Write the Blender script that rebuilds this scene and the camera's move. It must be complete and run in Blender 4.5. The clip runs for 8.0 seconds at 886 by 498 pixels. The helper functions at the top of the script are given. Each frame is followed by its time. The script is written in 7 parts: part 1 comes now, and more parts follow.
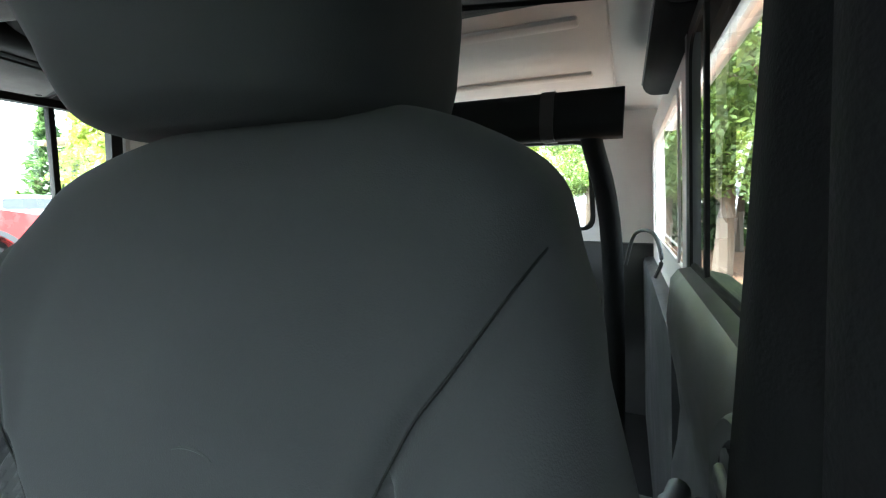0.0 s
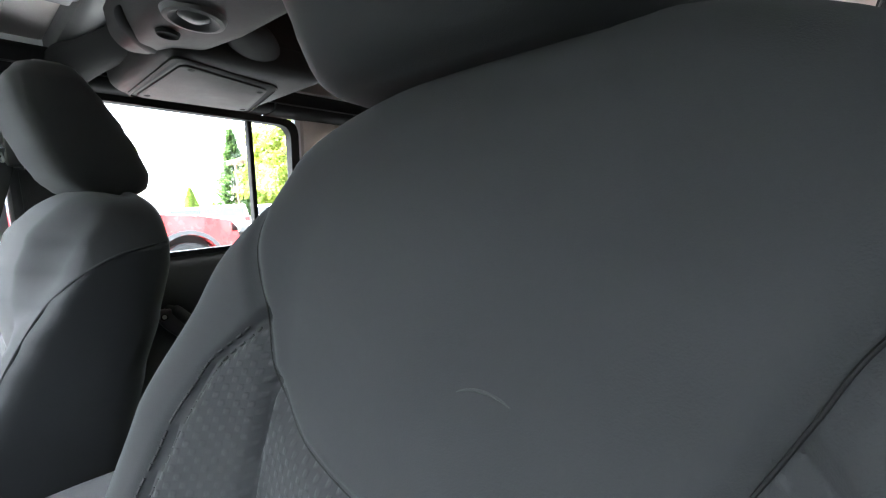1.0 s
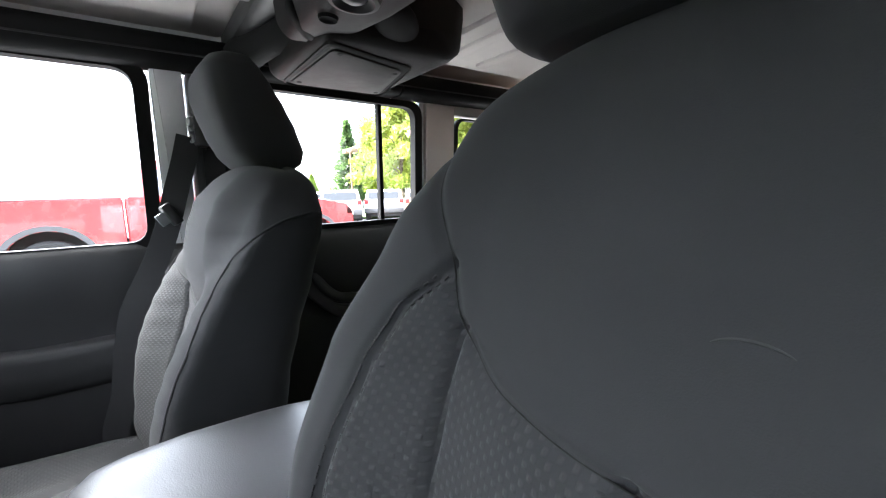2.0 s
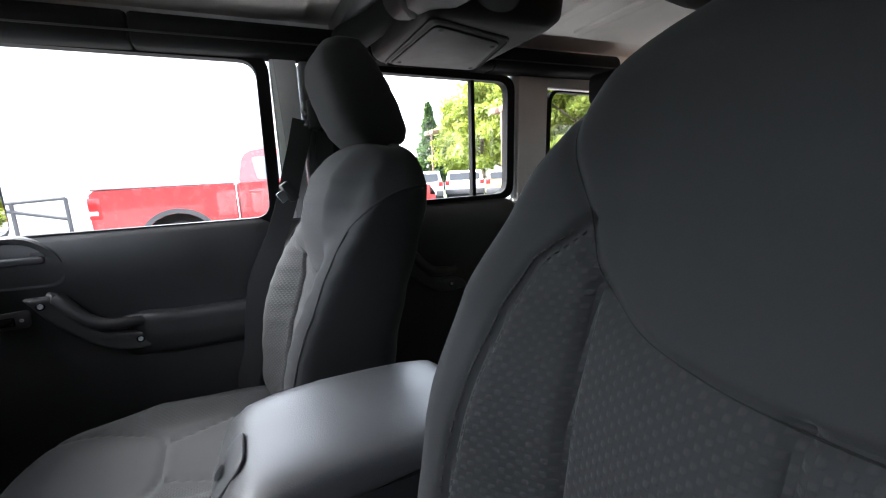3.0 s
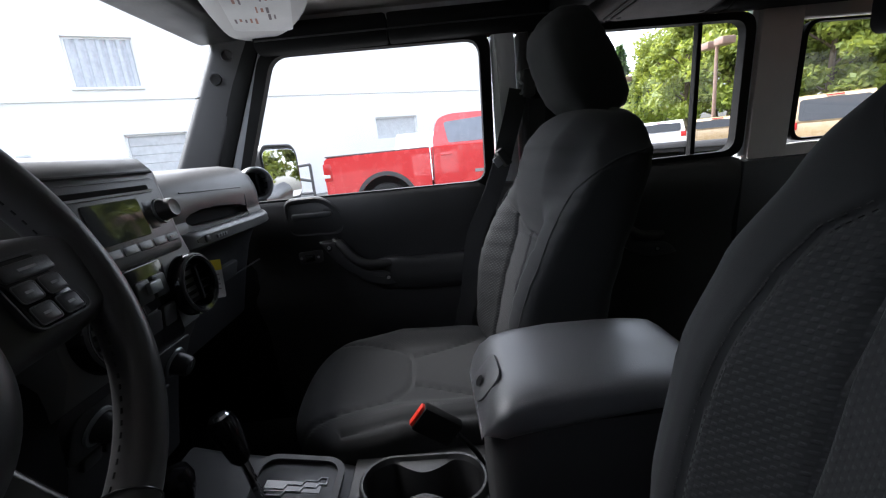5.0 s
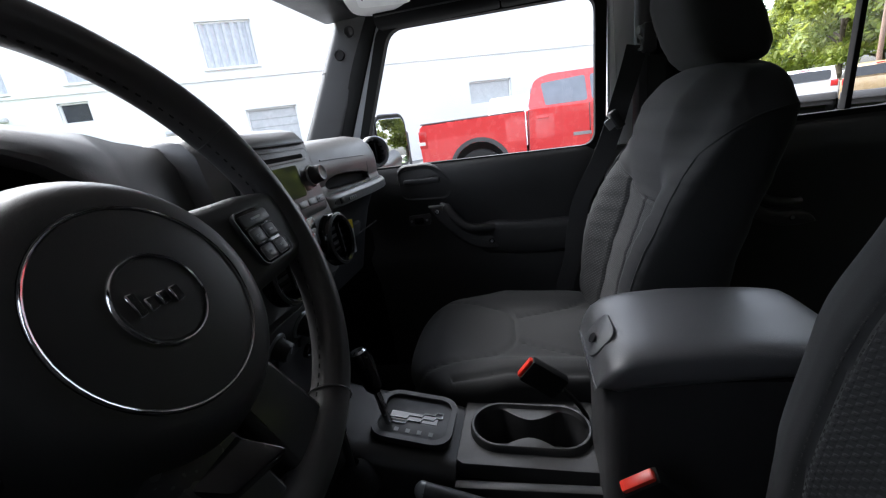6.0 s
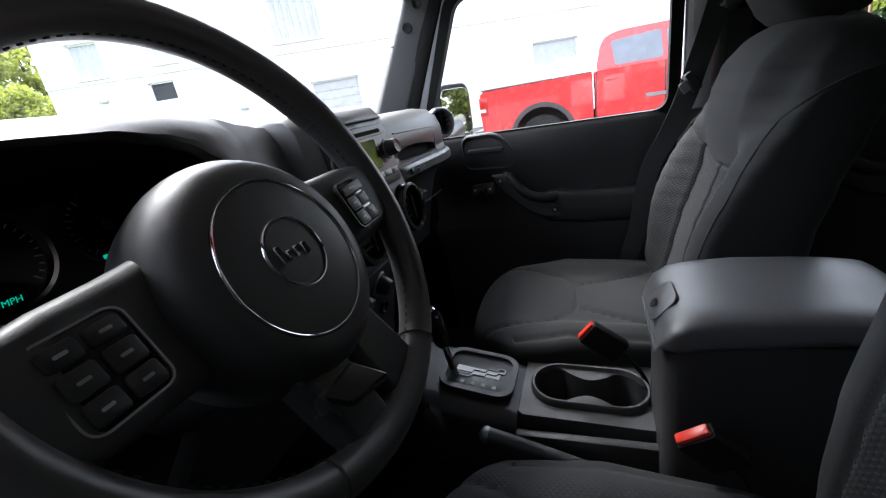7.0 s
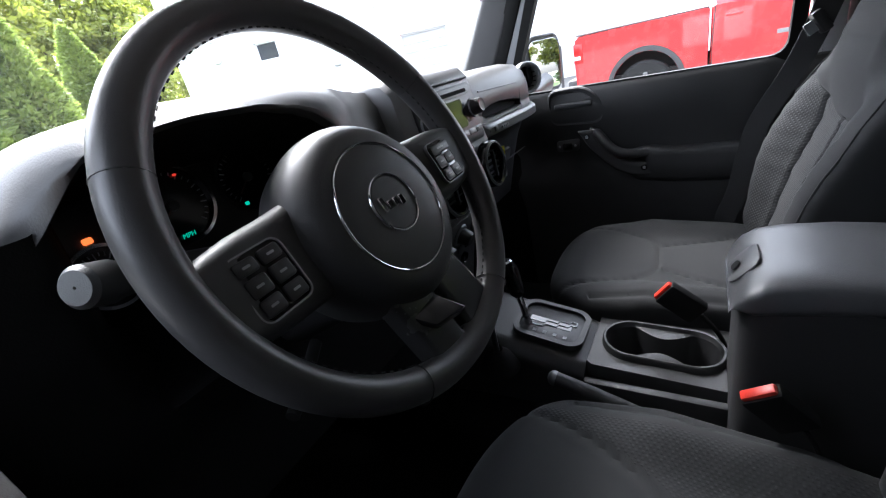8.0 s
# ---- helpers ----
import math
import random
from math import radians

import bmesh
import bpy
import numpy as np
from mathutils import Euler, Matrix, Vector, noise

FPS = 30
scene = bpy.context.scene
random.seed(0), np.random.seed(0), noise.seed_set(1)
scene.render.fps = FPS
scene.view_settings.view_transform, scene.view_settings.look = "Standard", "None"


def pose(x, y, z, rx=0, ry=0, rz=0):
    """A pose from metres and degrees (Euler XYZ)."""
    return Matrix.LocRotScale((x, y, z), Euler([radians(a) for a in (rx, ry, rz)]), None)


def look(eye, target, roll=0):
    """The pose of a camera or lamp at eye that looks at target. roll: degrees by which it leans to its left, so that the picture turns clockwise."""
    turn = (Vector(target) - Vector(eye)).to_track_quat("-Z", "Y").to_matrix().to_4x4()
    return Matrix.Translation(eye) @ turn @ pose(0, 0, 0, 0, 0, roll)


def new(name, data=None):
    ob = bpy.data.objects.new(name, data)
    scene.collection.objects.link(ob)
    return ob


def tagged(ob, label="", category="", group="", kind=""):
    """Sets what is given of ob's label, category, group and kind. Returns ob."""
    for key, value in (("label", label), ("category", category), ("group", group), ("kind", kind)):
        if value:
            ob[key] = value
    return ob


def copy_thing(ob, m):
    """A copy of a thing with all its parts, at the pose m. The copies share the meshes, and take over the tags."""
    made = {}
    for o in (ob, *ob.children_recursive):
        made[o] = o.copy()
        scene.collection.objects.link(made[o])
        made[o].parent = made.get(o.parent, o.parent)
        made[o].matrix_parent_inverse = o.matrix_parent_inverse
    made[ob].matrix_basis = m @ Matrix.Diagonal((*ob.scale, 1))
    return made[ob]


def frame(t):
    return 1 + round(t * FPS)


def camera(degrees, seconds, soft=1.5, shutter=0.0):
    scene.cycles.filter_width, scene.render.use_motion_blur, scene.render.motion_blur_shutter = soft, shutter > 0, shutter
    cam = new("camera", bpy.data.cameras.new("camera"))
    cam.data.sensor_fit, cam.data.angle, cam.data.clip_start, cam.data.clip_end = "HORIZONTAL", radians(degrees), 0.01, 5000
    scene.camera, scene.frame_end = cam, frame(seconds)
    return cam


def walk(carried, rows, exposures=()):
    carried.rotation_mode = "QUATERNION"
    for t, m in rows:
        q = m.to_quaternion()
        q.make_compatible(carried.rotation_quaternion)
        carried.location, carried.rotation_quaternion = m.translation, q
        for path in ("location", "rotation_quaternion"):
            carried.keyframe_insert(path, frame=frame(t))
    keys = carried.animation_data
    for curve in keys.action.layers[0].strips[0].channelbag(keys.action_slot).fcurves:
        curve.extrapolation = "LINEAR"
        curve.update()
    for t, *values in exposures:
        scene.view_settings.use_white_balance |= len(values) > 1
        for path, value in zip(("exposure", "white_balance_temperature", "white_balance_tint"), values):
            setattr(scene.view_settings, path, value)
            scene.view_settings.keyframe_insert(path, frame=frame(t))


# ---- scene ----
cam = camera(93.3, 8.0, soft=1.2)
PATH = [
    (0, (-0.593, -0.129, 1.365), (0.199, -1.951, 1.131), -0.0),
    (0.5, (-0.559, -0.126, 1.349), (0.462, -1.834, 1.143), -0.8),
    (1, (-0.523, -0.114, 1.336), (0.763, -1.627, 1.104), -2.5),
    (1.5, (-0.497, -0.095, 1.327), (0.975, -1.428, 1.085), -2.2),
    (3, (-0.479, -0.035, 1.304), (1.307, -0.866, 0.959), -3.1),
    (3.5, (-0.489, -0.009, 1.306), (1.371, -0.65, 0.95), -4.3),
    (4, (-0.497, 0.011, 1.31), (1.415, -0.42, 0.914), -4.8),
    (4.5, (-0.507, 0.028, 1.316), (1.427, -0.261, 0.894), -6.0),
    (5, (-0.537, 0.061, 1.326), (1.407, 0.046, 0.859), -5.8),
    (6.5, (-0.611, 0.105, 1.337), (1.209, 0.666, 0.724), -9.1),
    (7, (-0.64, 0.102, 1.346), (1.115, 0.795, 0.682), -10.0),
    (7.5, (-0.669, 0.086, 1.354), (0.981, 0.952, 0.628), -11.8),
    (8, (-0.691, 0.072, 1.362), (0.825, 1.116, 0.579), -12.6),
]
walk(cam, [(t, look(eye, target, roll)) for t, eye, target, roll in PATH], [(0.0, 5.15, 5850, -7), (0.5, 5.5, 5920, -2), (1.0, 5.45, 6050, 4), (1.7, 5.10, 6150, 8), (2.8, 4.25, 6150, 8), (3.5, 3.7, 6150, 8), (4.5, 3.05, 6120, 10), (5.2, 2.8, 6120, 10), (6.5, 2.95, 6150, 9), (8.0, 3.7, 6040, 10)])

# ---- world and light: a bright overcast day ----
world = bpy.data.worlds.new("world")
scene.world = world
world.use_nodes = True
_nt = world.node_tree
_sky = _nt.nodes.new("ShaderNodeTexSky")
_sky.sky_type = "NISHITA"
_sky.sun_disc = False
_sky.sun_elevation, _sky.sun_rotation = radians(56), radians(28)
_sky.air_density, _sky.dust_density, _sky.ozone_density = 1.0, 4.0, 1.0
_hs = _nt.nodes.new("ShaderNodeHueSaturation")
_hs.inputs["Saturation"].default_value = 0.35
_nt.links.new(_sky.outputs[0], _hs.inputs["Color"])
_nt.links.new(_hs.outputs[0], _nt.nodes["Background"].inputs[0])
_nt.nodes["Background"].inputs[1].default_value = 0.15
sun_data = bpy.data.lights.new("sun", "SUN")
sun_data.energy, sun_data.angle, sun_data.color = 1.2, radians(24), (1.0, 0.98, 0.96)
sun = new("sun", sun_data)
sun.matrix_world = look((0, 0, 0), (-math.sin(radians(28)) * math.cos(radians(56)), -math.cos(radians(28)) * math.cos(radians(56)), -math.sin(radians(56))))


# ---- materials ----
def nodes(name):
    m = bpy.data.materials.new(name)
    m.use_nodes = True
    nt = m.node_tree
    return m, nt, nt.nodes["Principled BSDF"]


def add(nt, kind, **values):
    n = nt.nodes.new(kind)
    for k, v in values.items():
        n.inputs[k.replace("_", " ")].default_value = v
    return n


def coords(nt, scale=1.0):
    tc = nt.nodes.new("ShaderNodeTexCoord")
    mp = nt.nodes.new("ShaderNodeMapping")
    mp.inputs["Scale"].default_value = (scale, scale, scale) if not isinstance(scale, tuple) else scale
    nt.links.new(tc.outputs["Object"], mp.inputs["Vector"])
    return mp.outputs["Vector"]


def ramp(nt, src, lo, hi, a=0.3, b=0.7):
    r = nt.nodes.new("ShaderNodeValToRGB")
    r.color_ramp.elements[0].position, r.color_ramp.elements[1].position = a, b
    r.color_ramp.elements[0].color, r.color_ramp.elements[1].color = (*lo, 1), (*hi, 1)
    nt.links.new(src, r.inputs[0])
    return r.outputs[0]


def plain(name, col, rough=0.5, metal=0.0, grain=0.0, grain_size=900, var=0.12, var_size=6, spec=0.5, coat=0.0, rough_var=0.08):
    """Colour with large soft variation, fine grain relief and uneven gloss."""
    m, nt, p = nodes(name)
    v = coords(nt)
    big = add(nt, "ShaderNodeTexNoise", Scale=var_size, Detail=5.0, Roughness=0.6)
    nt.links.new(v, big.inputs["Vector"])
    lo = tuple(max(0, c * (1 - var)) for c in col)
    hi = tuple(min(1, c * (1 + var)) for c in col)
    nt.links.new(ramp(nt, big.outputs[0], lo, hi), p.inputs["Base Color"])
    rr = ramp(nt, big.outputs[0], (rough - rough_var,) * 3, (min(1, rough + rough_var),) * 3)
    nt.links.new(rr, p.inputs["Roughness"])
    p.inputs["Metallic"].default_value = metal
    p.inputs["Specular IOR Level"].default_value = spec
    p.inputs["Coat Weight"].default_value = coat
    if grain > 0:
        g = add(nt, "ShaderNodeTexNoise", Scale=grain_size, Detail=2.0)
        nt.links.new(v, g.inputs["Vector"])
        b = add(nt, "ShaderNodeBump", Strength=grain, Distance=0.001)
        nt.links.new(g.outputs[0], b.inputs["Height"])
        nt.links.new(b.outputs[0], p.inputs["Normal"])
    return m


def fabric(name, col, quilted=False):
    """Woven seat cloth. Where the mesh's 'quilt' value is above zero it carries a small embossed lattice."""
    m, nt, p = nodes(name)
    v = coords(nt)
    big = add(nt, "ShaderNodeTexNoise", Scale=5.0, Detail=6.0)
    nt.links.new(v, big.inputs["Vector"])
    base = ramp(nt, big.outputs[0], tuple(c * 0.88 for c in col), tuple(c * 1.12 for c in col))
    p.inputs["Roughness"].default_value = 0.85
    p.inputs["Specular IOR Level"].default_value = 0.25
    p.inputs["Sheen Weight"].default_value = 0.05
    p.inputs["Sheen Roughness"].default_value = 0.5
    weave = add(nt, "ShaderNodeTexNoise", Scale=1400.0, Detail=2.0)
    nt.links.new(v, weave.inputs["Vector"])
    b = add(nt, "ShaderNodeBump", Strength=0.25, Distance=0.0006)
    nt.links.new(weave.outputs[0], b.inputs["Height"])
    last = b
    if quilted:
        at = nt.nodes.new("ShaderNodeAttribute")
        at.attribute_name = "quilt"
        uv = nt.nodes.new("ShaderNodeAttribute")
        uv.attribute_name = "cloth"
        sep = nt.nodes.new("ShaderNodeSeparateXYZ")
        nt.links.new(uv.outputs["Vector"], sep.inputs[0])
        waves = []
        for axis, period in (("X", 0.0082), ("Y", 0.0086)):
            mul1 = nt.nodes.new("ShaderNodeMath")
            mul1.operation = "MULTIPLY"
            mul1.inputs[1].default_value = 2 * math.pi / period
            nt.links.new(sep.outputs[axis], mul1.inputs[0])
            cos = nt.nodes.new("ShaderNodeMath")
            cos.operation = "COSINE"
            nt.links.new(mul1.outputs[0], cos.inputs[0])
            waves.append(cos)
        pil = nt.nodes.new("ShaderNodeMath")
        pil.operation = "MULTIPLY"
        nt.links.new(waves[0].outputs[0], pil.inputs[0])
        nt.links.new(waves[1].outputs[0], pil.inputs[1])
        cell = ramp(nt, pil.outputs[0], (0, 0, 0), (1, 1, 1), 0.05, 0.75)
        mask = ramp(nt, at.outputs["Fac"], (0, 0, 0), (1, 1, 1), 0.49, 0.51)
        mul = nt.nodes.new("ShaderNodeMix")
        mul.data_type = "RGBA"
        mul.blend_type = "MULTIPLY"
        mul.inputs["Factor"].default_value = 1.0
        nt.links.new(cell, mul.inputs["A"])
        nt.links.new(mask, mul.inputs["B"])
        b2 = add(nt, "ShaderNodeBump", Strength=0.45, Distance=0.0016)
        nt.links.new(mul.outputs["Result"], b2.inputs["Height"])
        nt.links.new(b.outputs[0], b2.inputs["Normal"])
        last = b2
        # the raised cells are knitted in a slightly lighter yarn
        mix = nt.nodes.new("ShaderNodeMix")
        mix.data_type = "RGBA"
        nt.links.new(mul.outputs["Result"], mix.inputs["Factor"])
        nt.links.new(base, mix.inputs["A"])
        mix.inputs["B"].default_value = (*[c * 1.34 for c in col], 1)
        nt.links.new(mix.outputs["Result"], p.inputs["Base Color"])
    else:
        nt.links.new(base, p.inputs["Base Color"])
    nt.links.new(last.outputs[0], p.inputs["Normal"])
    return m


def glass(name, tint=(1, 1, 1), alpha=0.10, rough=0.0):
    """A thin pane: mostly clear, with a sharp gloss."""
    m, nt, p = nodes(name)
    nt.nodes.remove(p)
    out = nt.nodes["Material Output"]
    tr = nt.nodes.new("ShaderNodeBsdfTransparent")
    tr.inputs[0].default_value = (*tint, 1)
    gl = nt.nodes.new("ShaderNodeBsdfGlossy")
    gl.inputs["Roughness"].default_value = rough
    lw = nt.nodes.new("ShaderNodeLayerWeight")
    lw.inputs["Blend"].default_value = 0.5
    fr = nt.nodes.new("ShaderNodeMapRange")
    fr.inputs["From Min"].default_value, fr.inputs["From Max"].default_value = 0.55, 1.0
    fr.inputs["To Min"].default_value, fr.inputs["To Max"].default_value = 0.045, 0.5
    nt.links.new(lw.outputs["Facing"], fr.inputs["Value"])
    mx = nt.nodes.new("ShaderNodeMixShader")
    nt.links.new(fr.outputs[0], mx.inputs[0])
    nt.links.new(tr.outputs[0], mx.inputs[1])
    nt.links.new(gl.outputs[0], mx.inputs[2])
    nt.links.new(mx.outputs[0], out.inputs[0])
    return m


def glow(name, col, strength):
    m, nt, p = nodes(name)
    p.inputs["Base Color"].default_value = (*[c * 0.2 for c in col], 1)
    p.inputs["Emission Color"].default_value = (*col, 1)
    p.inputs["Emission Strength"].default_value = strength
    return m


SEAT = fabric("seat cloth", (0.0235, 0.0243, 0.0255), True)
CLOTH = fabric("headrest cloth", (0.0235, 0.0243, 0.0255))
THREAD = plain("stitching", (0.014, 0.0145, 0.015), 0.8)
DASH = plain("moulded dash plastic", (0.145, 0.146, 0.149), 0.36, grain=0.25, grain_size=700)
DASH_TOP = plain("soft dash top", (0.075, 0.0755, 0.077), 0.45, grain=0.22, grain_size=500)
TRIM = plain("door trim plastic", (0.034, 0.034, 0.0346), 0.42, grain=0.35, grain_size=800, spec=0.38)
BLACK = plain("black plastic", (0.028, 0.028, 0.029), 0.4, grain=0.15)
GLOSS = plain("gloss black", (0.008, 0.008, 0.009), 0.12, rough_var=0.03)
BARGREY = plain("silver grey moulding", (0.17, 0.172, 0.176), 0.38, grain=0.1)
SILVER = plain("satin silver trim", (0.30, 0.31, 0.32), 0.38, 0.6, rough_var=0.05)
PILLAR = plain("pillar trim plastic", (0.034, 0.034, 0.0355), 0.5, grain=0.3)
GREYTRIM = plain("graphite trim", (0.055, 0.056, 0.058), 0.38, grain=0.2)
CONSOLE = plain("console plastic", (0.033, 0.0332, 0.034), 0.42, grain=0.25, grain_size=700)
HANDLE = plain("dark graphite handle", (0.060, 0.059, 0.060), 0.40, grain=0.3, grain_size=800)
DOORGREY = plain("dark door moulding", (0.040, 0.040, 0.041), 0.45, grain=0.3, grain_size=800)
VANE = plain("dark vent vane", (0.008, 0.008, 0.0085), 0.8, spec=0.1)
NEEDLE = plain("dark red needle", (0.08, 0.012, 0.01), 0.5)
BRIGHT = plain("bright plated plastic", (0.62, 0.62, 0.64), 0.24, 0.55, rough_var=0.05)
LID = plain("armrest vinyl", (0.078, 0.079, 0.083), 0.37, grain=0.25, grain_size=600)
LEATHER = plain("wheel leather", (0.055, 0.0535, 0.055), 0.38, grain=0.08, grain_size=700)
SPOKE = plain("gloss spoke plastic", (0.036, 0.036, 0.037), 0.26, rough_var=0.06)
PAD = plain("airbag cover", (0.045, 0.045, 0.046), 0.42, grain=0.09, grain_size=700)
CHROME = plain("chrome", (0.75, 0.75, 0.77), 0.1, 1.0, rough_var=0.04)
RUBBER = plain("rubber seal", (0.006, 0.006, 0.006), 0.75, spec=0.2)
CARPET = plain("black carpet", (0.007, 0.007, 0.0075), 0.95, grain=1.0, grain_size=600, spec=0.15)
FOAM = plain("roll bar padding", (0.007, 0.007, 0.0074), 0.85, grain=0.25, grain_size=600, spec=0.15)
POD = plain("sound bar plastic", (0.0105, 0.0098, 0.0096), 0.65, grain=0.3, spec=0.15)
POD_DARK = plain("dark sound bar plastic", (0.02, 0.02, 0.021), 0.6, grain=0.3)
HARDTOP = plain("hardtop lining", (0.62, 0.58, 0.55), 0.7, grain=0.4, grain_size=300, var=0.06)
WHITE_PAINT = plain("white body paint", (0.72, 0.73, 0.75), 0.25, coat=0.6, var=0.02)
WHITE_SHADED = plain("shaded white body paint", (0.24, 0.245, 0.26), 0.35, var=0.04)
RED = plain("red release button", (0.62, 0.035, 0.02), 0.35)
WEB = plain("belt webbing", (0.014, 0.014, 0.015), 0.7, grain=0.8, grain_size=900)
PALE = plain("pale visor cloth", (0.62, 0.62, 0.62), 0.8, var=0.04)
INK = plain("printed ink", (0.22, 0.20, 0.21), 0.7)
INK_RED = plain("printed warning ink", (0.45, 0.25, 0.2), 0.7)
LABEL_YELLOW = plain("yellow label", (0.75, 0.6, 0.03), 0.6)
LABEL_WHITE = plain("white label", (0.75, 0.76, 0.76), 0.6)
GLASS = glass("window glass")
GLASS_TRUCK = plain("grey tinted glass", (0.20, 0.22, 0.26), 0.10, rough_var=0.02)
GLASS_PALE = plain("pale reflecting glass", (0.30, 0.32, 0.35), 0.06, rough_var=0.02)
GLASS_DARK = plain("tinted glass", (0.02, 0.022, 0.025), 0.04, rough_var=0.02)
MIRROR = plain("mirror silver", (0.9, 0.9, 0.9), 0.02, 1.0, rough_var=0.01, var=0.0)
SCREEN = plain("unlit screen", (0.06, 0.065, 0.07), 0.05, rough_var=0.02)
MARKING = plain("grey markings", (0.35, 0.36, 0.37), 0.5)
GREEN_LED = glow("green readout", (0.02, 0.75, 0.48), 0.055)
RED_LED = glow("red lamp", (0.9, 0.05, 0.03), 0.07)
AMBER_LED = glow("amber lamp", (1.0, 0.18, 0.04), 0.13)


# ---- mesh tools ----
def link(name, bm, mat, smooth=True):
    bmesh.ops.recalc_face_normals(bm, faces=bm.faces)
    me = bpy.data.meshes.new(name)
    bm.to_mesh(me)
    bm.free()
    me.materials.append(mat)
    if smooth:
        for p in me.polygons:
            p.use_smooth = True
        me.set_sharp_from_angle(angle=radians(38))
    return new(name, me)


def part(name, bm, mat, parent, label="", smooth=True):
    ob = link(name, bm, mat, smooth)
    ob.parent = parent
    if label:
        tagged(ob, label)
    return ob


def thing(name, label, category, group="", kind="", m=None):
    ob = new(name)
    ob.empty_display_size = 0.05
    if m is not None:
        ob.matrix_basis = m
    return tagged(ob, label, category, group, kind)


def single(name, bm, mat, label, category, group="", kind="", smooth=True):
    return tagged(link(name, bm, mat, smooth), label, category, group, kind)


def rbox(lo, hi, r=0.006, seg=2, bm=None, m=None):
    """A box between two corners with rounded edges."""
    out = bm or bmesh.new()
    b = bmesh.new()
    c = [(a + d) / 2 for a, d in zip(lo, hi)]
    s = [abs(d - a) for a, d in zip(lo, hi)]
    bmesh.ops.create_cube(b, size=1, matrix=Matrix.Translation(c) @ Matrix.Diagonal((*s, 1)))
    if r > 0:
        bmesh.ops.bevel(b, geom=b.edges[:], offset=min(r, 0.45 * min(s)), segments=seg, affect="EDGES", profile=0.5)
    return merge(out, b, m)


def merge(out, b, m=None):
    if m is not None:
        bmesh.ops.transform(b, matrix=m, verts=b.verts)
    me = bpy.data.meshes.new("tmp")
    b.to_mesh(me)
    b.free()
    out.from_mesh(me)
    bpy.data.meshes.remove(me)
    return out


def loft(rings, closed=True, caps=True, bm=None, m=None):
    """A skin over rings of equal length."""
    out = bm or bmesh.new()
    b = bmesh.new()
    vs = [[b.verts.new(p) for p in ring] for ring in rings]
    n = len(rings[0])
    for a, c in zip(vs, vs[1:]):
        for i in range(n if closed else n - 1):
            j = (i + 1) % n
            b.faces.new((a[i], a[j], c[j], c[i]))
    if caps and closed:
        b.faces.new(vs[0][::-1])
        b.faces.new(vs[-1])
    bmesh.ops.recalc_face_normals(b, faces=b.faces)
    return merge(out, b, m)


def spline(pts, steps=6):
    """A smooth line through points."""
    p = [Vector(q) for q in pts]
    out = []
    for i in range(len(p) - 1):
        a, b, c, d = p[max(i - 1, 0)], p[i], p[i + 1], p[min(i + 2, len(p) - 1)]
        for k in range(steps):
            t = k / steps
            out.append(0.5 * ((2 * b) + (c - a) * t + (2 * a - 5 * b + 4 * c - d) * t * t + (3 * b - a - 3 * c + d) * t ** 3))
    return out + [p[-1]]


def tube(pts, r, n=10, closed=False, bm=None, flat=1.0, up=(0, 0, 1), m=None):
    """A round or flattened bar along a line; r may be a number or one per point."""
    pts = [Vector(p) for p in pts]
    k = len(pts)
    rs = r if isinstance(r, (list, tuple)) else [r] * k
    rings = []
    for i, p in enumerate(pts):
        d = (pts[(i + 1) % k] - pts[i - 1]) if closed else (pts[min(i + 1, k - 1)] - pts[max(i - 1, 0)])
        d.normalize()
        s = d.cross(Vector(up))
        if s.length < 1e-4:
            s = d.cross(Vector((1, 0, 0)))
        s.normalize()
        w = s.cross(d)
        rings.append([p + (s * math.cos(a) + w * math.sin(a) * flat) * rs[i] for a in (2 * math.pi * j / n for j in range(n))])
    if closed:
        return loft(rings + [rings[0]], True, False, bm, m)
    return loft(rings, True, True, bm, m)


def lathe(profile, n=32, bm=None, m=None, caps=False):
    """A turned shape about z: (radius, height) pairs."""
    rings = [[(max(r, 1e-4) * math.cos(a), max(r, 1e-4) * math.sin(a), h) for a in (2 * math.pi * j / n for j in range(n))] for r, h in profile]
    return loft(rings, True, caps, bm, m)


def plate(outline, thick, m=None, r=0.003, bm=None, seg=2):
    """A flat plate of an outline in xy, thick along z from 0, with rounded upper edges."""
    out = bm or bmesh.new()
    b = bmesh.new()
    f = b.faces.new([b.verts.new((x, y, 0)) for x, y in outline])
    ext = bmesh.ops.extrude_face_region(b, geom=[f])
    top = [v for v in ext["geom"] if isinstance(v, bmesh.types.BMVert)]
    bmesh.ops.translate(b, verts=top, vec=(0, 0, thick))
    if r > 0:
        edges = [e for e in b.edges if all(v.co.z > thick - 1e-6 for v in e.verts)]
        bmesh.ops.bevel(b, geom=edges, offset=r, segments=seg, affect="EDGES", profile=0.5)
    bmesh.ops.recalc_face_normals(b, faces=b.faces)
    return merge(out, b, m)


def ring_plate(outer, inner, thick, m=None, bm=None):
    """A flat frame between two outlines of equal count, thick along z."""
    n = len(outer)
    rows = [[(x, y, 0) for x, y in outer], [(x, y, thick) for x, y in outer], [(x, y, thick) for x, y in inner], [(x, y, 0) for x, y in inner]]
    return loft(rows + [rows[0]], True, False, bm, m)


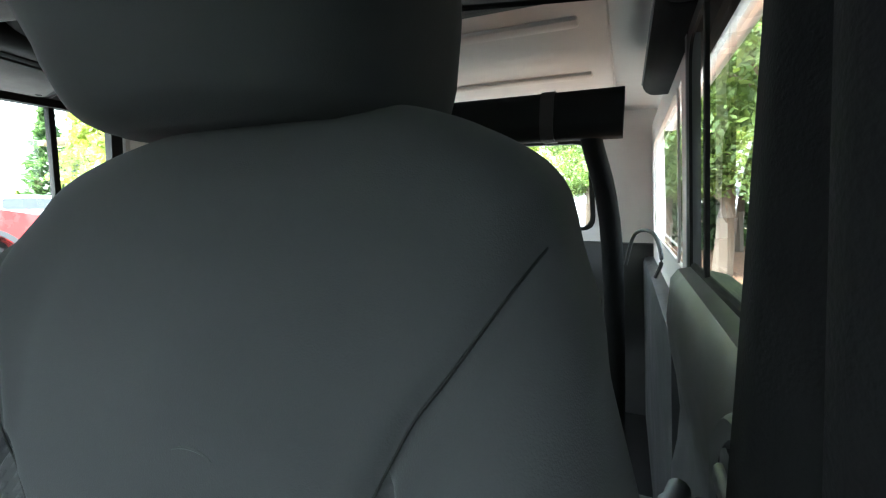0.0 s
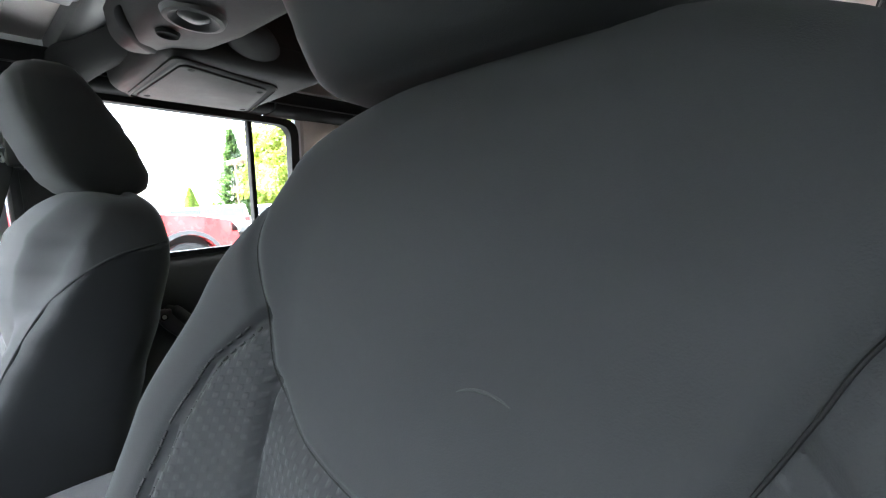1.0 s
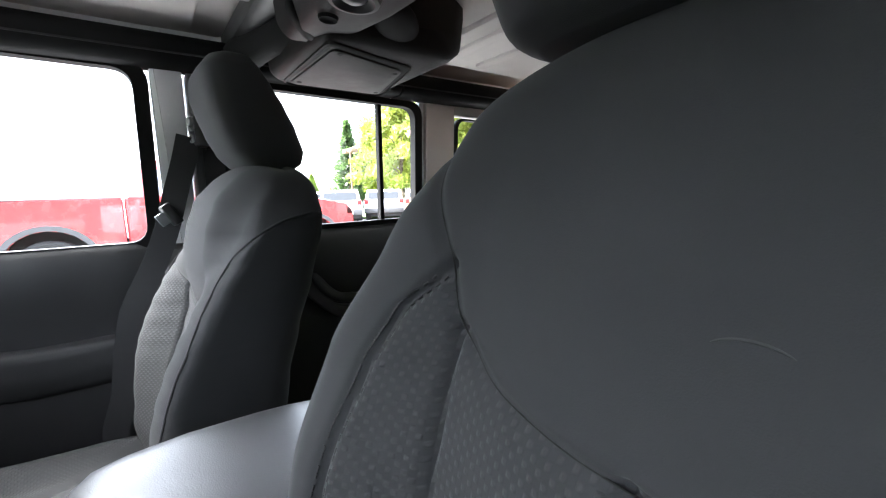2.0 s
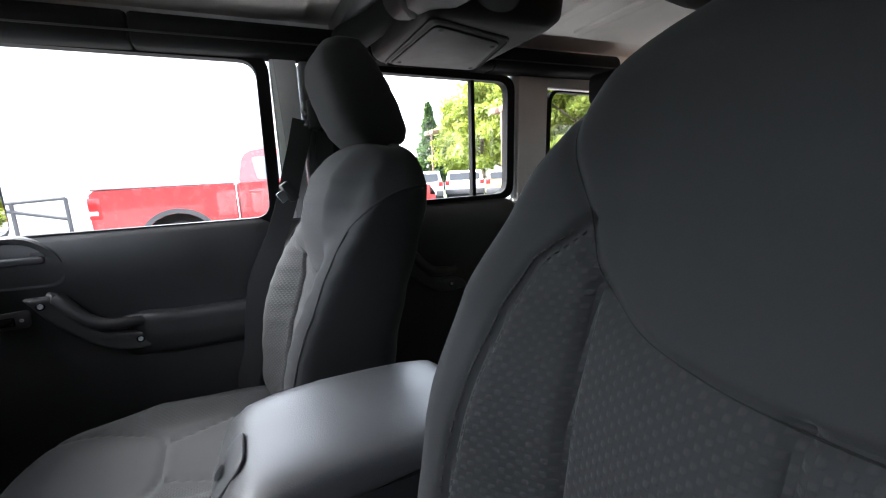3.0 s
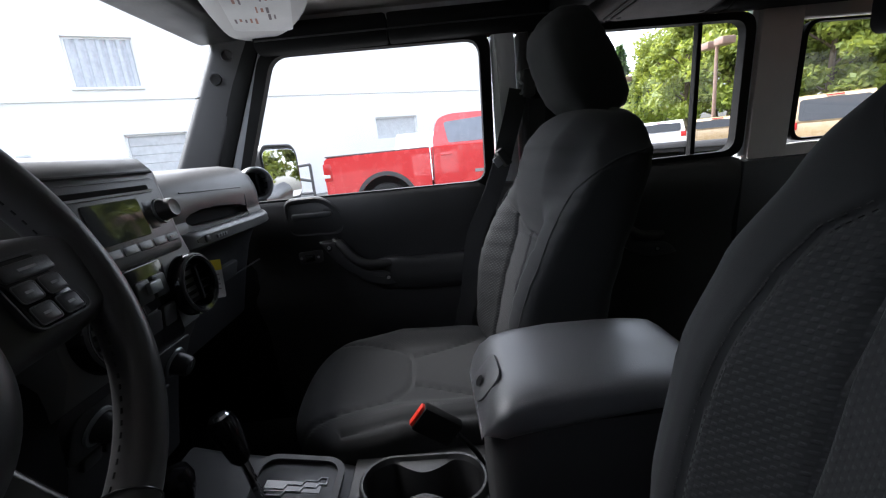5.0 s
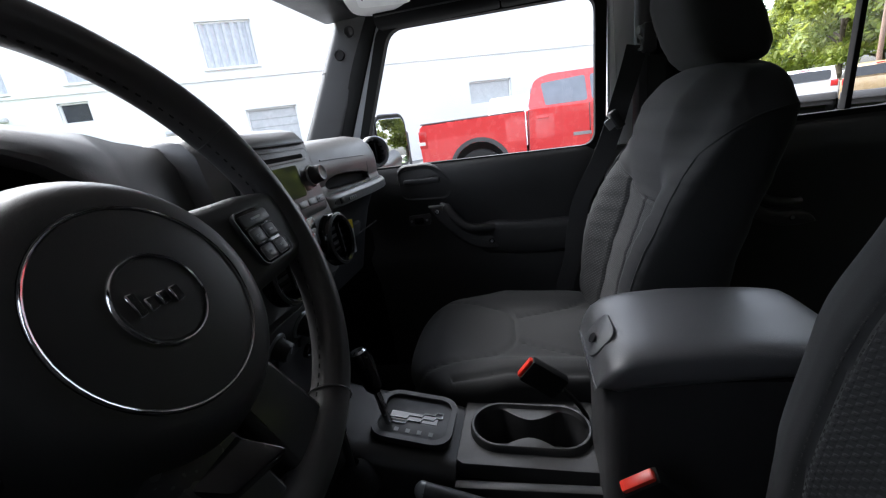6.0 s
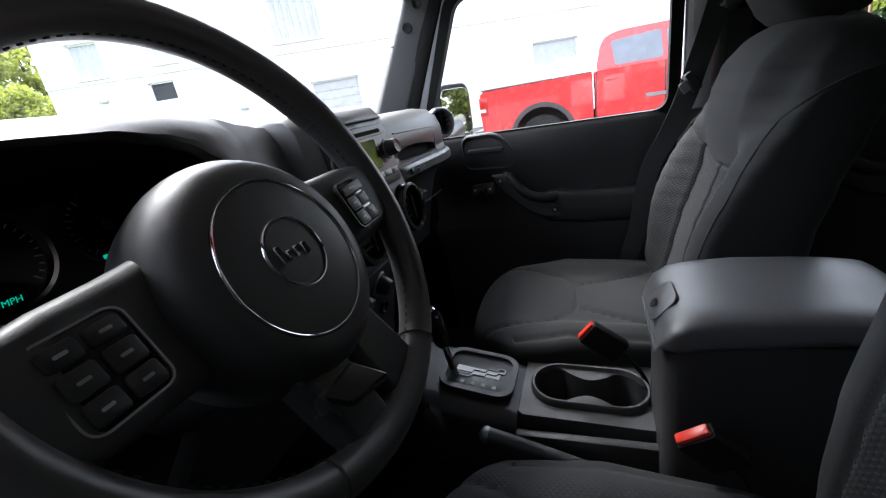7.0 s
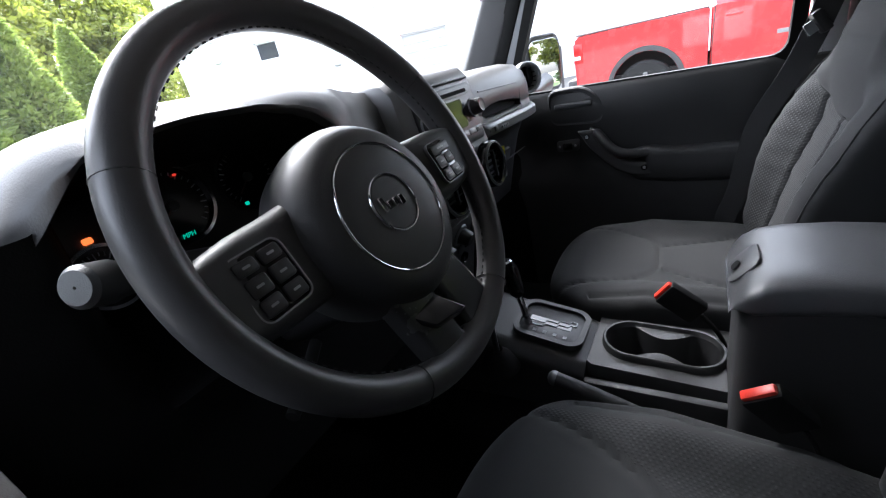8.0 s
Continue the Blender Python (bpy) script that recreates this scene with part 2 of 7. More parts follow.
def rrect(w, h, r, n=5, cx=0.0, cy=0.0):
    """The outline of a rounded rectangle."""
    out = []
    for sx, sy, a0 in ((1, 1, 0), (-1, 1, 90), (-1, -1, 180), (1, -1, 270)):
        for k in range(n + 1):
            a = radians(a0 + 90 * k / n)
            out.append((cx + sx * (w / 2 - r) + r * math.cos(a), cy + sy * (h / 2 - r) + r * math.sin(a)))
    return out


def rounded(poly, r, n=4):
    """A polygon with its corners rounded."""
    out = []
    k = len(poly)
    for i in range(k):
        a, b, c = Vector(poly[i - 1]), Vector(poly[i]), Vector(poly[(i + 1) % k])
        u, v = (a - b), (c - b)
        d = min(r, 0.45 * u.length, 0.45 * v.length)
        p, q = b + u.normalized() * d, b + v.normalized() * d
        for j in range(n + 1):
            t = j / n
            out.append(tuple((1 - t) ** 2 * p + 2 * t * (1 - t) * b + t * t * q))
    return out


def curve_at(keys, x):
    """A smooth interpolation through (x, value) pairs."""
    if x <= keys[0][0]:
        return keys[0][1]
    for (a, va), (b, vb) in zip(keys, keys[1:]):
        if x <= b:
            t = (x - a) / (b - a)
            t = t * t * (3 - 2 * t) * 0.5 + t * 0.5
            return va + (vb - va) * t
    return keys[-1][1]


def seg_dist(p, line):
    """Distance in 2D from p to a line of points."""
    best = 9.0
    for (ax, ay), (bx, by) in zip(line, line[1:]):
        dx, dy = bx - ax, by - ay
        t = max(0, min(1, ((p[0] - ax) * dx + (p[1] - ay) * dy) / (dx * dx + dy * dy + 1e-12)))
        best = min(best, math.hypot(p[0] - ax - t * dx, p[1] - ay - t * dy))
    return best


def aim(p, n, up=(0, 0, 1)):
    """A frame at p whose z axis points along n and whose y axis is as near up as can be."""
    z = Vector(n).normalized()
    x = Vector(up).cross(z).normalized()
    y = z.cross(x)
    return Matrix(((x.x, y.x, z.x, p[0]), (x.y, y.y, z.y, p[1]), (x.z, y.z, z.z, p[2]), (0, 0, 0, 1)))


# ---- the vehicle's shell ----
LEAN_IN = 0.065
BELT = 1.222


def side(x, s):
    """A plate's outline (y, z) on the flank s = 1 (passenger) or -1 (driver), leaning in with height; thickness goes inboard."""
    k = -s * LEAN_IN
    if s < 0:
        x -= 0.037
    return Matrix(((0, k, -s, s * x - k * BELT), (1, 0, 0, 0), (0, 1, 0, 0), (0, 0, 0, 1)))


def frame_and_pane(name, outline, inset, parent_label, s, x, depth=0.03, mat=RUBBER):
    """A window: a sealed frame round an opening, with its pane."""
    win = thing(name, parent_label, "window", kind="structure")
    out = rounded(outline, 0.04, 5)
    c = Vector((sum(p[0] for p in out) / len(out), sum(p[1] for p in out) / len(out)))
    big = [tuple(Vector(p) + (Vector(p) - c).normalized() * inset) for p in out]
    part("window_frame", ring_plate(big, out, depth, side(x, s)), mat, win, "black rubber seal")
    b = bmesh.new()
    b.faces.new([b.verts.new((p[0], p[1], 0.0)) for p in big])
    bmesh.ops.transform(b, matrix=side(x + 0.012, s), verts=b.verts)
    pane = part("pane", b, GLASS, win, "clear glass pane", False)
    pane.visible_shadow = False
    return win


FRONT_WIN = [(0.615, 1.226), (0.455, 1.606), (-0.100, 1.600), (-0.094, BELT)]
REAR_WIN = [(-0.285, 1.232), (-0.285, 1.592), (-0.826, 1.582), (-0.826, 1.236)]
CARGO_WIN = [(-1.010, 1.250), (-1.012, 1.562), (-1.72, 1.545), (-1.74, 1.255)]

single("floor", rbox((-0.76, -1.95, 0.44), (0.76, 1.0, 0.50), 0.01), CARPET, "black carpeted floor of the vehicle", "floor", kind="structure")
single("firewall", rbox((-0.76, 0.98, 0.44), (0.76, 1.02, 1.30), 0.01), CARPET, "dark carpeted firewall below the dashboard", "wall", kind="structure")
b = bmesh.new()
rbox((-0.14, -0.75, 0.49), (0.16, 0.98, 0.66), 0.05, 3, b)
single("tunnel", b, CARPET, "carpeted hump under the centre console", "floor", kind="structure")

# windshield
ws = thing("window_1", "raked windshield over the dashboard", "window", kind="structure")
b = bmesh.new()
b.faces.new([b.verts.new(p) for p in ((-0.70, 0.90, 1.29), (0.70, 0.90, 1.29), (0.68, 0.625, 1.69), (-0.68, 0.625, 1.69))])
wp = part("pane", b, GLASS, ws, "clear glass pane", False)
wp.visible_shadow = False
b = bmesh.new()
rbox((-0.72, 0.52, 1.655), (0.72, 0.66, 1.72), 0.02, 3, b)
part("header", b, TRIM, ws, "dark moulded header")
b = bmesh.new()
rbox((-0.72, 0.84, 1.22), (0.72, 0.98, 1.30), 0.01, 2, b)
part("cowl", b, BLACK, ws)
for s in (1, -1):
    ap = thing("trim_a_pillar", "dark grey moulded pillar trim with two bolt holes", "pillar", kind="structure")
    path = [((0.735, 0.790, 1.24), 0.056), ((0.733, 0.730, 1.35), 0.054), ((0.728, 0.650, 1.50), 0.052), ((0.724, 0.588, 1.61), 0.054), ((0.715, 0.535, 1.70), 0.066)]
    rings = []
    for (x, y, z), w in path:
        d = Vector((0, -0.55, 0.83))
        q = Vector((0, 0.83, 0.55))
        ring = []
        for a, dx in rounded([(-w * 1.25, 0.03), (-w * 1.15, -0.028), (w * 0.7, -0.030), (w * 1.15, 0.0), (w * 1.0, 0.03)], 0.012, 3):
            p = Vector((x + dx, y, z)) + q * a
            ring.append((s * p.x, p.y, p.z))
        rings.append(ring)
    part("cover", loft(rings), PILLAR, ap)
    for hy, hz in ((0.620, 1.567), (0.577, 1.624)):
        b = lathe([(0.0, 0.001), (0.011, 0.001), (0.011, 0.006), (0.0145, 0.006), (0.016, 0.0)], 20, None, aim((s * 0.6945, hy, hz), (-s, -0.25, 0)))
        part("bolt_hole", b, BLACK, ap, "black recessed bolt hole")
    part("joint", tube([(s * 0.7025, 0.690, 1.524), (s * 0.7015, 0.660, 1.530), (s * 0.7015, 0.600, 1.540)], 0.0014, 6), RUBBER, ap)
    # painted strip between pillar trim and door: white paint greyed to stand for shade
    b = plate([(0.685, 1.22), (0.650, 1.22), (0.600, 1.348), (0.536, 1.507), (0.492, 1.606), (0.466, 1.66), (0.476, 1.66), (0.504, 1.608), (0.552, 1.509), (0.626, 1.352)], 0.02, side(0.742, s), 0.003)
    part("painted_edge", b, WHITE_SHADED, ap, "white painted body edge greyed as shaded")
    b = plate([(0.750, 1.22), (0.682, 1.22), (0.623, 1.352), (0.549, 1.509), (0.501, 1.608), (0.474, 1.66), (0.520, 1.66), (0.546, 1.611), (0.603, 1.513), (0.681, 1.356)], 0.026, side(0.742, s), 0.008)
    part("door_seal", b, RUBBER, ap, "black rubber door seal")

# flank frames, pillars and doors
for s in (1, -1):
    if s == 1:
        frame_and_pane("window_2", FRONT_WIN, 0.032, "clear side window in the front passenger door", s, 0.727)
    rw = frame_and_pane("window_3" if s == 1 else "window_5", REAR_WIN, 0.030, "clear side window in a rear door", s, 0.727, 0.03 if s > 0 else 0.004)
    b = plate([(-0.718, 1.235), (-0.703, 1.235), (-0.700, 1.590), (-0.713, 1.590)], 0.02 if s > 0 else 0.005, side(0.729, s), 0.003 if s > 0 else 0.001)
    part("divider_bar", b, RUBBER, rw, "thin black divider bar")
    frame_and_pane("window_4" if s == 1 else "window_6", CARGO_WIN, 0.014, "fixed cargo window in the hardtop", s, 0.730, 0.02 if s > 0 else 0.004, RUBBER if s > 0 else HARDTOP)
    # B post: painted, with the grey belt cover behind it
    bp = thing("trim_b_pillar", "white painted pillar with grey cover strip, shade-toned on the driver side", "pillar", kind="structure")
    b = plate(rounded([(-0.132, 0.60), (-0.132, 1.64), (-0.195, 1.64), (-0.195, 0.60)], 0.004, 1), 0.05, side(0.745, s), 0.008)
    part("post", b, WHITE_PAINT, bp)
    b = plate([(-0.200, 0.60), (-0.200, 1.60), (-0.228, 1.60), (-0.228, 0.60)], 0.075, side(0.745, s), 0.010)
    # the driver's strip is near black, its shade put into the colour
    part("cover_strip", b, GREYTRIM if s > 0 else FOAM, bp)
    b = plate([(-0.231, 0.55), (-0.231, 1.64), (-0.282, 1.64), (-0.282, 0.55)], 0.03, side(0.745, s), 0.004)
    part("inner_panel", b, TRIM, bp)
    if s > 0:
        b = plate(rounded([(-0.122, 0.52), (-0.122, 1.214), (-0.262, 1.214), (-0.262, 0.52)], 0.01, 2), 0.072, side(0.745, s), 0.012)
        part("lower_cover", b, TRIM, bp, "black lower pillar cover")
    # C post and hardtop flank
    cp = thing("wall_rear_east" if s == 1 else "wall_rear_west", "pale moulded hardtop flank behind the rear door", "wall", kind="structure")
    for o in ([(-0.880, 1.20), (-0.880, 1.62), (-0.998, 1.62), (-0.998, 1.20)], [(-0.998, 1.575), (-0.998, 1.64), (-1.90, 1.64), (-1.90, 1.56)], [(-0.95, 1.19), (-0.998, 1.238), (-1.90, 1.238), (-1.90, 1.13), (-1.05, 1.13)], [(-1.755, 1.238), (-1.735, 1.562), (-1.90, 1.562), (-1.90, 1.238)]):
        part("panel", plate(o, 0.03 if s > 0 else 0.010, side(0.742, s), 0.006 if s > 0 else 0.003), HARDTOP, cp)
    # jamb strip: white on the passenger side, graphite on the driver's
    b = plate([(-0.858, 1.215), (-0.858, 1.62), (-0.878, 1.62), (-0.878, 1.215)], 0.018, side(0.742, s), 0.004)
    part("painted_edge", b, WHITE_PAINT if s > 0 else GREYTRIM, cp, "door jamb strip, graphite on the driver side")
    top = 1.205 if s > 0 else 1.150
    b = plate([(-0.86, 0.50), (-0.86, top), (-1.90, top), (-1.90, 0.50)], 0.05, side(0.745, s), 0.02)
    part("lower_panel", b, TRIM, cp, "black lower side panel")
    # padded bar over the doors
    rail = thing("roll_bar_rail", "black padded roll bar rail above the doors", "roll bar", "roll bars")
    for ya, yb in ((0.475, 0.14), (0.135, -0.29), (-0.295, -0.75), (-0.755, -1.25)):
        rr = [[(s * (0.668 + dx * k), y, 1.640 + dz * k) for dx, dz in rrect(0.105, 0.07, 0.028, 4)] for y, k in ((ya, 0.93), (ya - 0.006, 1.0), ((ya + yb) / 2, 1.0), (yb + 0.006, 1.0), (yb, 0.93))]
        part("padding", loft(rr), FOAM, rail)
    part("seam", tube([(s * 0.6152, 0.47, 1.630), (s * 0.6152, -0.3, 1.630), (s * 0.6152, -1.24, 1.630)], 0.002, 6), BLACK, rail)
    px, pr = (0.676, 0.040) if s == 1 else (0.671, 0.043)
    b = tube(spline([(s * px, -0.280, 0.52), (s * px, -0.280, 1.30), (s * (px - 0.004), -0.285, 1.52), (s * 0.655, -0.30, 1.62), (s * 0.58, -0.33, 1.655), (s * 0.45, -0.37, 1.665), (s * 0.30, -0.42, 1.68)], 6), pr, 14)
    single("roll_bar_post", b, FOAM, "black padded roll bar post behind a front seat", "roll bar", "roll bars")
    b = tube(spline([(s * 0.485, -1.16, 1.60), (s * 0.514, -1.17, 1.50), (s * 0.568, -1.19, 1.25), (s * 0.603, -1.25, 0.6)], 6), 0.024, 14)
    single("roll_bar_strut", b, FOAM, "black padded roll bar strut in the cargo area", "roll bar", "roll bars")

b = loft([[(x, -1.16 + dx, 1.555 + dz) for dx, dz in rrect(0.10, 0.105, 0.03, 4)] for x in (-0.58, -0.3, 0, 0.3, 0.62)])
cross = thing("roll_bar_cross", "black padded cross bar at the rear", "roll bar", "roll bars")
part("padding", b, FOAM, cross)
for x in (-0.42, 0.0, 0.42):
    part("strap", loft([[(x + dx, -1.16 + a, 1.555 + c) for a, c in rrect(0.106, 0.111, 0.033, 4)] for dx in (-0.015, 0.015)]), WEB, cross)

# roof: two removable front panels and the hardtop behind
for s in (1, -1):
    b = loft([[(s * (0.735 + dx), y, 1.685 + dz) for dx, dz in rrect(0.06, 0.13, 0.02, 4)] for y in (0.50, 0.0, -0.7, -1.93)])
    single("trim_drip_rail", b, WHITE_PAINT, "white painted roof edge above the doors", "trim", kind="structure")
    kick = rbox((s * 0.715, 0.45 if s < 0 else 0.62, 0.45), (s * 0.775, 1.02, 1.225), 0.01)
    single("wall_kick_panel", kick, CARPET, "black kick panel beside the footwell", "wall", kind="structure")
for x0, x1 in ((-0.72, -0.001), (0.001, 0.72)):
    b = rbox((x0, -0.30, 1.705), (x1, 0.56, 1.745), 0.02, 3)
    rbox((x0 + 0.07, -0.22, 1.693), (x1 - 0.07, 0.48, 1.712), 0.012, 2, b)
    single("ceiling_panel", b, HARDTOP, "pale removable roof panel over the front seats", "ceiling", "roof panels", "structure")
b = rbox((-0.76, -1.95, 1.700), (0.76, -0.305, 1.75), 0.02, 3)
rbox((-0.55, -1.80, 1.685), (0.55, -0.75, 1.705), 0.015, 2, b)
for y in (-0.82, -0.95, -1.3, -1.6):
    rbox((-0.5, y - 0.02, 1.676), (0.5, y + 0.02, 1.69), 0.008, 2, b)
single("ceiling", b, HARDTOP, "pale ribbed hardtop ceiling over the rear", "ceiling", kind="structure")
b = rbox((-0.70, -0.345, 1.665), (0.70, -0.285, 1.72), 0.02, 2)
single("trim_roof_joint", b, TRIM, "dark joint strip between roof panels and hardtop", "trim", kind="structure")

# tail of the hardtop with its window
tail = thing("wall_south", "pale rear wall of the hardtop with lift-up window", "wall", kind="structure")
o = rounded([(-0.74, 1.20), (0.74, 1.20), (0.70, 1.75), (-0.70, 1.75)], 0.05, 4)
i = rounded([(-0.49, 1.24), (0.49, 1.24), (0.46, 1.60), (-0.46, 1.60)], 0.06, 4)
mt = Matrix(((1, 0, 0, 0), (0, 0, -1, -1.90), (0, 1, 0, 0), (0, 0, 0, 1)))
part("panel", ring_plate(o, i, 0.04, mt), HARDTOP, tail)
part("seal", ring_plate(i, [(x * 0.96, 1.41 + (z - 1.41) * 0.93) for x, z in i], 0.03, mt), RUBBER, tail, "black seal")
b = bmesh.new()
b.faces.new([b.verts.new((x, -1.915, z)) for x, z in i])
pn = part("pane", b, GLASS, tail, "clear rear glass", False)
pn.visible_shadow = False
b = rbox((-0.10, -1.89, 1.50), (0.05, -1.84, 1.57), 0.012)
part("wiper_motor", b, BLACK, tail, "black wiper motor housing")
part("lower_panel", rbox((-0.74, -1.95, 0.50), (0.74, -1.90, 1.20), 0.02), TRIM, tail, "black tailgate panel")
# loop of loose cable by the driver's rear corner
b = tube(spline([(-0.60, -1.42, 1.18), (-0.62, -1.40, 1.27), (-0.66, -1.33, 1.28), (-0.68, -1.28, 1.22), (-0.67, -1.30, 1.17)], 6), 0.005, 8)
single("cable", b, BLACK, "loose black cable loop in the cargo corner", "cable")


# ---- doors ----
def door_panel(s, y0, y1, label, name):
    """A door's inner trim: sill roll, upper face, concave middle and lower pocket face."""
    d = thing(name, label, "door", kind="structure")
    prof = [(0.735, 1.221), (0.712, 1.2240), (0.697, 1.2200), (0.688, 1.206), (0.686, 1.150), (0.691, 1.11), (0.704, 1.06), (0.712, 1.01), (0.711, 0.96), (0.706, 0.92), (0.706, 0.90), (0.712, 0.80), (0.716, 0.50), (0.76, 0.50), (0.76, 1.216)]
    n = 16
    rings = []
    for k in range(n + 1):
        y = y0 + (y1 - y0) * k / n
        e = min(k, n - k)
        ins = 0.012 if e == 0 else 0.0
        rings.append([(s * min(0.76, x + ins), y, z - (ins if z > 1.2 else 0)) for x, z in prof])
    part("trim_panel", loft(rings), TRIM, d)
    return d


def pull_handle(parent, s, y, z):
    """A flat curved grab handle with a pointed tail and two screws over a dark rounded grip. y, z: its upper screw."""
    low = [(0.030, 0.018), (0.016, -0.004), (-0.002, -0.034), (-0.034, -0.070), (-0.070, -0.104), (-0.108, -0.126), (-0.150, -0.134), (-0.190, -0.132), (-0.222, -0.126)]
    top = [(-0.212, -0.112), (-0.192, -0.096), (-0.150, -0.090), (-0.118, -0.088), (-0.092, -0.078), (-0.066, -0.056), (-0.040, -0.022), (-0.024, 0.004), (-0.014, 0.018)]
    line = [(y + p.x, z + p.z) for p in spline([(a, 0, c) for a, c in low], 3)] + [(y + p.x, z + p.z) for p in spline([(a, 0, c) for a, c in top], 3)]
    h = part("pull_handle", plate(line, 0.026, side(0.693, s), 0.006, None, 3), HANDLE, parent, "graphite curved pull handle")
    grip = spline([(s * 0.696, y - 0.010, z + 0.018), (s * 0.684, y - 0.030, z + 0.006), (s * 0.676, y - 0.060, z - 0.032), (s * 0.674, y - 0.092, z - 0.056), (s * 0.678, y - 0.130, z - 0.064), (s * 0.690, y - 0.175, z - 0.066)], 5)
    part("grip", tube(grip, [0.010] * 4 + [0.015] * (len(grip) - 8) + [0.012] * 4, 12), TRIM, h, "black rounded grip")
    for yy, zz, xx in ((y + 0.002, z, 0.6767), (y - 0.160, z - 0.110, 0.6838)):
        part("screw_seat", lathe([(0.0, 0.0010), (0.0070, 0.0012), (0.0085, 0.0)], 20, None, aim((s * xx, yy, zz), (-s, 0, 0.065))), GLOSS, h)
        part("screw", lathe([(0.0, 0.0020), (0.0022, 0.0020), (0.0030, 0.0014), (0.0050, 0.0024), (0.0058, 0.0008)], 16, None, aim((s * xx, yy, zz), (-s, 0, 0.065))), SILVER, h, "bright screw")
    return h


def latch_bezel(parent, s, y, z):
    """The recessed inner door release: a rounded frame, a dark cup, a lever bar and its lock slide. y, z: its middle."""
    mm = side(0.698 if s > 0 else 0.730, s)
    outer = rounded([(y + 0.084, z - 0.054), (y + 0.086, z + 0.060), (y - 0.032, z + 0.062), (y - 0.088, z + 0.010), (y - 0.085, z - 0.060)], 0.034, 5)
    mid = rounded([(y + 0.076, z - 0.042), (y + 0.076, z + 0.046), (y - 0.022, z + 0.048), (y - 0.066, z + 0.008), (y - 0.064, z - 0.046)], 0.026, 5)
    inner = rounded([(y + 0.072, z - 0.038), (y + 0.072, z + 0.042), (y - 0.020, z + 0.044), (y - 0.061, z + 0.006), (y - 0.059, z - 0.042)], 0.024, 5)
    rows = [[(a, c, h) for a, c in o] for o, h in ((outer, 0.0), ([(y + (a - y) * 0.985, z + (c - z) * 0.98) for a, c in outer], 0.012), ([(y + (a - y) * 0.93, z + (c - z) * 0.92) for a, c in outer], 0.016), (mid, 0.014), (inner, 0.004))]
    bz = part("latch_bezel", loft(rows, True, False, None, mm), DOORGREY, parent, "black bezel of the door release")
    part("recess", plate(inner, 0.002, mm @ Matrix.Translation((0, 0, 0.001)), 0), VANE, bz)
    part("lever", plate(rrect(0.118, 0.018, 0.007, 4, y + 0.006, z + 0.006), 0.016, mm @ Matrix.Translation((0, 0, 0.003)), 0.005, None, 3), GREYTRIM, bz, "graphite release lever")
    part("lever_root", plate(rrect(0.032, 0.046, 0.010, 4, y - 0.044, z + 0.004), 0.012, mm @ Matrix.Translation((0, 0, 0.002)), 0.004), BLACK, bz)
    part("lock_tab", plate(rrect(0.034, 0.017, 0.004, 3, y - 0.030, z - 0.032), 0.010, mm @ Matrix.Translation((0, 0, 0.003)), 0.003), BLACK, bz)
    return bz


d1 = door_panel(1, -0.118, 0.66, "closed front passenger door with black moulded trim", "door_1")
latch_bezel(d1, 1, 0.418, 1.166)
pull_handle(d1, 1, 0.384, 1.073)
b = plate(rounded([(0.488, 1.026), (0.488, 1.062), (0.412, 1.066), (0.418, 1.026)], 0.010, 3), 0.005, side(0.694, 1), 0.002)
sw = part("switch_plate", b, HANDLE, d1, "graphite switch plate")
part("window_switch", rbox((0.684, 0.436, 1.036), (0.692, 0.466, 1.055), 0.003), GLOSS, sw)
for yy in (0.426, 0.477):
    part("screw", lathe([(0.0, 0.0015), (0.003, 0.0015), (0.004, 0.0)], 12, None, aim((0.6912, yy, 1.046), (-1, 0, 0.065))), SILVER, sw)
b = loft([[(0.712 - dx, y, 0.985 + h + dz) for dx, dz in rounded([(-0.01, 0.032), (0.030 * k, 0.028), (0.036 * k, 0.012), (0.034 * k, -0.030), (0.02 * k, -0.07), (-0.01, -0.09)], 0.012, 3)] for y, k, h in ((0.275, 0.02, 0.0), (0.25, 0.30, 0.003), (0.225, 0.75, 0.008), (0.20, 1.05, 0.009), (0.17, 1.0, 0.004), (0.13, 0.92, 0.0), (0.05, 1.0, 0.0), (-0.06, 1.0, 0.002), (-0.112, 0.9, 0.002))])
part("armrest", b, TRIM, d1, "black moulded armrest")
for s in (1, -1):
    d2 = door_panel(s, -0.855, -0.262, "closed rear door with black moulded trim", "door_2" if s == 1 else "door_3")
    if s < 0:
        d2.location = (0.030, 0, 0.045)
    latch_bezel(d2, s, -0.36, 1.150)
    pull_handle(d2, s, -0.44, 1.075)
    b = tube([(s * 0.7185, -0.30, 1.2235), (s * 0.7185, -0.82, 1.2235)], 0.006, 8)
    part("sill_seal", b, RUBBER, d2)
# unseen panel added beside the driver's door to hold light off that side
single("shade_panel_west", rbox((-1.00, -1.20, 0.0), (-0.94, 0.42, 2.75), 0.01), CARPET, "unseen dark panel added to shade the driver side", "wall", kind="structure")
# out-of-view door, added across the open doorway to cut its light
d4 = door_panel(-1, -0.118, 0.66, "unseen driver door with black trim, added to close the doorway", "door_4")
part("outer_skin", rbox((-0.80, -0.12, 0.50), (-0.765, 0.66, 1.21), 0.01), WHITE_PAINT, d4, "white painted outer skin")
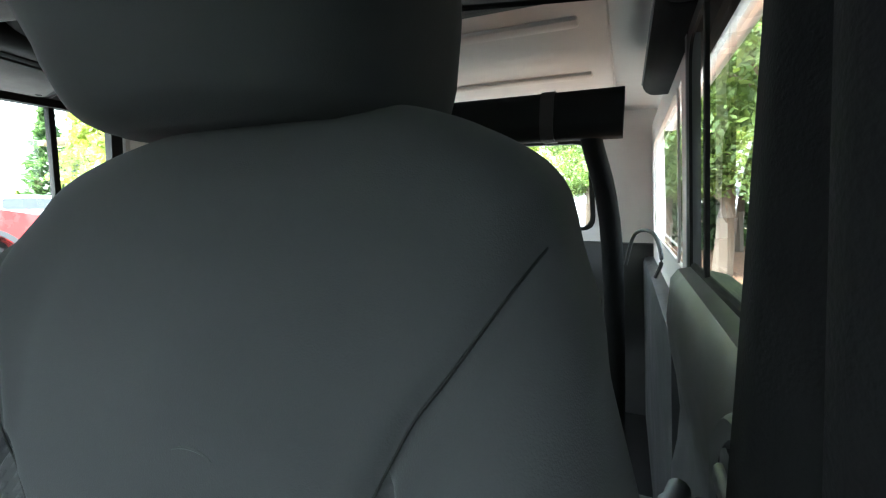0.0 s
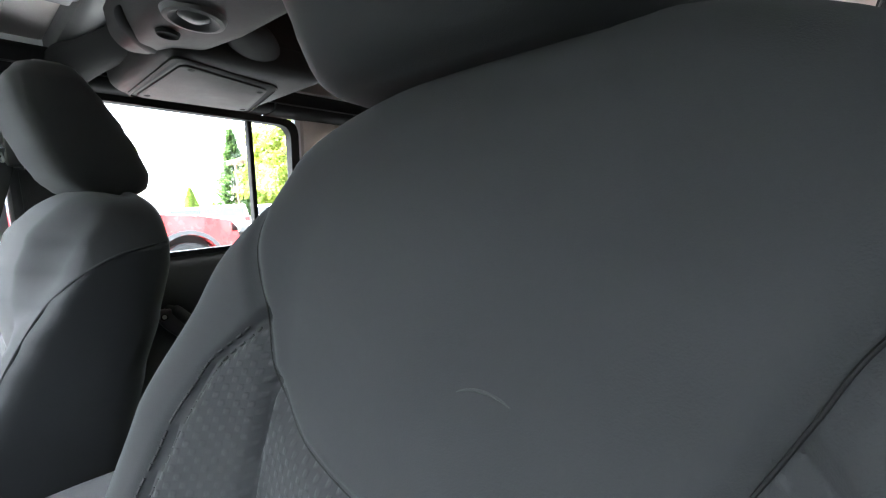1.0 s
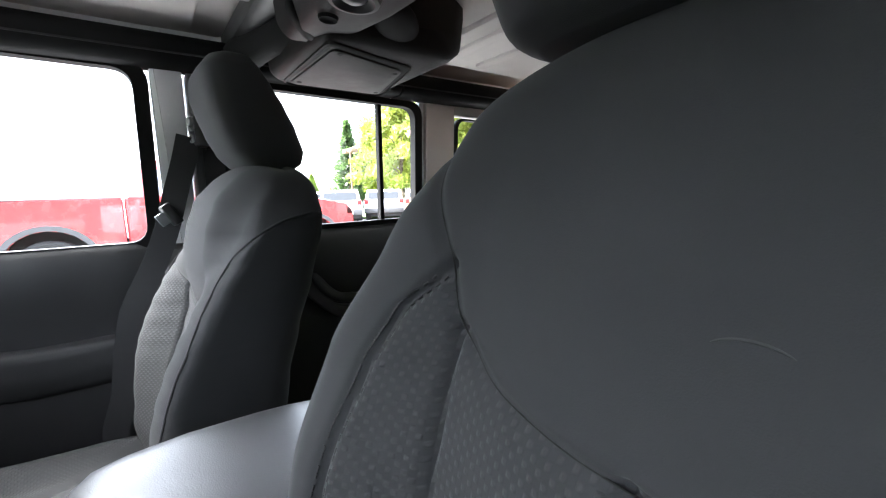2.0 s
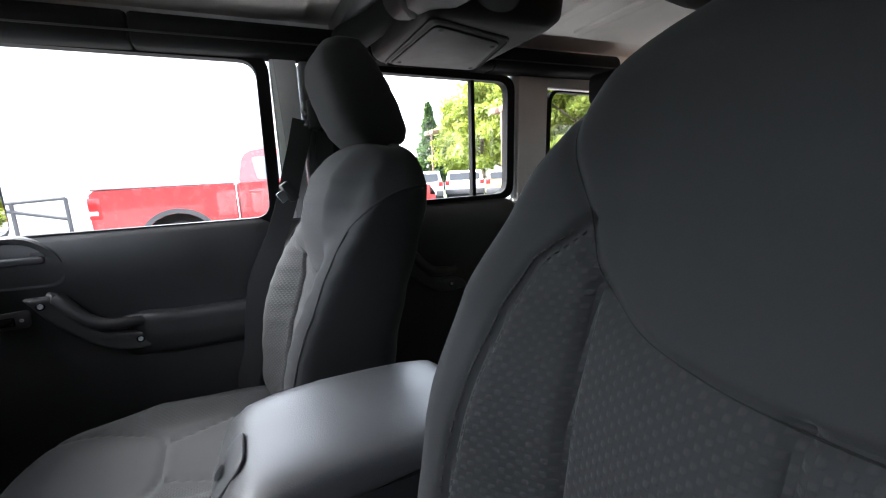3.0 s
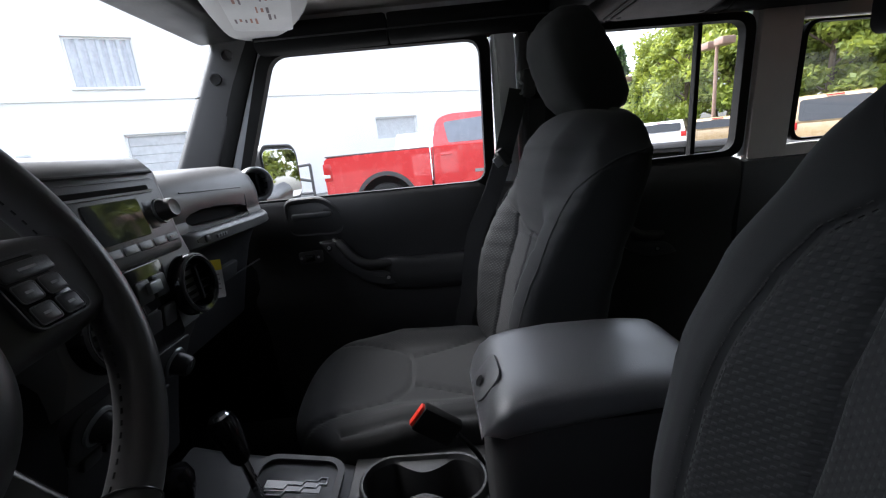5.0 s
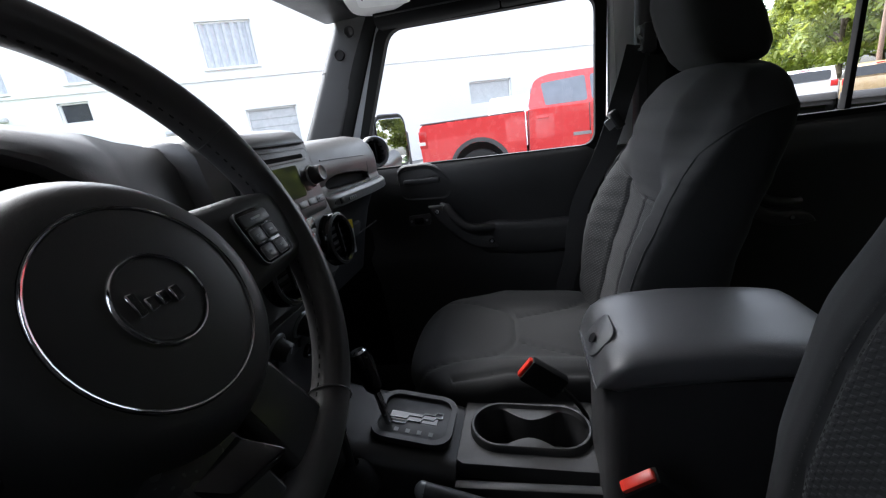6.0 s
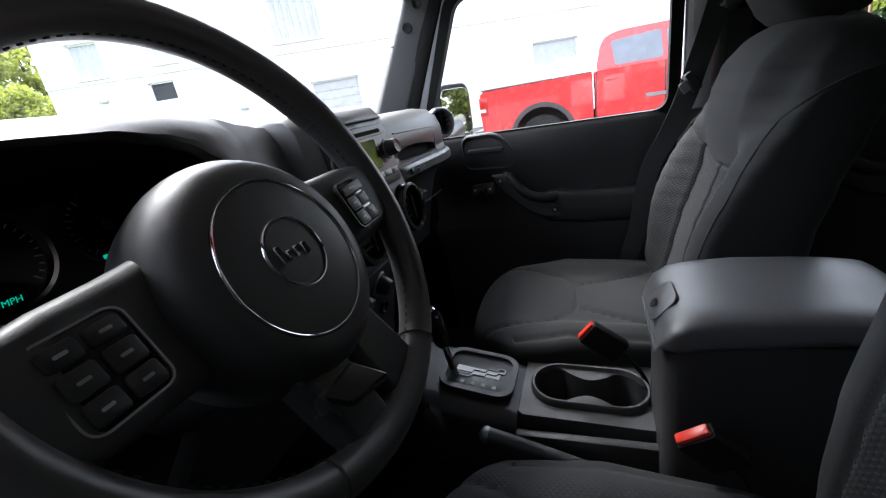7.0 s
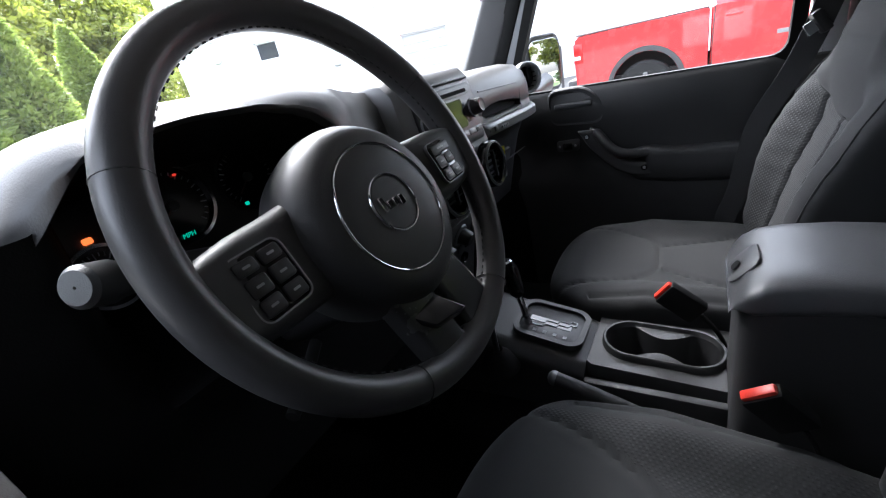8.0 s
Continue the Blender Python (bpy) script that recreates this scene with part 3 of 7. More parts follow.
for s in (1, -1):
    for ya, yb in ((-0.118, 0.66), (-0.855, -0.262)):
        if s == 1 or yb < 0:
            single("wall_door_skin", rbox((s * 0.765, ya, 0.50), (s * 0.80, yb, 1.21), 0.01), WHITE_PAINT, "white painted outer door skin", "wall", kind="structure")
# body sill of the driver's doorway
b = rbox((-0.78, -0.25, 0.38), (-0.70, 0.75, 0.55), 0.02, 2)
single("trim_door_sill", b, CARPET, "black sill plate of the driver doorway", "sill", kind="structure")

# passenger door mirror, outside the glass
mr = thing("door_mirror", "black door mirror outside the passenger window", "mirror")
mh = aim((0.985, 0.598, 1.293), (-0.30, -0.95, 0.0))
b = loft([[mh @ Vector((dx * k, dz * k, h)) for dx, dz in rrect(0.205, 0.205, 0.045, 5)] for h, k in ((0.0, 0.90), (0.012, 0.97), (0.010, 1.0), (-0.02, 1.03), (-0.06, 0.98), (-0.11, 0.75), (-0.13, 0.5))])
part("housing", b, BLACK, mr)
b = plate(rrect(0.168, 0.170, 0.03, 5), 0.003, aim((0.985, 0.598, 1.293), (-0.37, -0.93, 0.045)) @ Matrix.Translation((0, 0, 0.012)), 0.001)
part("mirror_glass", b, MIRROR, mr, "mirror glass", False)
b = tube([(0.76, 0.60, 1.22), (0.86, 0.60, 1.215), (0.98, 0.60, 1.23)], [0.03, 0.03, 0.04], 10)
part("arm", b, BLACK, mr)


# ---- front seats ----
# Sections of the passenger's seat back by height: centre line, bolster height, half width, rear face, seams.
YC = [(0.74, -0.034), (0.82, -0.050), (0.90, -0.069), (0.98, -0.088), (1.02, -0.103), (1.06, -0.117), (1.10, -0.130), (1.14, -0.133), (1.18, -0.129), (1.22, -0.130), (1.26, -0.138), (1.30, -0.154), (1.34, -0.182), (1.40, -0.23)]
YB = [(0.74, -0.215), (0.90, -0.222), (1.02, -0.240), (1.10, -0.262), (1.18, -0.290), (1.26, -0.312), (1.32, -0.316), (1.40, -0.320)]
BOL = [(0.78, 0.036), (0.86, 0.054), (0.98, 0.066), (1.02, 0.071), (1.06, 0.070), (1.10, 0.064), (1.14, 0.045), (1.18, 0.016), (1.22, -0.012), (1.26, -0.030), (1.32, -0.034), (1.38, -0.02)]
HALF = [(0.76, 0.215), (0.85, 0.232), (0.97, 0.244), (1.08, 0.246), (1.18, 0.240), (1.27, 0.222), (1.33, 0.198), (1.40, 0.170)]
ARC = [(0.74, 0.190), (0.90, 0.195), (1.00, 0.197), (1.07, 0.199), (1.13, 0.200), (1.165, 0.194), (1.186, 0.182), (1.24, 0.0)]
SHIELD = [(1.114, 0.0), (1.115, 0.025), (1.120, 0.050), (1.128, 0.075), (1.140, 0.100), (1.156, 0.130), (1.176, 0.165), (1.198, 0.194), (1.230, 0.216), (1.27, 0.235), (1.42, 0.25)]
SHIELD_OUT = [(1.114, 0.0), (1.115, 0.050), (1.117, 0.100), (1.120, 0.150), (1.125, 0.200), (1.135, 0.25), (1.42, 0.26)]
OUT_W = [(0.7, 1.0), (1.4, 1.0)]
TOP, JUNCTION, EDGE, FLAT = 1.362, 1.140, 5.5, 2
WELT = [(-0.095, 1.14), (-0.118, 1.18), (-0.146, 1.22), (-0.172, 1.25), (-0.196, 1.268), (-0.225, 1.281), (-0.255, 1.288), (-0.285, 1.292)]


def crown(sx, z):
    """How far the top rises above its level, across the seat."""
    return (0.022 if FLAT == 2 else 0.016) * (1 - abs(sx) ** (2 if sx > 0 else FLAT)) * max(0, (z - 1.2) / 0.17) ** 2 if z > 1.2 else 0.0


def back_front(x, z):
    """The seat back's front face."""
    a = abs(x)
    t = max(0.0, min(1.0, (a - 0.095) / 0.10))
    t = t * t * (3 - 2 * t)
    return curve_at(YC, z) + curve_at(BOL, z) * t


def above_welt(y, z):
    """Height of a point of the flank over the welt that edges it."""
    line = [(a, h) for a, h in WELT]
    top = line[0][1] if y > line[0][0] else line[-1][1] if y < line[-1][0] else curve_at([(a, h) for a, h in line[::-1]], y)
    return z - top


def back_seams(x, z):
    """Distances to the shield's outline, the bolster's stitched arc, and the two upright seams below the shield."""
    a = abs(x)
    ds = seg_dist((a, z), [(w, h) for h, w in (SHIELD if x > 0 else SHIELD_OUT)])
    if FLAT == 2 and x < -0.17:
        ds += (a - 0.17) * 0.3
    da = 9.0 if FLAT == 2 and x < 0 else seg_dist((a, z), [(w, h) for h, w in ARC[:7]])
    dv = abs(a - 0.111) if z < JUNCTION else math.hypot(a - 0.111, z - JUNCTION)
    dm = a if z < SHIELD[0][0] else math.hypot(a, z - SHIELD[0][0])
    return ds, da, dv, dm


def tag_cloth(ob, fn):
    """Stores the cloth's flat coordinates and where it is quilted."""
    me = ob.data
    pairs = [fn(v.co.copy()) for v in me.vertices]
    me.attributes.new("cloth", "FLOAT_VECTOR", "POINT")
    me.attributes.new("quilt", "FLOAT", "POINT")
    me.attributes["cloth"].data.foreach_set("vector", [c for p in pairs for c in p[0]])
    me.attributes["quilt"].data.foreach_set("value", [p[1] for p in pairs])


def back_quilt(co):
    a = abs(co.x)
    q1 = curve_at(ARC, co.z) - 0.005 - a
    q2 = a - curve_at(SHIELD if co.x > 0 else SHIELD_OUT, co.z) if co.z > SHIELD[0][0] else SHIELD[0][0] - co.z + a * 0.2
    front = co.y - (curve_at(YC, co.z) - 0.07)
    return (co.x, co.z, 0.0), max(0.0, min(1.0, 0.5 + 25 * min(q1, q2, front)))


def back_surface(x, z):
    """Where the finished cloth lies on the front of the back."""
    w = curve_at(HALF, z) * (1.0 if x > 0 else curve_at(OUT_W, z))
    r = min(0.999, abs(x) / w)
    f = (1 - r ** EDGE) ** (1 / EDGE)
    yb = curve_at(YB, z)
    yf = back_front(x, z)
    ym = (yf + yb) / 2
    return ym + (yf - ym) * f, z + crown(math.copysign(r, x), z)


def tuck(x, w, y, z):
    """The flank stands upright below its welt and folds inwards over it."""
    side_on = max(0.0, min(1.0, (abs(x) / w - 0.70) / 0.28))
    h = above_welt(y, z)
    out = max(0.0, 0.2455 - w) if z > 1.06 else 0.0
    fold = out * math.exp(-max(0.0, h + 0.004) / 0.030) if h > -0.004 else out
    return x - side_on * side_on * (fold - 0.10 * max(0.0, min(0.06, h)))


def backrest():
    rings = []
    N, M = 210, 26
    zs = [0.74 + (TOP - 0.055 - 0.74) * k / 230 for k in range(231)]
    levels = [(z, 0.0) for z in zs] + [(TOP - 0.055 + 0.055 * math.sin(a), 0.055 * (1 - math.cos(a))) for a in (math.pi / 2 * k / 12 for k in range(1, 13))]
    for z, cut in levels:
        w = curve_at(HALF, z) - cut
        out_w = curve_at(OUT_W, z)
        ring = []
        yb = curve_at(YB, z) + cut * 0.6
        for k in range(N):
            u = -1 + 2 * k / (N - 1)
            sx = math.sin(u * math.pi / 2)
            x = w * sx * (1.0 if sx > 0 else out_w)
            f = (1 - abs(sx) ** EDGE) ** (1 / EDGE) if abs(sx) < 1 else 0.0
            yf = back_front(x, z) - cut * 0.9
            ds, da, dv, dm = back_seams(x, z)
            yf -= (0.0045 if x > 0 else 0.0065) * math.exp(-(ds / 0.005) ** 2) + 0.0060 * math.exp(-(da / 0.0042) ** 2) + 0.008 * math.exp(-(dv / 0.0040) ** 2) + 0.006 * math.exp(-(dm / 0.0042) ** 2)
            ym = (yf + yb) / 2
            zz = z + crown(sx, z)
            if FLAT == 2 and x < 0:
                f = (1 - abs(sx) ** 9) ** (1 / 9) if abs(sx) < 1 else 0.0
                x = tuck(x, w, ym + (yf - ym) * f, z)
            ring.append((x, ym + (yf - ym) * f, zz))
        for k in range(1, M - 1):
            u = 1 - 2 * k / (M - 1)
            sx = math.sin(u * math.pi / 2)
            x = w * sx * (1.0 if sx > 0 else out_w)
            e = 4.0 if sx > 0 or FLAT == 2 else 2.1
            f = (1 - abs(sx) ** e) ** (1 / e)
            ym = (back_front(x, z) - cut * 0.9 + yb) / 2
            zz = z + crown(sx, z)
            if FLAT == 2 and x < 0:
                x = tuck(x, w, ym + (yb - ym) * f, z)
            ring.append((x, ym + (yb - ym) * f, zz))
        rings.append(ring)
    return loft(rings)


def stitches(line, gap=0.0050, length=0.0036, r=0.0009):
    """Single stitches along a line."""
    bm = bmesh.new()
    pts = [Vector(p) for p in line]
    acc = 0.0
    for a, b in zip(pts, pts[1:]):
        d = b - a
        L = d.length
        if L < 1e-6:
            continue
        u = d / L
        while acc + length <= L:
            p, q = a + u * acc, a + u * (acc + length)
            mid = (p + q) / 2
            tube([p, mid, q], r, 4, False, bm)
            acc += gap
        acc = max(0.0, acc - L)
    return bm


HZ = [(1.366, -0.245, -0.300, 0.070), (1.370, -0.232, -0.318, 0.088), (1.380, -0.216, -0.328, 0.099), (1.40, -0.198, -0.332, 0.106), (1.44, -0.180, -0.318, 0.112), (1.48, -0.167, -0.298, 0.115), (1.51, -0.160, -0.280, 0.114), (1.54, -0.163, -0.262, 0.108), (1.562, -0.180, -0.248, 0.092), (1.574, -0.203, -0.235, 0.06)]


def headrest():
    rings = []
    keys = lambda j: [(h[0], h[j]) for h in HZ]
    n = 26
    for k in range(n + 1):
        t = k / n
        z = HZ[0][0] + (HZ[-1][0] - HZ[0][0]) * (0.5 - 0.5 * math.cos(math.pi * t))
        f, bk, w = (curve_at(keys(j), z) for j in (1, 2, 3))
        c, h = (f + bk) / 2, (f - bk) / 2
        ring = []
        for j in range(40):
            a = 2 * math.pi * j / 40
            ca, sa = math.cos(a), math.sin(a)
            e = 0.50
            ring.append((w * math.copysign(abs(ca) ** e, ca), c + h * math.copysign(abs(sa) ** e, sa) - 0.10 * (w * ca) ** 2 * (1 if sa > 0 else 0), z + 0.008 * (1 - abs(ca)) * t))
        rings.append(ring)
    return loft(rings)


CW = [(-0.10, 0.205), (0.05, 0.235), (0.25, 0.245), (0.38, 0.240), (0.46, 0.222)]
CZ = [(-0.10, 0.775), (0.05, 0.790), (0.25, 0.802), (0.36, 0.812), (0.46, 0.800)]


def tongue(x):
    return 0.185 + 0.205 * (abs(x) / 0.17) ** 4.2


def wing(y):
    """Half width of the smooth middle behind the tongue."""
    return 0.066 + (0.176 - y) * 0.44


def cushion_quilt(co):
    a = abs(co.x)
    q = min(a - wing(co.y), tongue(co.x) - co.y, 0.212 - a, co.z - 0.74)
    return (co.x, co.y, 0.0), 0.5 * max(0.0, min(1.0, 0.5 + 25 * q))


def cushion():
    rings = []
    N, M = 70, 20
    levels = [(-0.09 + (0.395 + 0.09) * k / 90, 0.0) for k in range(91)] + [(0.395 + 0.065 * math.sin(a), 0.065 * (1 - math.cos(a))) for a in (math.pi / 2 * k / 12 for k in range(1, 13))]
    for y, cut in levels:
        w = curve_at(CW, y) - cut * 0.6
        bol = 0.030 * max(0.0, min(1.0, (0.36 - y) / 0.15))
        bow = 0.055 * max(0.0, min(1.0, (y - 0.15) / 0.25)) ** 1.5
        ring = []
        zb = 0.655 + cut * 0.4
        for k in range(N):
            u = -1 + 2 * k / (N - 1)
            sx = math.sin(u * math.pi / 2)
            x = w * sx
            f = (1 - abs(sx) ** 6) ** (1 / 6) if abs(sx) < 1 else 0.0
            t = max(0.0, min(1.0, (abs(x) - 0.12) / 0.07))
            zt = curve_at(CZ, y) + bol * t * t * (3 - 2 * t) - cut + 0.006 * (1 - (x / 0.24) ** 2)
            d1 = abs(y - tongue(x)) / math.sqrt(1 + (5.06 * (abs(x) / 0.17) ** 3.2) ** 2) if abs(x) < 0.19 else 1
            d2 = min(abs(abs(x) - wing(y)) * 0.92 if y < 0.176 else 1, abs(abs(x) - 0.216) if y < 0.36 else 1)
            zt -= 0.0055 * math.exp(-(d1 / 0.006) ** 2) + 0.0065 * math.exp(-(d2 / 0.007) ** 2)
            zm = (zt + zb) / 2
            ring.append((x, y - bow * abs(sx) ** 3, zm + (zt - zm) * f))
        for k in range(1, M - 1):
            u = 1 - 2 * k / (M - 1)
            sx = math.sin(u * math.pi / 2)
            f = (1 - abs(sx) ** 8) ** 0.125
            zm = (curve_at(CZ, y) - cut + zb) / 2
            ring.append((w * sx, y - bow * abs(sx) ** 3, zm + (zb - zm) * f))
        rings.append(ring)
    return loft(rings)


def front_seat():
    st = thing("front_seat", "dark grey cloth bucket seat with quilted inserts", "seat", "front seats")
    ob = part("backrest", backrest(), SEAT, st)
    tag_cloth(ob, back_quilt)
    for off in (-0.004, 0.004):
        line = []
        for k in range(90):
            z = 0.86 + (ARC[6][0] - 0.004 - 0.86) * k / 89
            a = curve_at(ARC, z) + off
            yy, zz = back_surface(a, z)
            line.append((a, yy - 0.0026, zz))
        part("stitching", stitches(line), THREAD, ob)
    # piping in the seam of the smooth shield
    inner, outer = (spline([(w, 0, h) for h, w in line if h < TOP - 0.03], 6) for line in (SHIELD, SHIELD_OUT))
    fine = [(-p.x, p.z) for p in outer[::-1][:-1]] + [(p.x, p.z) for p in inner]
    fine = [(a, c) for a, c in fine if (a > -0.17 or FLAT == 4) and abs(a) < 0.965 * curve_at(HALF, c) * (1.0 if a > 0 else curve_at(OUT_W, c))]
    part("piping", tube([(a, back_surface(a, c)[0] - 0.0046, back_surface(a, c)[1]) for a, c in fine], 0.0006, 6), RUBBER, ob, "dark seam piping")
    # welt over the shoulder of the back
    for sx in (1, -1) if FLAT == 2 else ():
        line = []
        low = [(back_front(0.225, 0.86 + 0.03 * k) - 0.010, 0.86 + 0.03 * k) for k in range(9)] if sx < 0 else []
        for yy, z in low + WELT:
            yb, yf = curve_at(YB, z), back_front(sx * 0.22, z)
            ym = (yf + yb) / 2
            f = max(0.0, min(1.0, abs((yy - ym) / (yf - ym if yy > ym else yb - ym))))
            e = (EDGE if sx > 0 else 9.0) if yy > ym else 4.0
            r = (1 - f ** e) ** (1 / e)
            x = curve_at(HALF, z) * r
            x = -tuck(-x, curve_at(HALF, z), yy, z) if sx < 0 else x
            line.append((sx * (x + 0.0004), yy, z + crown(r, z)))
        part("welt", tube(spline(line, 5), 0.0020, 6), CLOTH, ob)
    hr = part("headrest", headrest(), CLOTH, st, "dark grey cloth headrest")
    for sx in (1, -1):
        part("post", tube([(sx * 0.06, -0.262, 1.32), (sx * 0.06, -0.258, 1.36), (sx * 0.06, -0.255, 1.40)], 0.006, 10), CHROME, hr, "chrome headrest post")
    cu = part("cushion", cushion(), SEAT, st)
    tag_cloth(cu, cushion_quilt)
    b = rbox((-0.215, -0.10, 0.60), (0.215, 0.40, 0.672), 0.02, 2)
    part("valance", b, BLACK, st, "black plastic seat valance")
    for sx in (1, -1):
        part("rail", rbox((sx * 0.18 - 0.02, -0.12, 0.50), (sx * 0.18 + 0.02, 0.40, 0.605), 0.008), BLACK, st, "black steel seat rail")
    part("recliner_cover", rbox((0.222, -0.12, 0.64), (0.256, 0.08, 0.745), 0.016, 3), BLACK, st)
    return st


SEAT_X, SHIFT = 0.412, -0.098
p_seat = front_seat()
p_seat.matrix_basis = pose(SEAT_X, -0.024, 0, 0, 0, 3.2)
# the driver's seat stands higher and leans further back
YC = [(0.76, -0.030), (0.85, -0.050), (0.95, -0.072), (1.10, -0.100), (1.25, -0.138), (1.33, -0.172), (1.40, -0.21)]
YB = [(z, curve_at(YC, z) - 0.17 - 0.02 * math.sin((z - 0.74) * 4)) for z in (0.74, 0.80, 0.85, 0.90, 0.95, 1.0, 1.05, 1.10, 1.15, 1.20, 1.25, 1.29, 1.33, 1.40)]
BOL = [(0.80, 0.040), (0.95, 0.060), (1.08, 0.064), (1.18, 0.052), (1.26, 0.028), (1.33, 0.004), (1.38, 0.0)]
HALF = [(0.76, 0.215), (0.85, 0.235), (0.97, 0.248), (1.08, 0.250), (1.18, 0.238), (1.27, 0.208), (1.33, 0.184), (1.40, 0.160)]
ARC = [(0.74, 0.168), (0.95, 0.172), (1.05, 0.172), (1.13, 0.166), (1.177, 0.158), (1.211, 0.149), (1.238, 0.1245), (1.29, 0.0)]
SHIELD = [(1.167, 0.0), (1.168, 0.025), (1.172, 0.050), (1.179, 0.075), (1.190, 0.092), (1.210, 0.113), (1.243, 0.125), (1.262, 0.136), (1.290, 0.158), (1.330, 0.188), (1.42, 0.24)]
HZ = [(1.373, -0.200, -0.325, 0.095), (1.378, -0.184, -0.336, 0.106), (1.388, -0.174, -0.345, 0.111), (1.41, -0.166, -0.350, 0.115), (1.45, -0.152, -0.348, 0.120), (1.49, -0.138, -0.335, 0.124), (1.53, -0.132, -0.308, 0.122), (1.555, -0.140, -0.285, 0.114), (1.572, -0.162, -0.258, 0.096), (1.579, -0.185, -0.235, 0.06)]
SHIELD_OUT = [(1.167, 0.0), (1.168, 0.030), (1.174, 0.058), (1.186, 0.083), (1.206, 0.102), (1.232, 0.116), (1.248, 0.124), (1.262, 0.131), (1.275, 0.140), (1.293, 0.151), (1.316, 0.164), (1.36, 0.19)]
OUT_W = [(0.74, 0.88), (1.10, 0.87), (1.20, 0.875), (1.30, 0.89), (1.37, 0.92)]
TOP, JUNCTION, EDGE, FLAT = 1.372, 1.202, 5.0, 4
d_seat = front_seat()
d_seat.matrix_basis = pose(-SEAT_X + 0.008, SHIFT, 0.032)
tagged(p_seat, "dark grey cloth passenger bucket seat with quilted inserts")
tagged(d_seat, "dark grey cloth driver bucket seat with quilted inserts")
for c in d_seat.children:
    if c.name.startswith("headrest"):
        c.location = (0.030, 0.010, 0.0)
# worn pale crescent scuff on the driver's seat back
b = bmesh.new()
line = []
for k in range(15):
    a = radians(35 + 105 * k / 14)
    x, z = -0.034 + 0.015 * math.cos(a), 1.226 + 0.007 * math.sin(a)
    line.append((x, back_surface(x, z)[0] + 0.0001, back_surface(x, z)[1]))
tube(line, [0.0002 + 0.0006 * math.sin(math.pi * k / 14) for k in range(15)], 5, False, b)
part("scuff", b, plain("pale scuff", (0.033, 0.034, 0.0355), 0.9), d_seat, "pale crescent scuff on the cloth")


# belts and buckles
def buckle(x, y, z, axis, label):
    bk = thing("seat_belt_buckle", label, "buckle", "belt buckles")
    d = Vector(axis).normalized()
    p = Vector((x, y, z))
    mm = aim(p, d, (0, -1, 0.3))
    part("button", rbox((-0.007, -0.022, -0.012), (0.007, 0.022, 0.005), 0.003, 2, None, mm), RED, bk, "red release button")
    part("housing", rbox((-0.011, -0.026, -0.080), (0.011, 0.026, -0.001), 0.005, 2, None, mm), RUBBER, bk)
    q = p - d * 0.085
    part("stalk", tube(spline([q, q - d * 0.05 + Vector((0, 0, -0.03)), (x, y - 0.15, 0.62)], 5), 0.008, 8, flat=0.5), RUBBER, bk)
    return bk


buckle(0.115, 0.130, 0.874, (-0.05, 0.80, 0.62), "black belt buckle with red button by the passenger seat")
buckle(-0.170, 0.000, 0.905, (-0.25, 0.62, 0.75), "black belt buckle with red button by the driver seat")
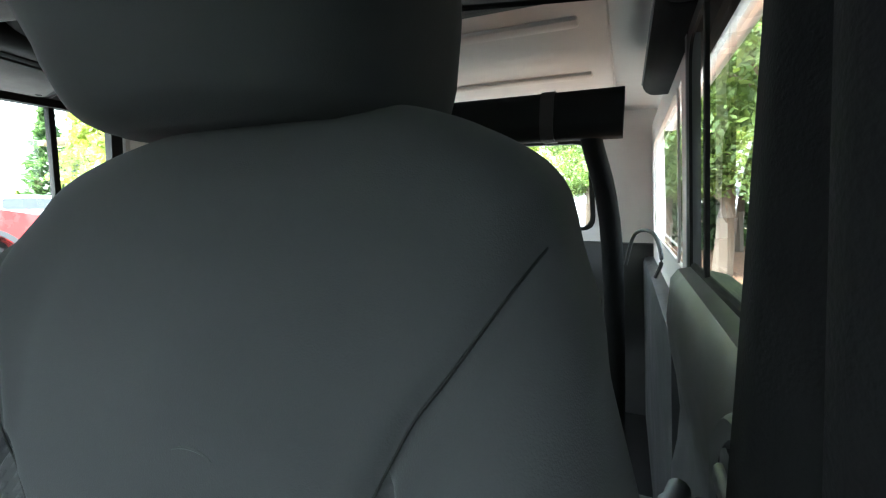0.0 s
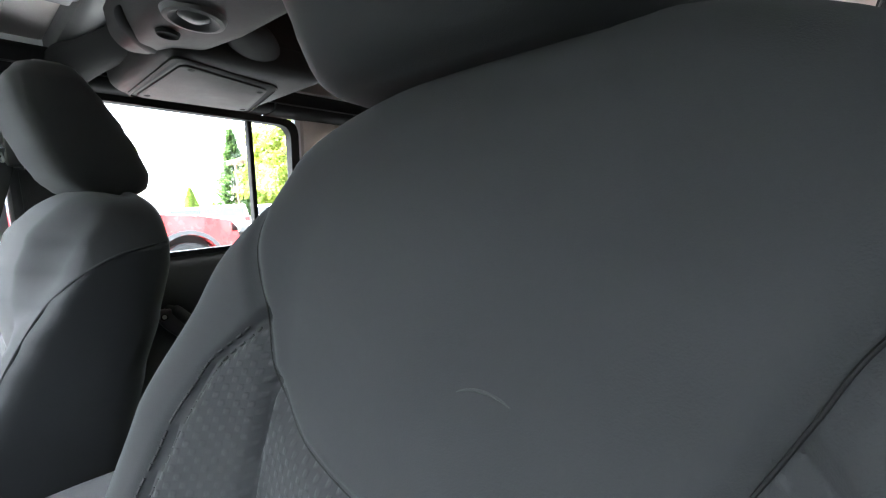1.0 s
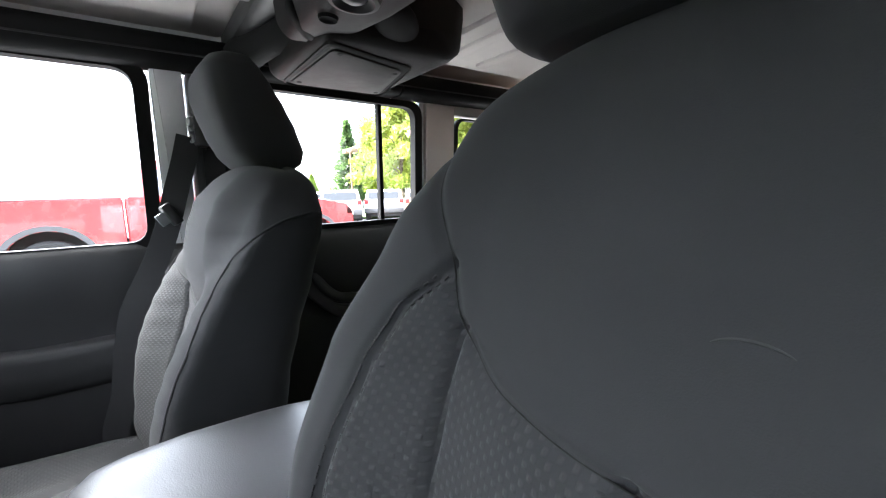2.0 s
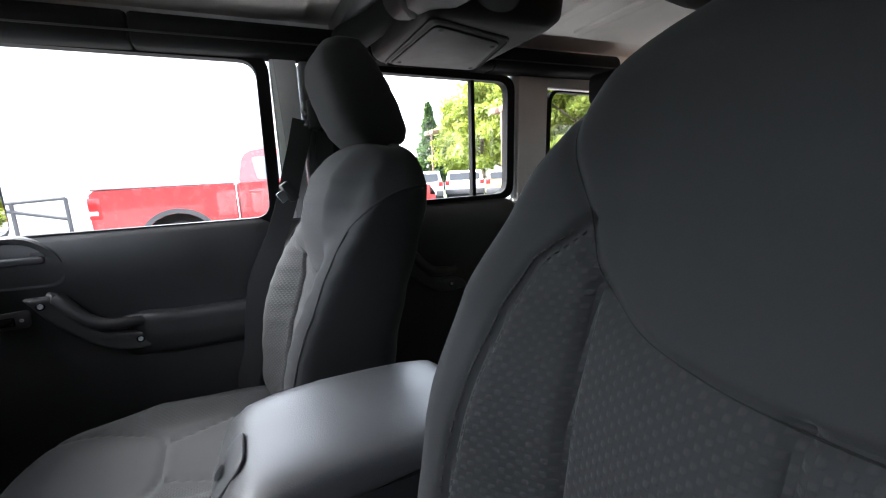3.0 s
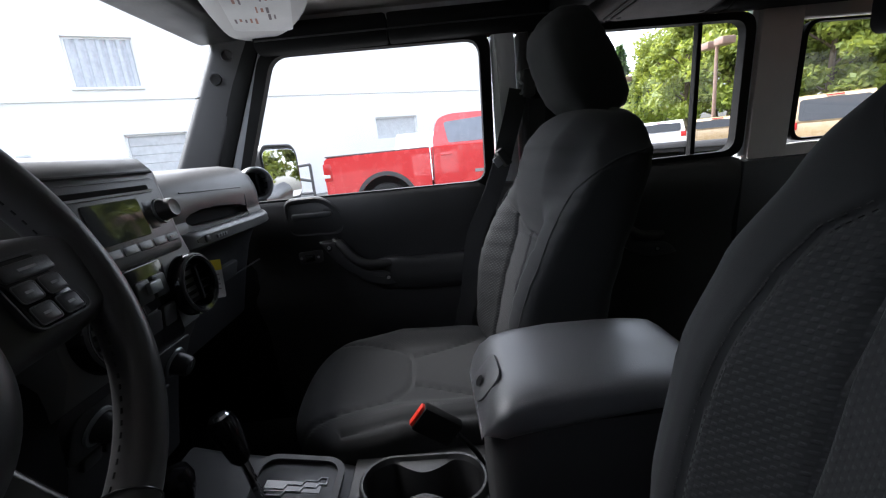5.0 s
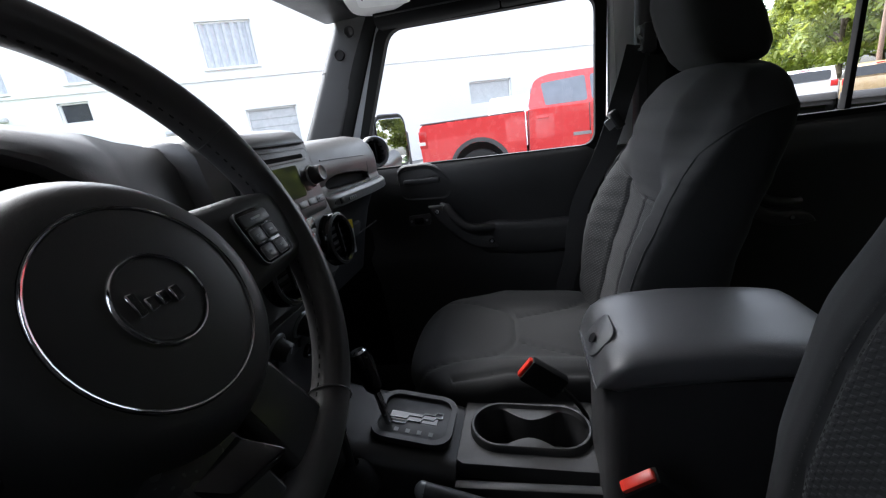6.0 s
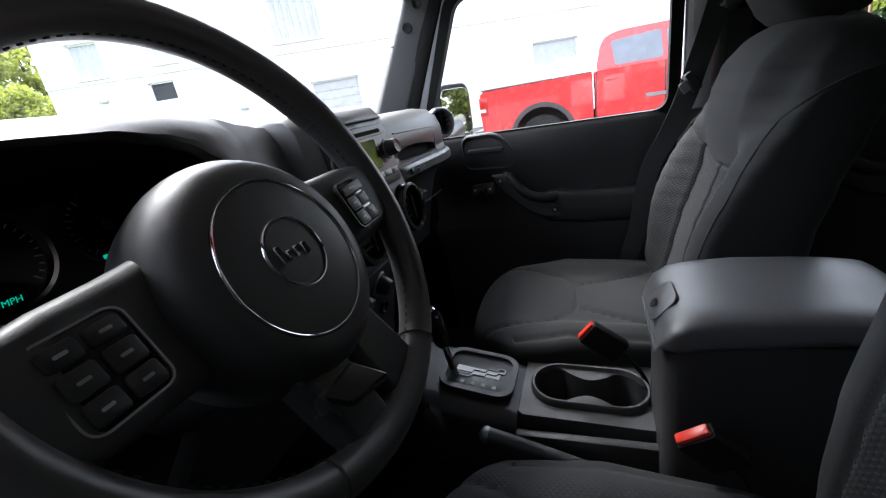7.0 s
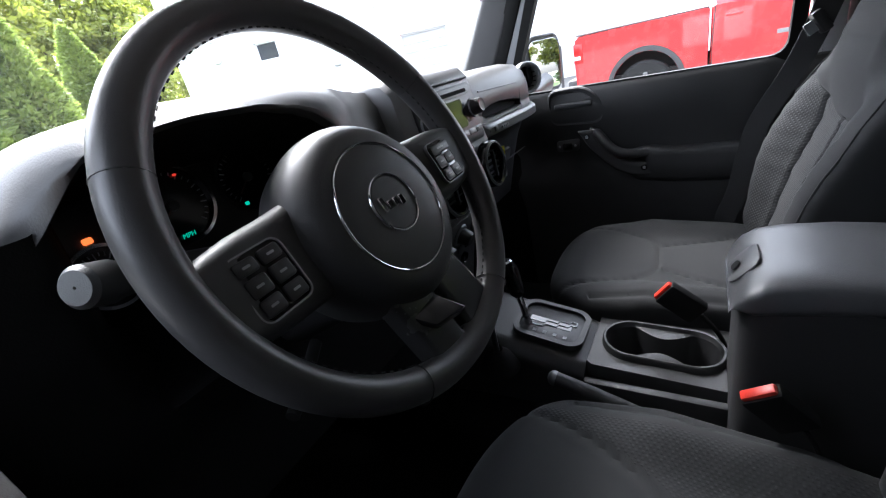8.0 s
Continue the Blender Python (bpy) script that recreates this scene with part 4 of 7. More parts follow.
for s, lag in ((1, 0.0), (-1, 0.030)):
    belt = thing("seat_belt", "black shoulder belt hanging from its pillar guide", "seat belt", "seat belts")
    part("guide", rbox((s * 0.635 - 0.02, -0.232 - lag, 1.435), (s * 0.635 + 0.03, -0.200 - lag, 1.505), 0.008), BLACK, belt)
    part("loop", tube([(s * 0.615, -0.198 - lag, 1.466), (s * 0.635, -0.192 - lag, 1.480), (s * 0.655, -0.198 - lag, 1.466), (s * 0.65, -0.196 - lag, 1.446), (s * 0.62, -0.196 - lag, 1.446)], 0.004, 6, True), SILVER, belt)
    part("bolt", lathe([(0, 0.012), (0.010, 0.012), (0.012, 0.006), (0.012, 0)], 14, None, aim((s * 0.635, -0.203 - lag, 1.490), (-s * 0.3, 1, 0))), SILVER, belt)
    track = [(0.638, -0.191, 1.458), (0.643, -0.174, 1.395), (0.648, -0.152, 1.325), (0.653, -0.131, 1.255), (0.662, -0.098, 1.170), (0.668, -0.048, 1.070), (0.668, -0.026, 0.970), (0.666, -0.012, 0.880), (0.662, 0.014, 0.780), (0.655, 0.0, 0.62)] if s > 0 else [(0.635, -0.226, 1.445), (0.650, -0.20, 1.35), (0.665, -0.165, 1.27), (0.672, -0.13, 1.20), (0.675, -0.10, 1.05), (0.672, -0.10, 0.85), (0.665, -0.14, 0.62)]
    line = spline([(s * x, y, z) for x, y, z in track], 6)
    rings = []
    for k, p in enumerate(line):
        d = (line[min(k + 1, len(line) - 1)] - line[max(k - 1, 0)]).normalized()
        q = Vector((0.15 * s, -d.z, d.y)).normalized() * 0.0245
        rings.append([p - q + Vector((-0.001 * s, 0, 0)), p + q + Vector((-0.001 * s, 0, 0)), p + q + Vector((0.001 * s, 0, 0)), p - q + Vector((0.001 * s, 0, 0))])
    part("strap", loft(rings), WEB, belt)
    line = spline([(s * 0.640, -0.240, 1.43), (s * 0.645, -0.24, 1.2), (s * 0.65, -0.235, 0.7)], 6)
    rings = [[(p.x, p.y + o, p.z) for o in (-0.024, 0.024)] + [(p.x + 0.002, p.y + o, p.z) for o in (0.024, -0.024)] for p in line]
    part("retractor_strap", loft(rings), WEB, belt)
    # the latch tongue parked on the strap
    mt = aim((s * 0.646, -0.140 - lag * 1.6, 1.284), (-s * 0.25, 0.80, -0.50), (0, 0.5, 0.85))
    tg = part("tongue", rbox((-0.012, -0.026, -0.012), (0.012, 0.026, 0.010), 0.005, 2, None, mt), BLACK, belt, "black latch tongue")
    part("blade", rbox((-0.0015, -0.014, 0.008), (0.0015, 0.014, 0.030), 0.001, 1, None, mt), SILVER, tg, "bright steel blade")


# ---- dashboard ----
dash = thing("dashboard", "black moulded dashboard with centre stack and passenger grab bar", "dashboard")


# height of the driver's hood and of the lower edge of its rolled lip, along the dash
HOOD_TOP = [(-0.69, 1.340), (-0.63, 1.352), (-0.57, 1.376), (-0.50, 1.386), (-0.40, 1.386), (-0.35, 1.383), (-0.27, 1.373), (-0.20, 1.362), (-0.12, 1.352)]
HOOD_EDGE = [(-0.69, 1.31), (-0.60, 1.345), (-0.55, 1.360), (-0.47, 1.368), (-0.404, 1.365), (-0.36, 1.355), (-0.337, 1.346), (-0.309, 1.329), (-0.285, 1.300), (-0.268, 1.262), (-0.256, 1.21), (-0.248, 1.160), (-0.10, 1.155)]
SLOT_TOP = [(0.223, 1.243), (0.245, 1.250), (0.28, 1.254), (0.337, 1.254), (0.40, 1.249), (0.45, 1.243), (0.48, 1.236)]
SLOT_LOW = [(0.223, 1.241), (0.245, 1.234), (0.28, 1.230), (0.337, 1.228), (0.40, 1.226), (0.45, 1.225), (0.48, 1.228)]


def dash_profile(x):
    """Section (y, z) of the dash body at x: from the windshield over the top and down the face."""
    if x < -0.13:
        hump = math.exp(-((x + 0.40) / 0.20) ** 4) if x > -0.40 else math.exp(-((x + 0.40) / 0.245) ** 6)
        rec = 0.125 * math.exp(-((x + 0.415) / (0.175 if x > -0.415 else 0.165)) ** 8)
        top = curve_at(HOOD_TOP, x)
        edge = curve_at(HOOD_EDGE, x)
        front = 0.502 - 0.055 * hump
        drop = top - 0.006 - edge
        hood = [(0.96, 1.29), (0.86, 1.305), (0.76, 1.325), (0.66, top - 0.008), (0.58, top), (front + 0.060, top - 0.001), (front + 0.036, top - 0.004), (front + 0.018, top - 0.009 - 0.10 * drop), (front + 0.007, top - 0.012 - 0.35 * drop), (front + 0.002, top - 0.010 - 0.70 * drop), (front + 0.003, edge), (front + 0.012, edge - 0.003), (0.525 + rec * 0.7, min(1.330, edge - 0.006)), (0.54 + rec, min(1.30, edge - 0.012)), (0.54 + rec, min(1.19, edge - 0.020)), (0.50 + rec * 0.5, 1.135)]
        soft = [(0.96, 1.29), (0.86, 1.305), (0.76, 1.318), (0.66, top - 0.010), (0.60, top - 0.012), (0.575, top - 0.014), (0.555, top - 0.018), (0.535, top - 0.024), (0.52, top - 0.032), (0.510, top - 0.040), (0.505, top - 0.048), (0.500, top - 0.064), (0.498, 1.31), (0.498, 1.30), (0.50, 1.19), (0.49, 1.135)]
        h = max(0.0, min(1.0, (x + 0.605) / 0.06)) if x < -0.40 else 1.0
        h = h * h * (3 - 2 * h)
        return [(u[0] + (v[0] - u[0]) * h, u[1] + (v[1] - u[1]) * h) for u, v in zip(soft, hood)] + [(0.488, 1.122), (0.486, 1.10), (0.492, 1.02), (0.525, 0.92), (0.62, 0.86), (0.96, 0.86)]
    r = 1.0 if 0.225 < x < 0.479 else 0.0
    hi, lo = curve_at(SLOT_TOP, x), curve_at(SLOT_LOW, x)
    return [(0.96, 1.29), (0.86, 1.312), (0.76, 1.328), (0.66, 1.337), (0.59, 1.337), (0.548, 1.328), (0.525, 1.308), (0.515, 1.285), (0.512, 1.268), (0.512 + 0.002 * r, hi + 0.003), (0.513 + 0.055 * r, hi), (0.513 + 0.055 * r, lo), (0.511 + 0.002 * r, lo - 0.003), (0.511, 1.206), (0.515, 1.185), (0.540, 1.170), (0.560, 1.13), (0.585, 1.05), (0.61, 0.95), (0.70, 0.90)]


upper, lower = [], []
for x in [-0.69 + 0.555 * k / 74 for k in range(75)]:
    sec = [(x, y, z) for y, z in dash_profile(x)]
    z = min(1.270, sec[11][2] - 0.002)
    upper.append(sec[:12] + [(x, 0.94, z)])
    lower.append([(x, 0.94, z - 0.003), (x, sec[11][1] + 0.003, sec[11][2] - 0.002)] + sec[12:])
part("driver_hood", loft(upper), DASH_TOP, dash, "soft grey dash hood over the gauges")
# below the lip the colour is near black to stand for shade
part("knee_panel", loft(lower), FOAM, dash, "knee panel and gauge recess darkened as shaded")
XS = [0.10, 0.12, 0.16, 0.20, 0.2245, 0.2255, 0.232, 0.245, 0.26, 0.28, 0.31, 0.34, 0.37, 0.40, 0.425, 0.45, 0.465, 0.4785, 0.4795, 0.50, 0.52, 0.54, 0.56, 0.575, 0.59, 0.605, 0.62, 0.63, 0.64, 0.648]
upper, lower = [], []
for x in XS:
    k = 0.075 * max(0, (x - 0.53) / 0.118) ** 2.2
    sec = [(x, min(0.96, y + k * (1 if y < 0.8 else 0)), z - 0.3 * k * (z > 1.26)) for y, z in dash_profile(x)]
    upper.append(sec[:15] + [(x, 0.93, 1.187)])
    lower.append([(x, 0.92, 1.183), (x, sec[14][1] + 0.004, 1.183)] + sec[15:])
part("passenger_panel", loft(upper), DASH_TOP, dash, "soft grey dash top and airbag panel")
part("glove_box", loft(lower), POD_DARK, dash, "black glove box face")
# centre stack
prof = [(0.80, 1.325), (0.60, 1.352), (0.53, 1.362), (0.500, 1.355), (0.485, 1.338), (0.470, 1.25), (0.457, 1.20), (0.452, 1.14), (0.470, 1.095), (0.500, 1.05), (0.530, 0.99), (0.545, 0.93), (0.56, 0.86), (0.80, 0.84)]
upper, lower = [], []
for x, k in ((-0.140, 0.02), (-0.134, 0.006), (-0.12, 0.0), (0.12, 0.0), (0.134, 0.006), (0.140, 0.02)):
    sec = [(x, y + k, z - k * 0.6) for y, z in prof]
    upper.append(sec[:9] + [(x, 0.80, 1.095 - k * 0.6)])
    lower.append([(x, 0.80, 1.092 - k * 0.6), (x, 0.474 + k, 1.092 - k * 0.6)] + sec[9:])
stack = part("centre_panel", loft(upper), DASH, dash, "grey centre panel")
part("lower_panel", loft(lower), BLACK, dash, "black lower centre panel")


def face(x, z, out=0.0):
    """A frame on the centre stack's sloping face at height z."""
    a = [(q[1], q[0]) for q in prof[3:12]][::-1]
    y = curve_at(a, z)
    t = Vector((0, curve_at(a, z + 0.012) - curve_at(a, z - 0.012), 0.024)).normalized()
    n = Vector((1, 0, 0)).cross(t)
    if n.y > 0:
        n = -n
    mm = aim((x, y, z), n, (0, 0, 1))
    return mm @ Matrix.Translation((0, 0, out))


# seams of the cubby on top, radio with slot, screen, keys and knobs
part("cubby_seam", tube([(-0.115, 0.4825, 1.335), (0.0, 0.4820, 1.335), (0.115, 0.4825, 1.335)], 0.0022, 6), BLACK, stack)
radio = part("radio", plate(rrect(0.215, 0.112, 0.012), 0.006, face(0.005, 1.270), 0.003), CONSOLE, dash, "black radio with screen and two knobs")
part("disc_slot", plate(rrect(0.165, 0.007, 0.003), 0.002, face(0.005, 1.312, 0.0055), 0), VANE, radio)
part("slot_lip", plate(rrect(0.175, 0.003, 0.001), 0.004, face(0.005, 1.3065, 0.0055), 0), DASH, radio)
part("screen", plate(rrect(0.098, 0.052, 0.004), 0.002, face(0.005, 1.274, 0.0055), 0.0005), SCREEN, radio, "glossy unlit screen", False)
for kx in (-0.082, 0.094):
    k = part("knob", lathe([(0.0, 0.021), (0.006, 0.0205), (0.0125, 0.022), (0.0145, 0.019), (0.0155, 0.004), (0.0175, 0.0)], 26, None, face(kx, 1.276, 0.006)), BLACK, radio, "black knob")
    part("knob_ring", lathe([(0.0165, 0.003), (0.0180, 0.003), (0.0190, 0.0)], 26, None, face(kx, 1.276, 0.006)), SILVER, k)
for n in range(7):
    part("key", plate(rrect(0.027, 0.013, 0.002), 0.0016, face(-0.085 + n * 0.030, 1.236, 0.0050), 0.001), GREYTRIM, radio)
for kx, kz in ((-0.062, 1.288), (-0.062, 1.262), (0.070, 1.288), (0.070, 1.262)):
    part("key", plate(rrect(0.020, 0.016, 0.002), 0.0016, face(kx, kz, 0.0050), 0.001), GREYTRIM, radio)
part("key_mark", plate(rrect(0.014, 0.003, 0.001), 0.0008, face(0.095, 1.236, 0.0070), 0), MARKING, radio)


def round_vent(mm, parent, R=0.044, ring=None):
    """A round swivelling air vent."""
    v = part("air_vent", lathe([(R + 0.004, -0.012), (R + 0.003, 0.006), (R, 0.010), (R - 0.006, 0.008), (R - 0.009, -0.004), (R - 0.009, -0.02)], 36, None, mm), DASH if ring else GLOSS, parent, "round black air vent")
    part("vent_ring", lathe([(R + 0.0030, 0.0070), (R + 0.001, 0.0095), (R - 0.002, 0.0100)], 36, None, mm), ring or GREYTRIM, v, "pale vent ring" if ring else "graphite vent ring")
    part("vent_cup", lathe([(R - 0.009, -0.02), (0.0, -0.022)], 30, None, mm), VANE, v)
    for k in (-2, -1, 0, 1, 2):
        h = k * 0.0125
        L = math.sqrt(max(0.0001, (R - 0.010) ** 2 - h * h))
        part("vane", rbox((-L, h - 0.0013, -0.016), (L, h + 0.0013, -0.001), 0.001, 1, None, mm), VANE, v)
    part("vane_tab", rbox((-0.003, -0.026, 0.0), (0.003, 0.026, 0.007), 0.001, 1, None, mm), VANE, v)
    return v


round_vent(face(0.092, 1.160, 0.012), dash)
round_vent(face(-0.082, 1.160, 0.012), dash)
round_vent(aim((0.597, 0.527, 1.282), (-0.62, -0.78, 0.05)), dash, 0.042, SILVER)
sw = part("switch_bank", plate(rrect(0.078, 0.115, 0.008), 0.004, face(0.006, 1.158), 0.002), GLOSS, dash, "black switch bank")
for n in range(2):
    part("rocker", plate(rrect(0.028, 0.030, 0.004), 0.006, face(-0.010 + 0.033 * n, 1.182, 0.003), 0.002), BLACK, sw)
    part("rocker", plate(rrect(0.028, 0.030, 0.004), 0.005, face(-0.010 + 0.033 * n, 1.140, 0.003), 0.002), BLACK, sw)
part("hazard_switch", plate(rrect(0.024, 0.016, 0.003), 0.007, face(0.006, 1.184, 0.008), 0.002), SILVER, sw)
hv = part("climate_panel", plate(rrect(0.235, 0.074, 0.016), 0.005, face(0.0, 1.042), 0.002), BLACK, dash, "black climate panel with three knobs")
for kx in (-0.078, 0.0, 0.078):
    k = part("knob", lathe([(0.0, 0.028), (0.013, 0.028), (0.016, 0.024), (0.018, 0.005), (0.024, 0.002), (0.025, 0.0)], 26, None, face(kx, 1.042, 0.004)), BLACK, hv)
    part("knob_ring", lathe([(0.020, 0.006), (0.0235, 0.005), (0.0245, 0.002)], 26, None, face(kx, 1.042, 0.004)), SILVER, k)
    part("pointer", rbox((-0.0012, 0.0, 0.0275), (0.0012, 0.013, 0.0285), 0, 1, None, face(kx, 1.042, 0.004)), MARKING, k)
for n in range(5):
    part("lower_switch", plate(rrect(0.030, 0.020, 0.004), 0.007, face(-0.072 + 0.036 * n, 0.992, 0.001), 0.002), BLACK, dash)
part("outlet", lathe([(0.008, 0.001), (0.010, 0.006), (0.014, 0.006), (0.015, 0)], 20, None, face(0.06, 0.955, 0.001)), GLOSS, dash, "black socket")

# passenger grab bar over an open tray
line = spline([(0.196, 0.520, 1.208), (0.218, 0.506, 1.209), (0.34, 0.499, 1.207), (0.44, 0.500, 1.205), (0.52, 0.506, 1.204), (0.568, 0.521, 1.204), (0.600, 0.548, 1.206)], 6)
rings, inset = [], []
for k, p in enumerate(line):
    e2 = min(1.0, 0.5 + min(k, len(line) - 1 - k) / 4)
    rings.append([(p.x, p.y + b2, p.z + c2) for b2, c2 in rounded([(-0.018, -0.0135 * e2), (-0.016, 0.008 * e2), (-0.008, 0.014 * e2), (0.03, 0.012 * e2), (0.03, -0.0135 * e2)], 0.004, 3)])
    if 4 < k < len(line) - 4:
        e2 = min(1.0, 0.35 + min(k - 5, len(line) - 5 - k) / 3)
        inset.append([(p.x, p.y + b2, p.z - 0.002 + c2) for b2, c2 in ((-0.0185, -0.0085 * e2), (-0.0178, 0.0075 * e2), (-0.010, 0.0075 * e2), (-0.010, -0.0085 * e2))])
bar = part("grab_bar", loft(rings), BARGREY, dash, "silver grey grab bar")
part("bar_inset", loft(inset), HANDLE, bar, "darker grained inset")
rows = []
for k in range(15):
    x = 0.2262 + 0.2518 * k / 14
    hi, lo = curve_at(SLOT_TOP, x) - 0.0004, curve_at(SLOT_LOW, x) + 0.0004
    rows.append([(x, 0.528, hi), (x, 0.528, lo), (x, 0.566, lo), (x, 0.566, hi)])
part("tray_liner", loft(rows), VANE, dash, "black lining of the open tray")
part("bar_cap", plate(rrect(0.014, 0.013, 0.004), 0.004, aim((0.232, 0.4862, 1.2075), (-0.08, -0.99, 0.06)), 0.003), BLACK, bar)
for n in range(4):
    part("bar_badge", rbox((0.262 + n * 0.010, 0.4805, 1.202), (0.269 + n * 0.010, 0.4860, 1.208), 0, 1), BARGREY, bar)
part("airbag_seam", tube([(0.232, 0.5178, 1.294), (0.35, 0.5165, 1.289), (0.469, 0.5150, 1.284)], 0.0016, 6), BLACK, dash)
part("glove_seam", tube([(0.17, 0.5695, 1.075), (0.62, 0.5695, 1.075)], 0.002, 6), BLACK, dash)
part("glove_latch", plate(rrect(0.10, 0.04, 0.01), 0.01, aim((0.40, 0.56, 1.10), (0, -1, -0.3)), 0.004), BLACK, dash)
tagcard = thing("hang_tag", "white and yellow paper tag tucked beside the vent", "tag")
part("card", plate(rrect(0.044, 0.072, 0.003), 0.0006, aim((0.220, 0.492, 1.131), (-0.80, -0.58, 0.15), (0.12, 0, 1)), 0), LABEL_WHITE, tagcard)
part("band", plate(rrect(0.044, 0.020, 0.001, cy=0.026), 0.0012, aim((0.220, 0.492, 1.131), (-0.80, -0.58, 0.15), (0.12, 0, 1)), 0), LABEL_YELLOW, tagcard, "yellow printed band")
for n in range(4):
    part("print_bar", plate(rrect(0.032, 0.0022, 0.0005, cy=0.008 - n * 0.009), 0.0011, aim((0.220, 0.492, 1.131), (-0.80, -0.58, 0.15), (0.12, 0, 1)), 0), INK, tagcard)

def lettering(words, size, m):
    """Raised slanted letters."""
    cu = bpy.data.curves.new("lettering", "FONT")
    cu.body, cu.size, cu.shear, cu.extrude, cu.resolution_u = words, size, 0.2, 0.0003, 3
    cu.align_x, cu.align_y = "CENTER", "CENTER"
    ob = bpy.data.objects.new("lettering", cu)
    me = bpy.data.meshes.new_from_object(ob)
    b = bmesh.new()
    b.from_mesh(me)
    bpy.data.objects.remove(ob)
    bpy.data.meshes.remove(me)
    bmesh.ops.transform(b, matrix=m, verts=b.verts)
    return b


# instrument cluster inside the hood
cl = thing("instrument_cluster", "dark instrument cluster with chrome ringed gauges", "gauges")
cm = aim((-0.380, 0.632, 1.268), (0, -1, 0.22))
part("back_panel", plate(rrect(0.36, 0.15, 0.03), 0.006, cm @ Matrix.Translation((0, 0, -0.008)), 0.002), BLACK, cl)
for gx, gy, R in ((-0.056, 0.006, 0.048), (0.056, 0.008, 0.046), (-0.155, -0.040, 0.034), (0.150, -0.036, 0.030)):
    gm = cm @ Matrix.Translation((gx, gy, 0))
    g = part("gauge", lathe([(0.0, 0.001), (R, 0.001)], 40, None, gm), GLOSS, cl)
    part("gauge_ring", lathe([(R - 0.001, 0.001), (R - 0.001, 0.008), (R + 0.003, 0.008), (R + 0.004, 0.0)], 44, None, gm), CHROME, g, "chrome gauge ring")
    b = bmesh.new()
    for n in range(25):
        a = radians(225 - 270 * n / 24)
        L = 0.007 if n % 3 == 0 else 0.004
        rbox((R - 0.006 - L, -0.0005, 0.001), (R - 0.006, 0.0005, 0.0018), 0, 1, b, gm @ Matrix.Rotation(a, 4, "Z"))
    tagged(part("dial_marks", b, MARKING, g), kind="stuff")
    part("needle", rbox((-0.004, -0.0006, 0.003), (R - 0.016, 0.0006, 0.0045), 0, 1, None, gm @ Matrix.Rotation(radians(220), 4, "Z")), NEEDLE, g, "dark red needle")
    part("hub", lathe([(0, 0.007), (0.006, 0.006), (0.007, 0.001)], 16, None, gm), BLACK, g)
part("readout", lettering("MPH", 0.0085, cm @ Matrix.Translation((-0.058, -0.034, 0.004))), GREEN_LED, cl, "glowing green letters MPH")
part("readout", plate(rrect(0.006, 0.0050, 0.001), 0.001, cm @ Matrix.Translation((0.036, -0.026, 0.001)), 0), GREEN_LED, cl, "glowing green readout")
part("warning_lamp", plate(rrect(0.010, 0.007, 0.002), 0.001, cm @ Matrix.Translation((-0.152, 0.002, 0.001)), 0), AMBER_LED, cl, "glowing amber lamp")
part("warning_lamp", plate(rrect(0.0045, 0.0028, 0.001), 0.001, cm @ Matrix.Translation((-0.036, 0.040, 0.004)), 0), RED_LED, cl, "glowing red lamp")
# ---- steering wheel ----
W_C, W_N, W_R = (-0.387, 0.3595, 1.2675), (0.0, -0.912, 0.410), 0.1743
wr = aim(W_C, W_N) @ Matrix.Rotation(radians(2.5), 4, "Z") @ Matrix.Diagonal((1.12, 1.12, 1.12, 1))
wm = wr @ Matrix.Translation((-0.001, -0.0255, -0.007))
we = wm @ Matrix.Translation((0.0, 0.002, -0.0055))
wheel = thing("steering_wheel", "black leather steering wheel with airbag pad and buttons", "steering wheel")


def wp_(r, a, h=0.0):
    return wr @ Vector((r * math.cos(a), r * math.sin(a), h))


rings = []
for k in range(96):
    a = 2 * math.pi * k / 96
    # thicker grips near ten and two
    g = 0.0150 + 0.0012 * sum(math.exp(-((math.atan2(math.sin(a - q), math.cos(a - q))) / 0.35) ** 2) for q in (radians(28), radians(152)))
    rings.append([wp_(W_R + g * math.cos(t), a, g * 1.12 * math.sin(t)) for t in (2 * math.pi * j / 18 for j in range(18))])
rim = part("rim", loft(rings + [rings[0]], True, False), LEATHER, wheel, "black leather rim")
for a in (radians(154.5), radians(25.5), radians(243.5), radians(297)):
    part("rim_seam", tube([wp_(W_R + 0.0160 * math.cos(t), a, 0.0178 * math.sin(t)) for t in (2 * math.pi * j / 20 for j in range(20))], 0.0008, 5, True), BLACK, rim)
line = [wp_(W_R - 0.0160, 2 * math.pi * j / 240, 0.002) for j in range(240)]
part("stitching", stitches(line + [line[0]], 0.006, 0.004, 0.0008), THREAD, rim)
# hub pad
outer = [(p.x, p.z) for p in spline([(0.061, 0, 0.028), (0.068, 0, 0.0272), (0.076, 0, 0.0235), (0.083, 0, 0.0155), (0.0885, 0, 0.004), (0.091, 0, -0.012), (0.0895, 0, -0.030), (0.085, 0, -0.048), (0.070, 0, -0.060)], 3)]
pad = part("airbag_pad", lathe([(0.0, 0.0300), (0.030, 0.0300), (0.045, 0.0295), (0.058, 0.0280), (0.0595, 0.0252)] + outer, 80, None, wm), PAD, wheel, "round black airbag pad")
part("pad_ring", lathe([(0.0582, 0.0275), (0.0588, 0.0290), (0.0596, 0.0294), (0.0604, 0.0286), (0.0608, 0.0262)], 56, None, wm), CHROME, pad, "thin chrome ring")
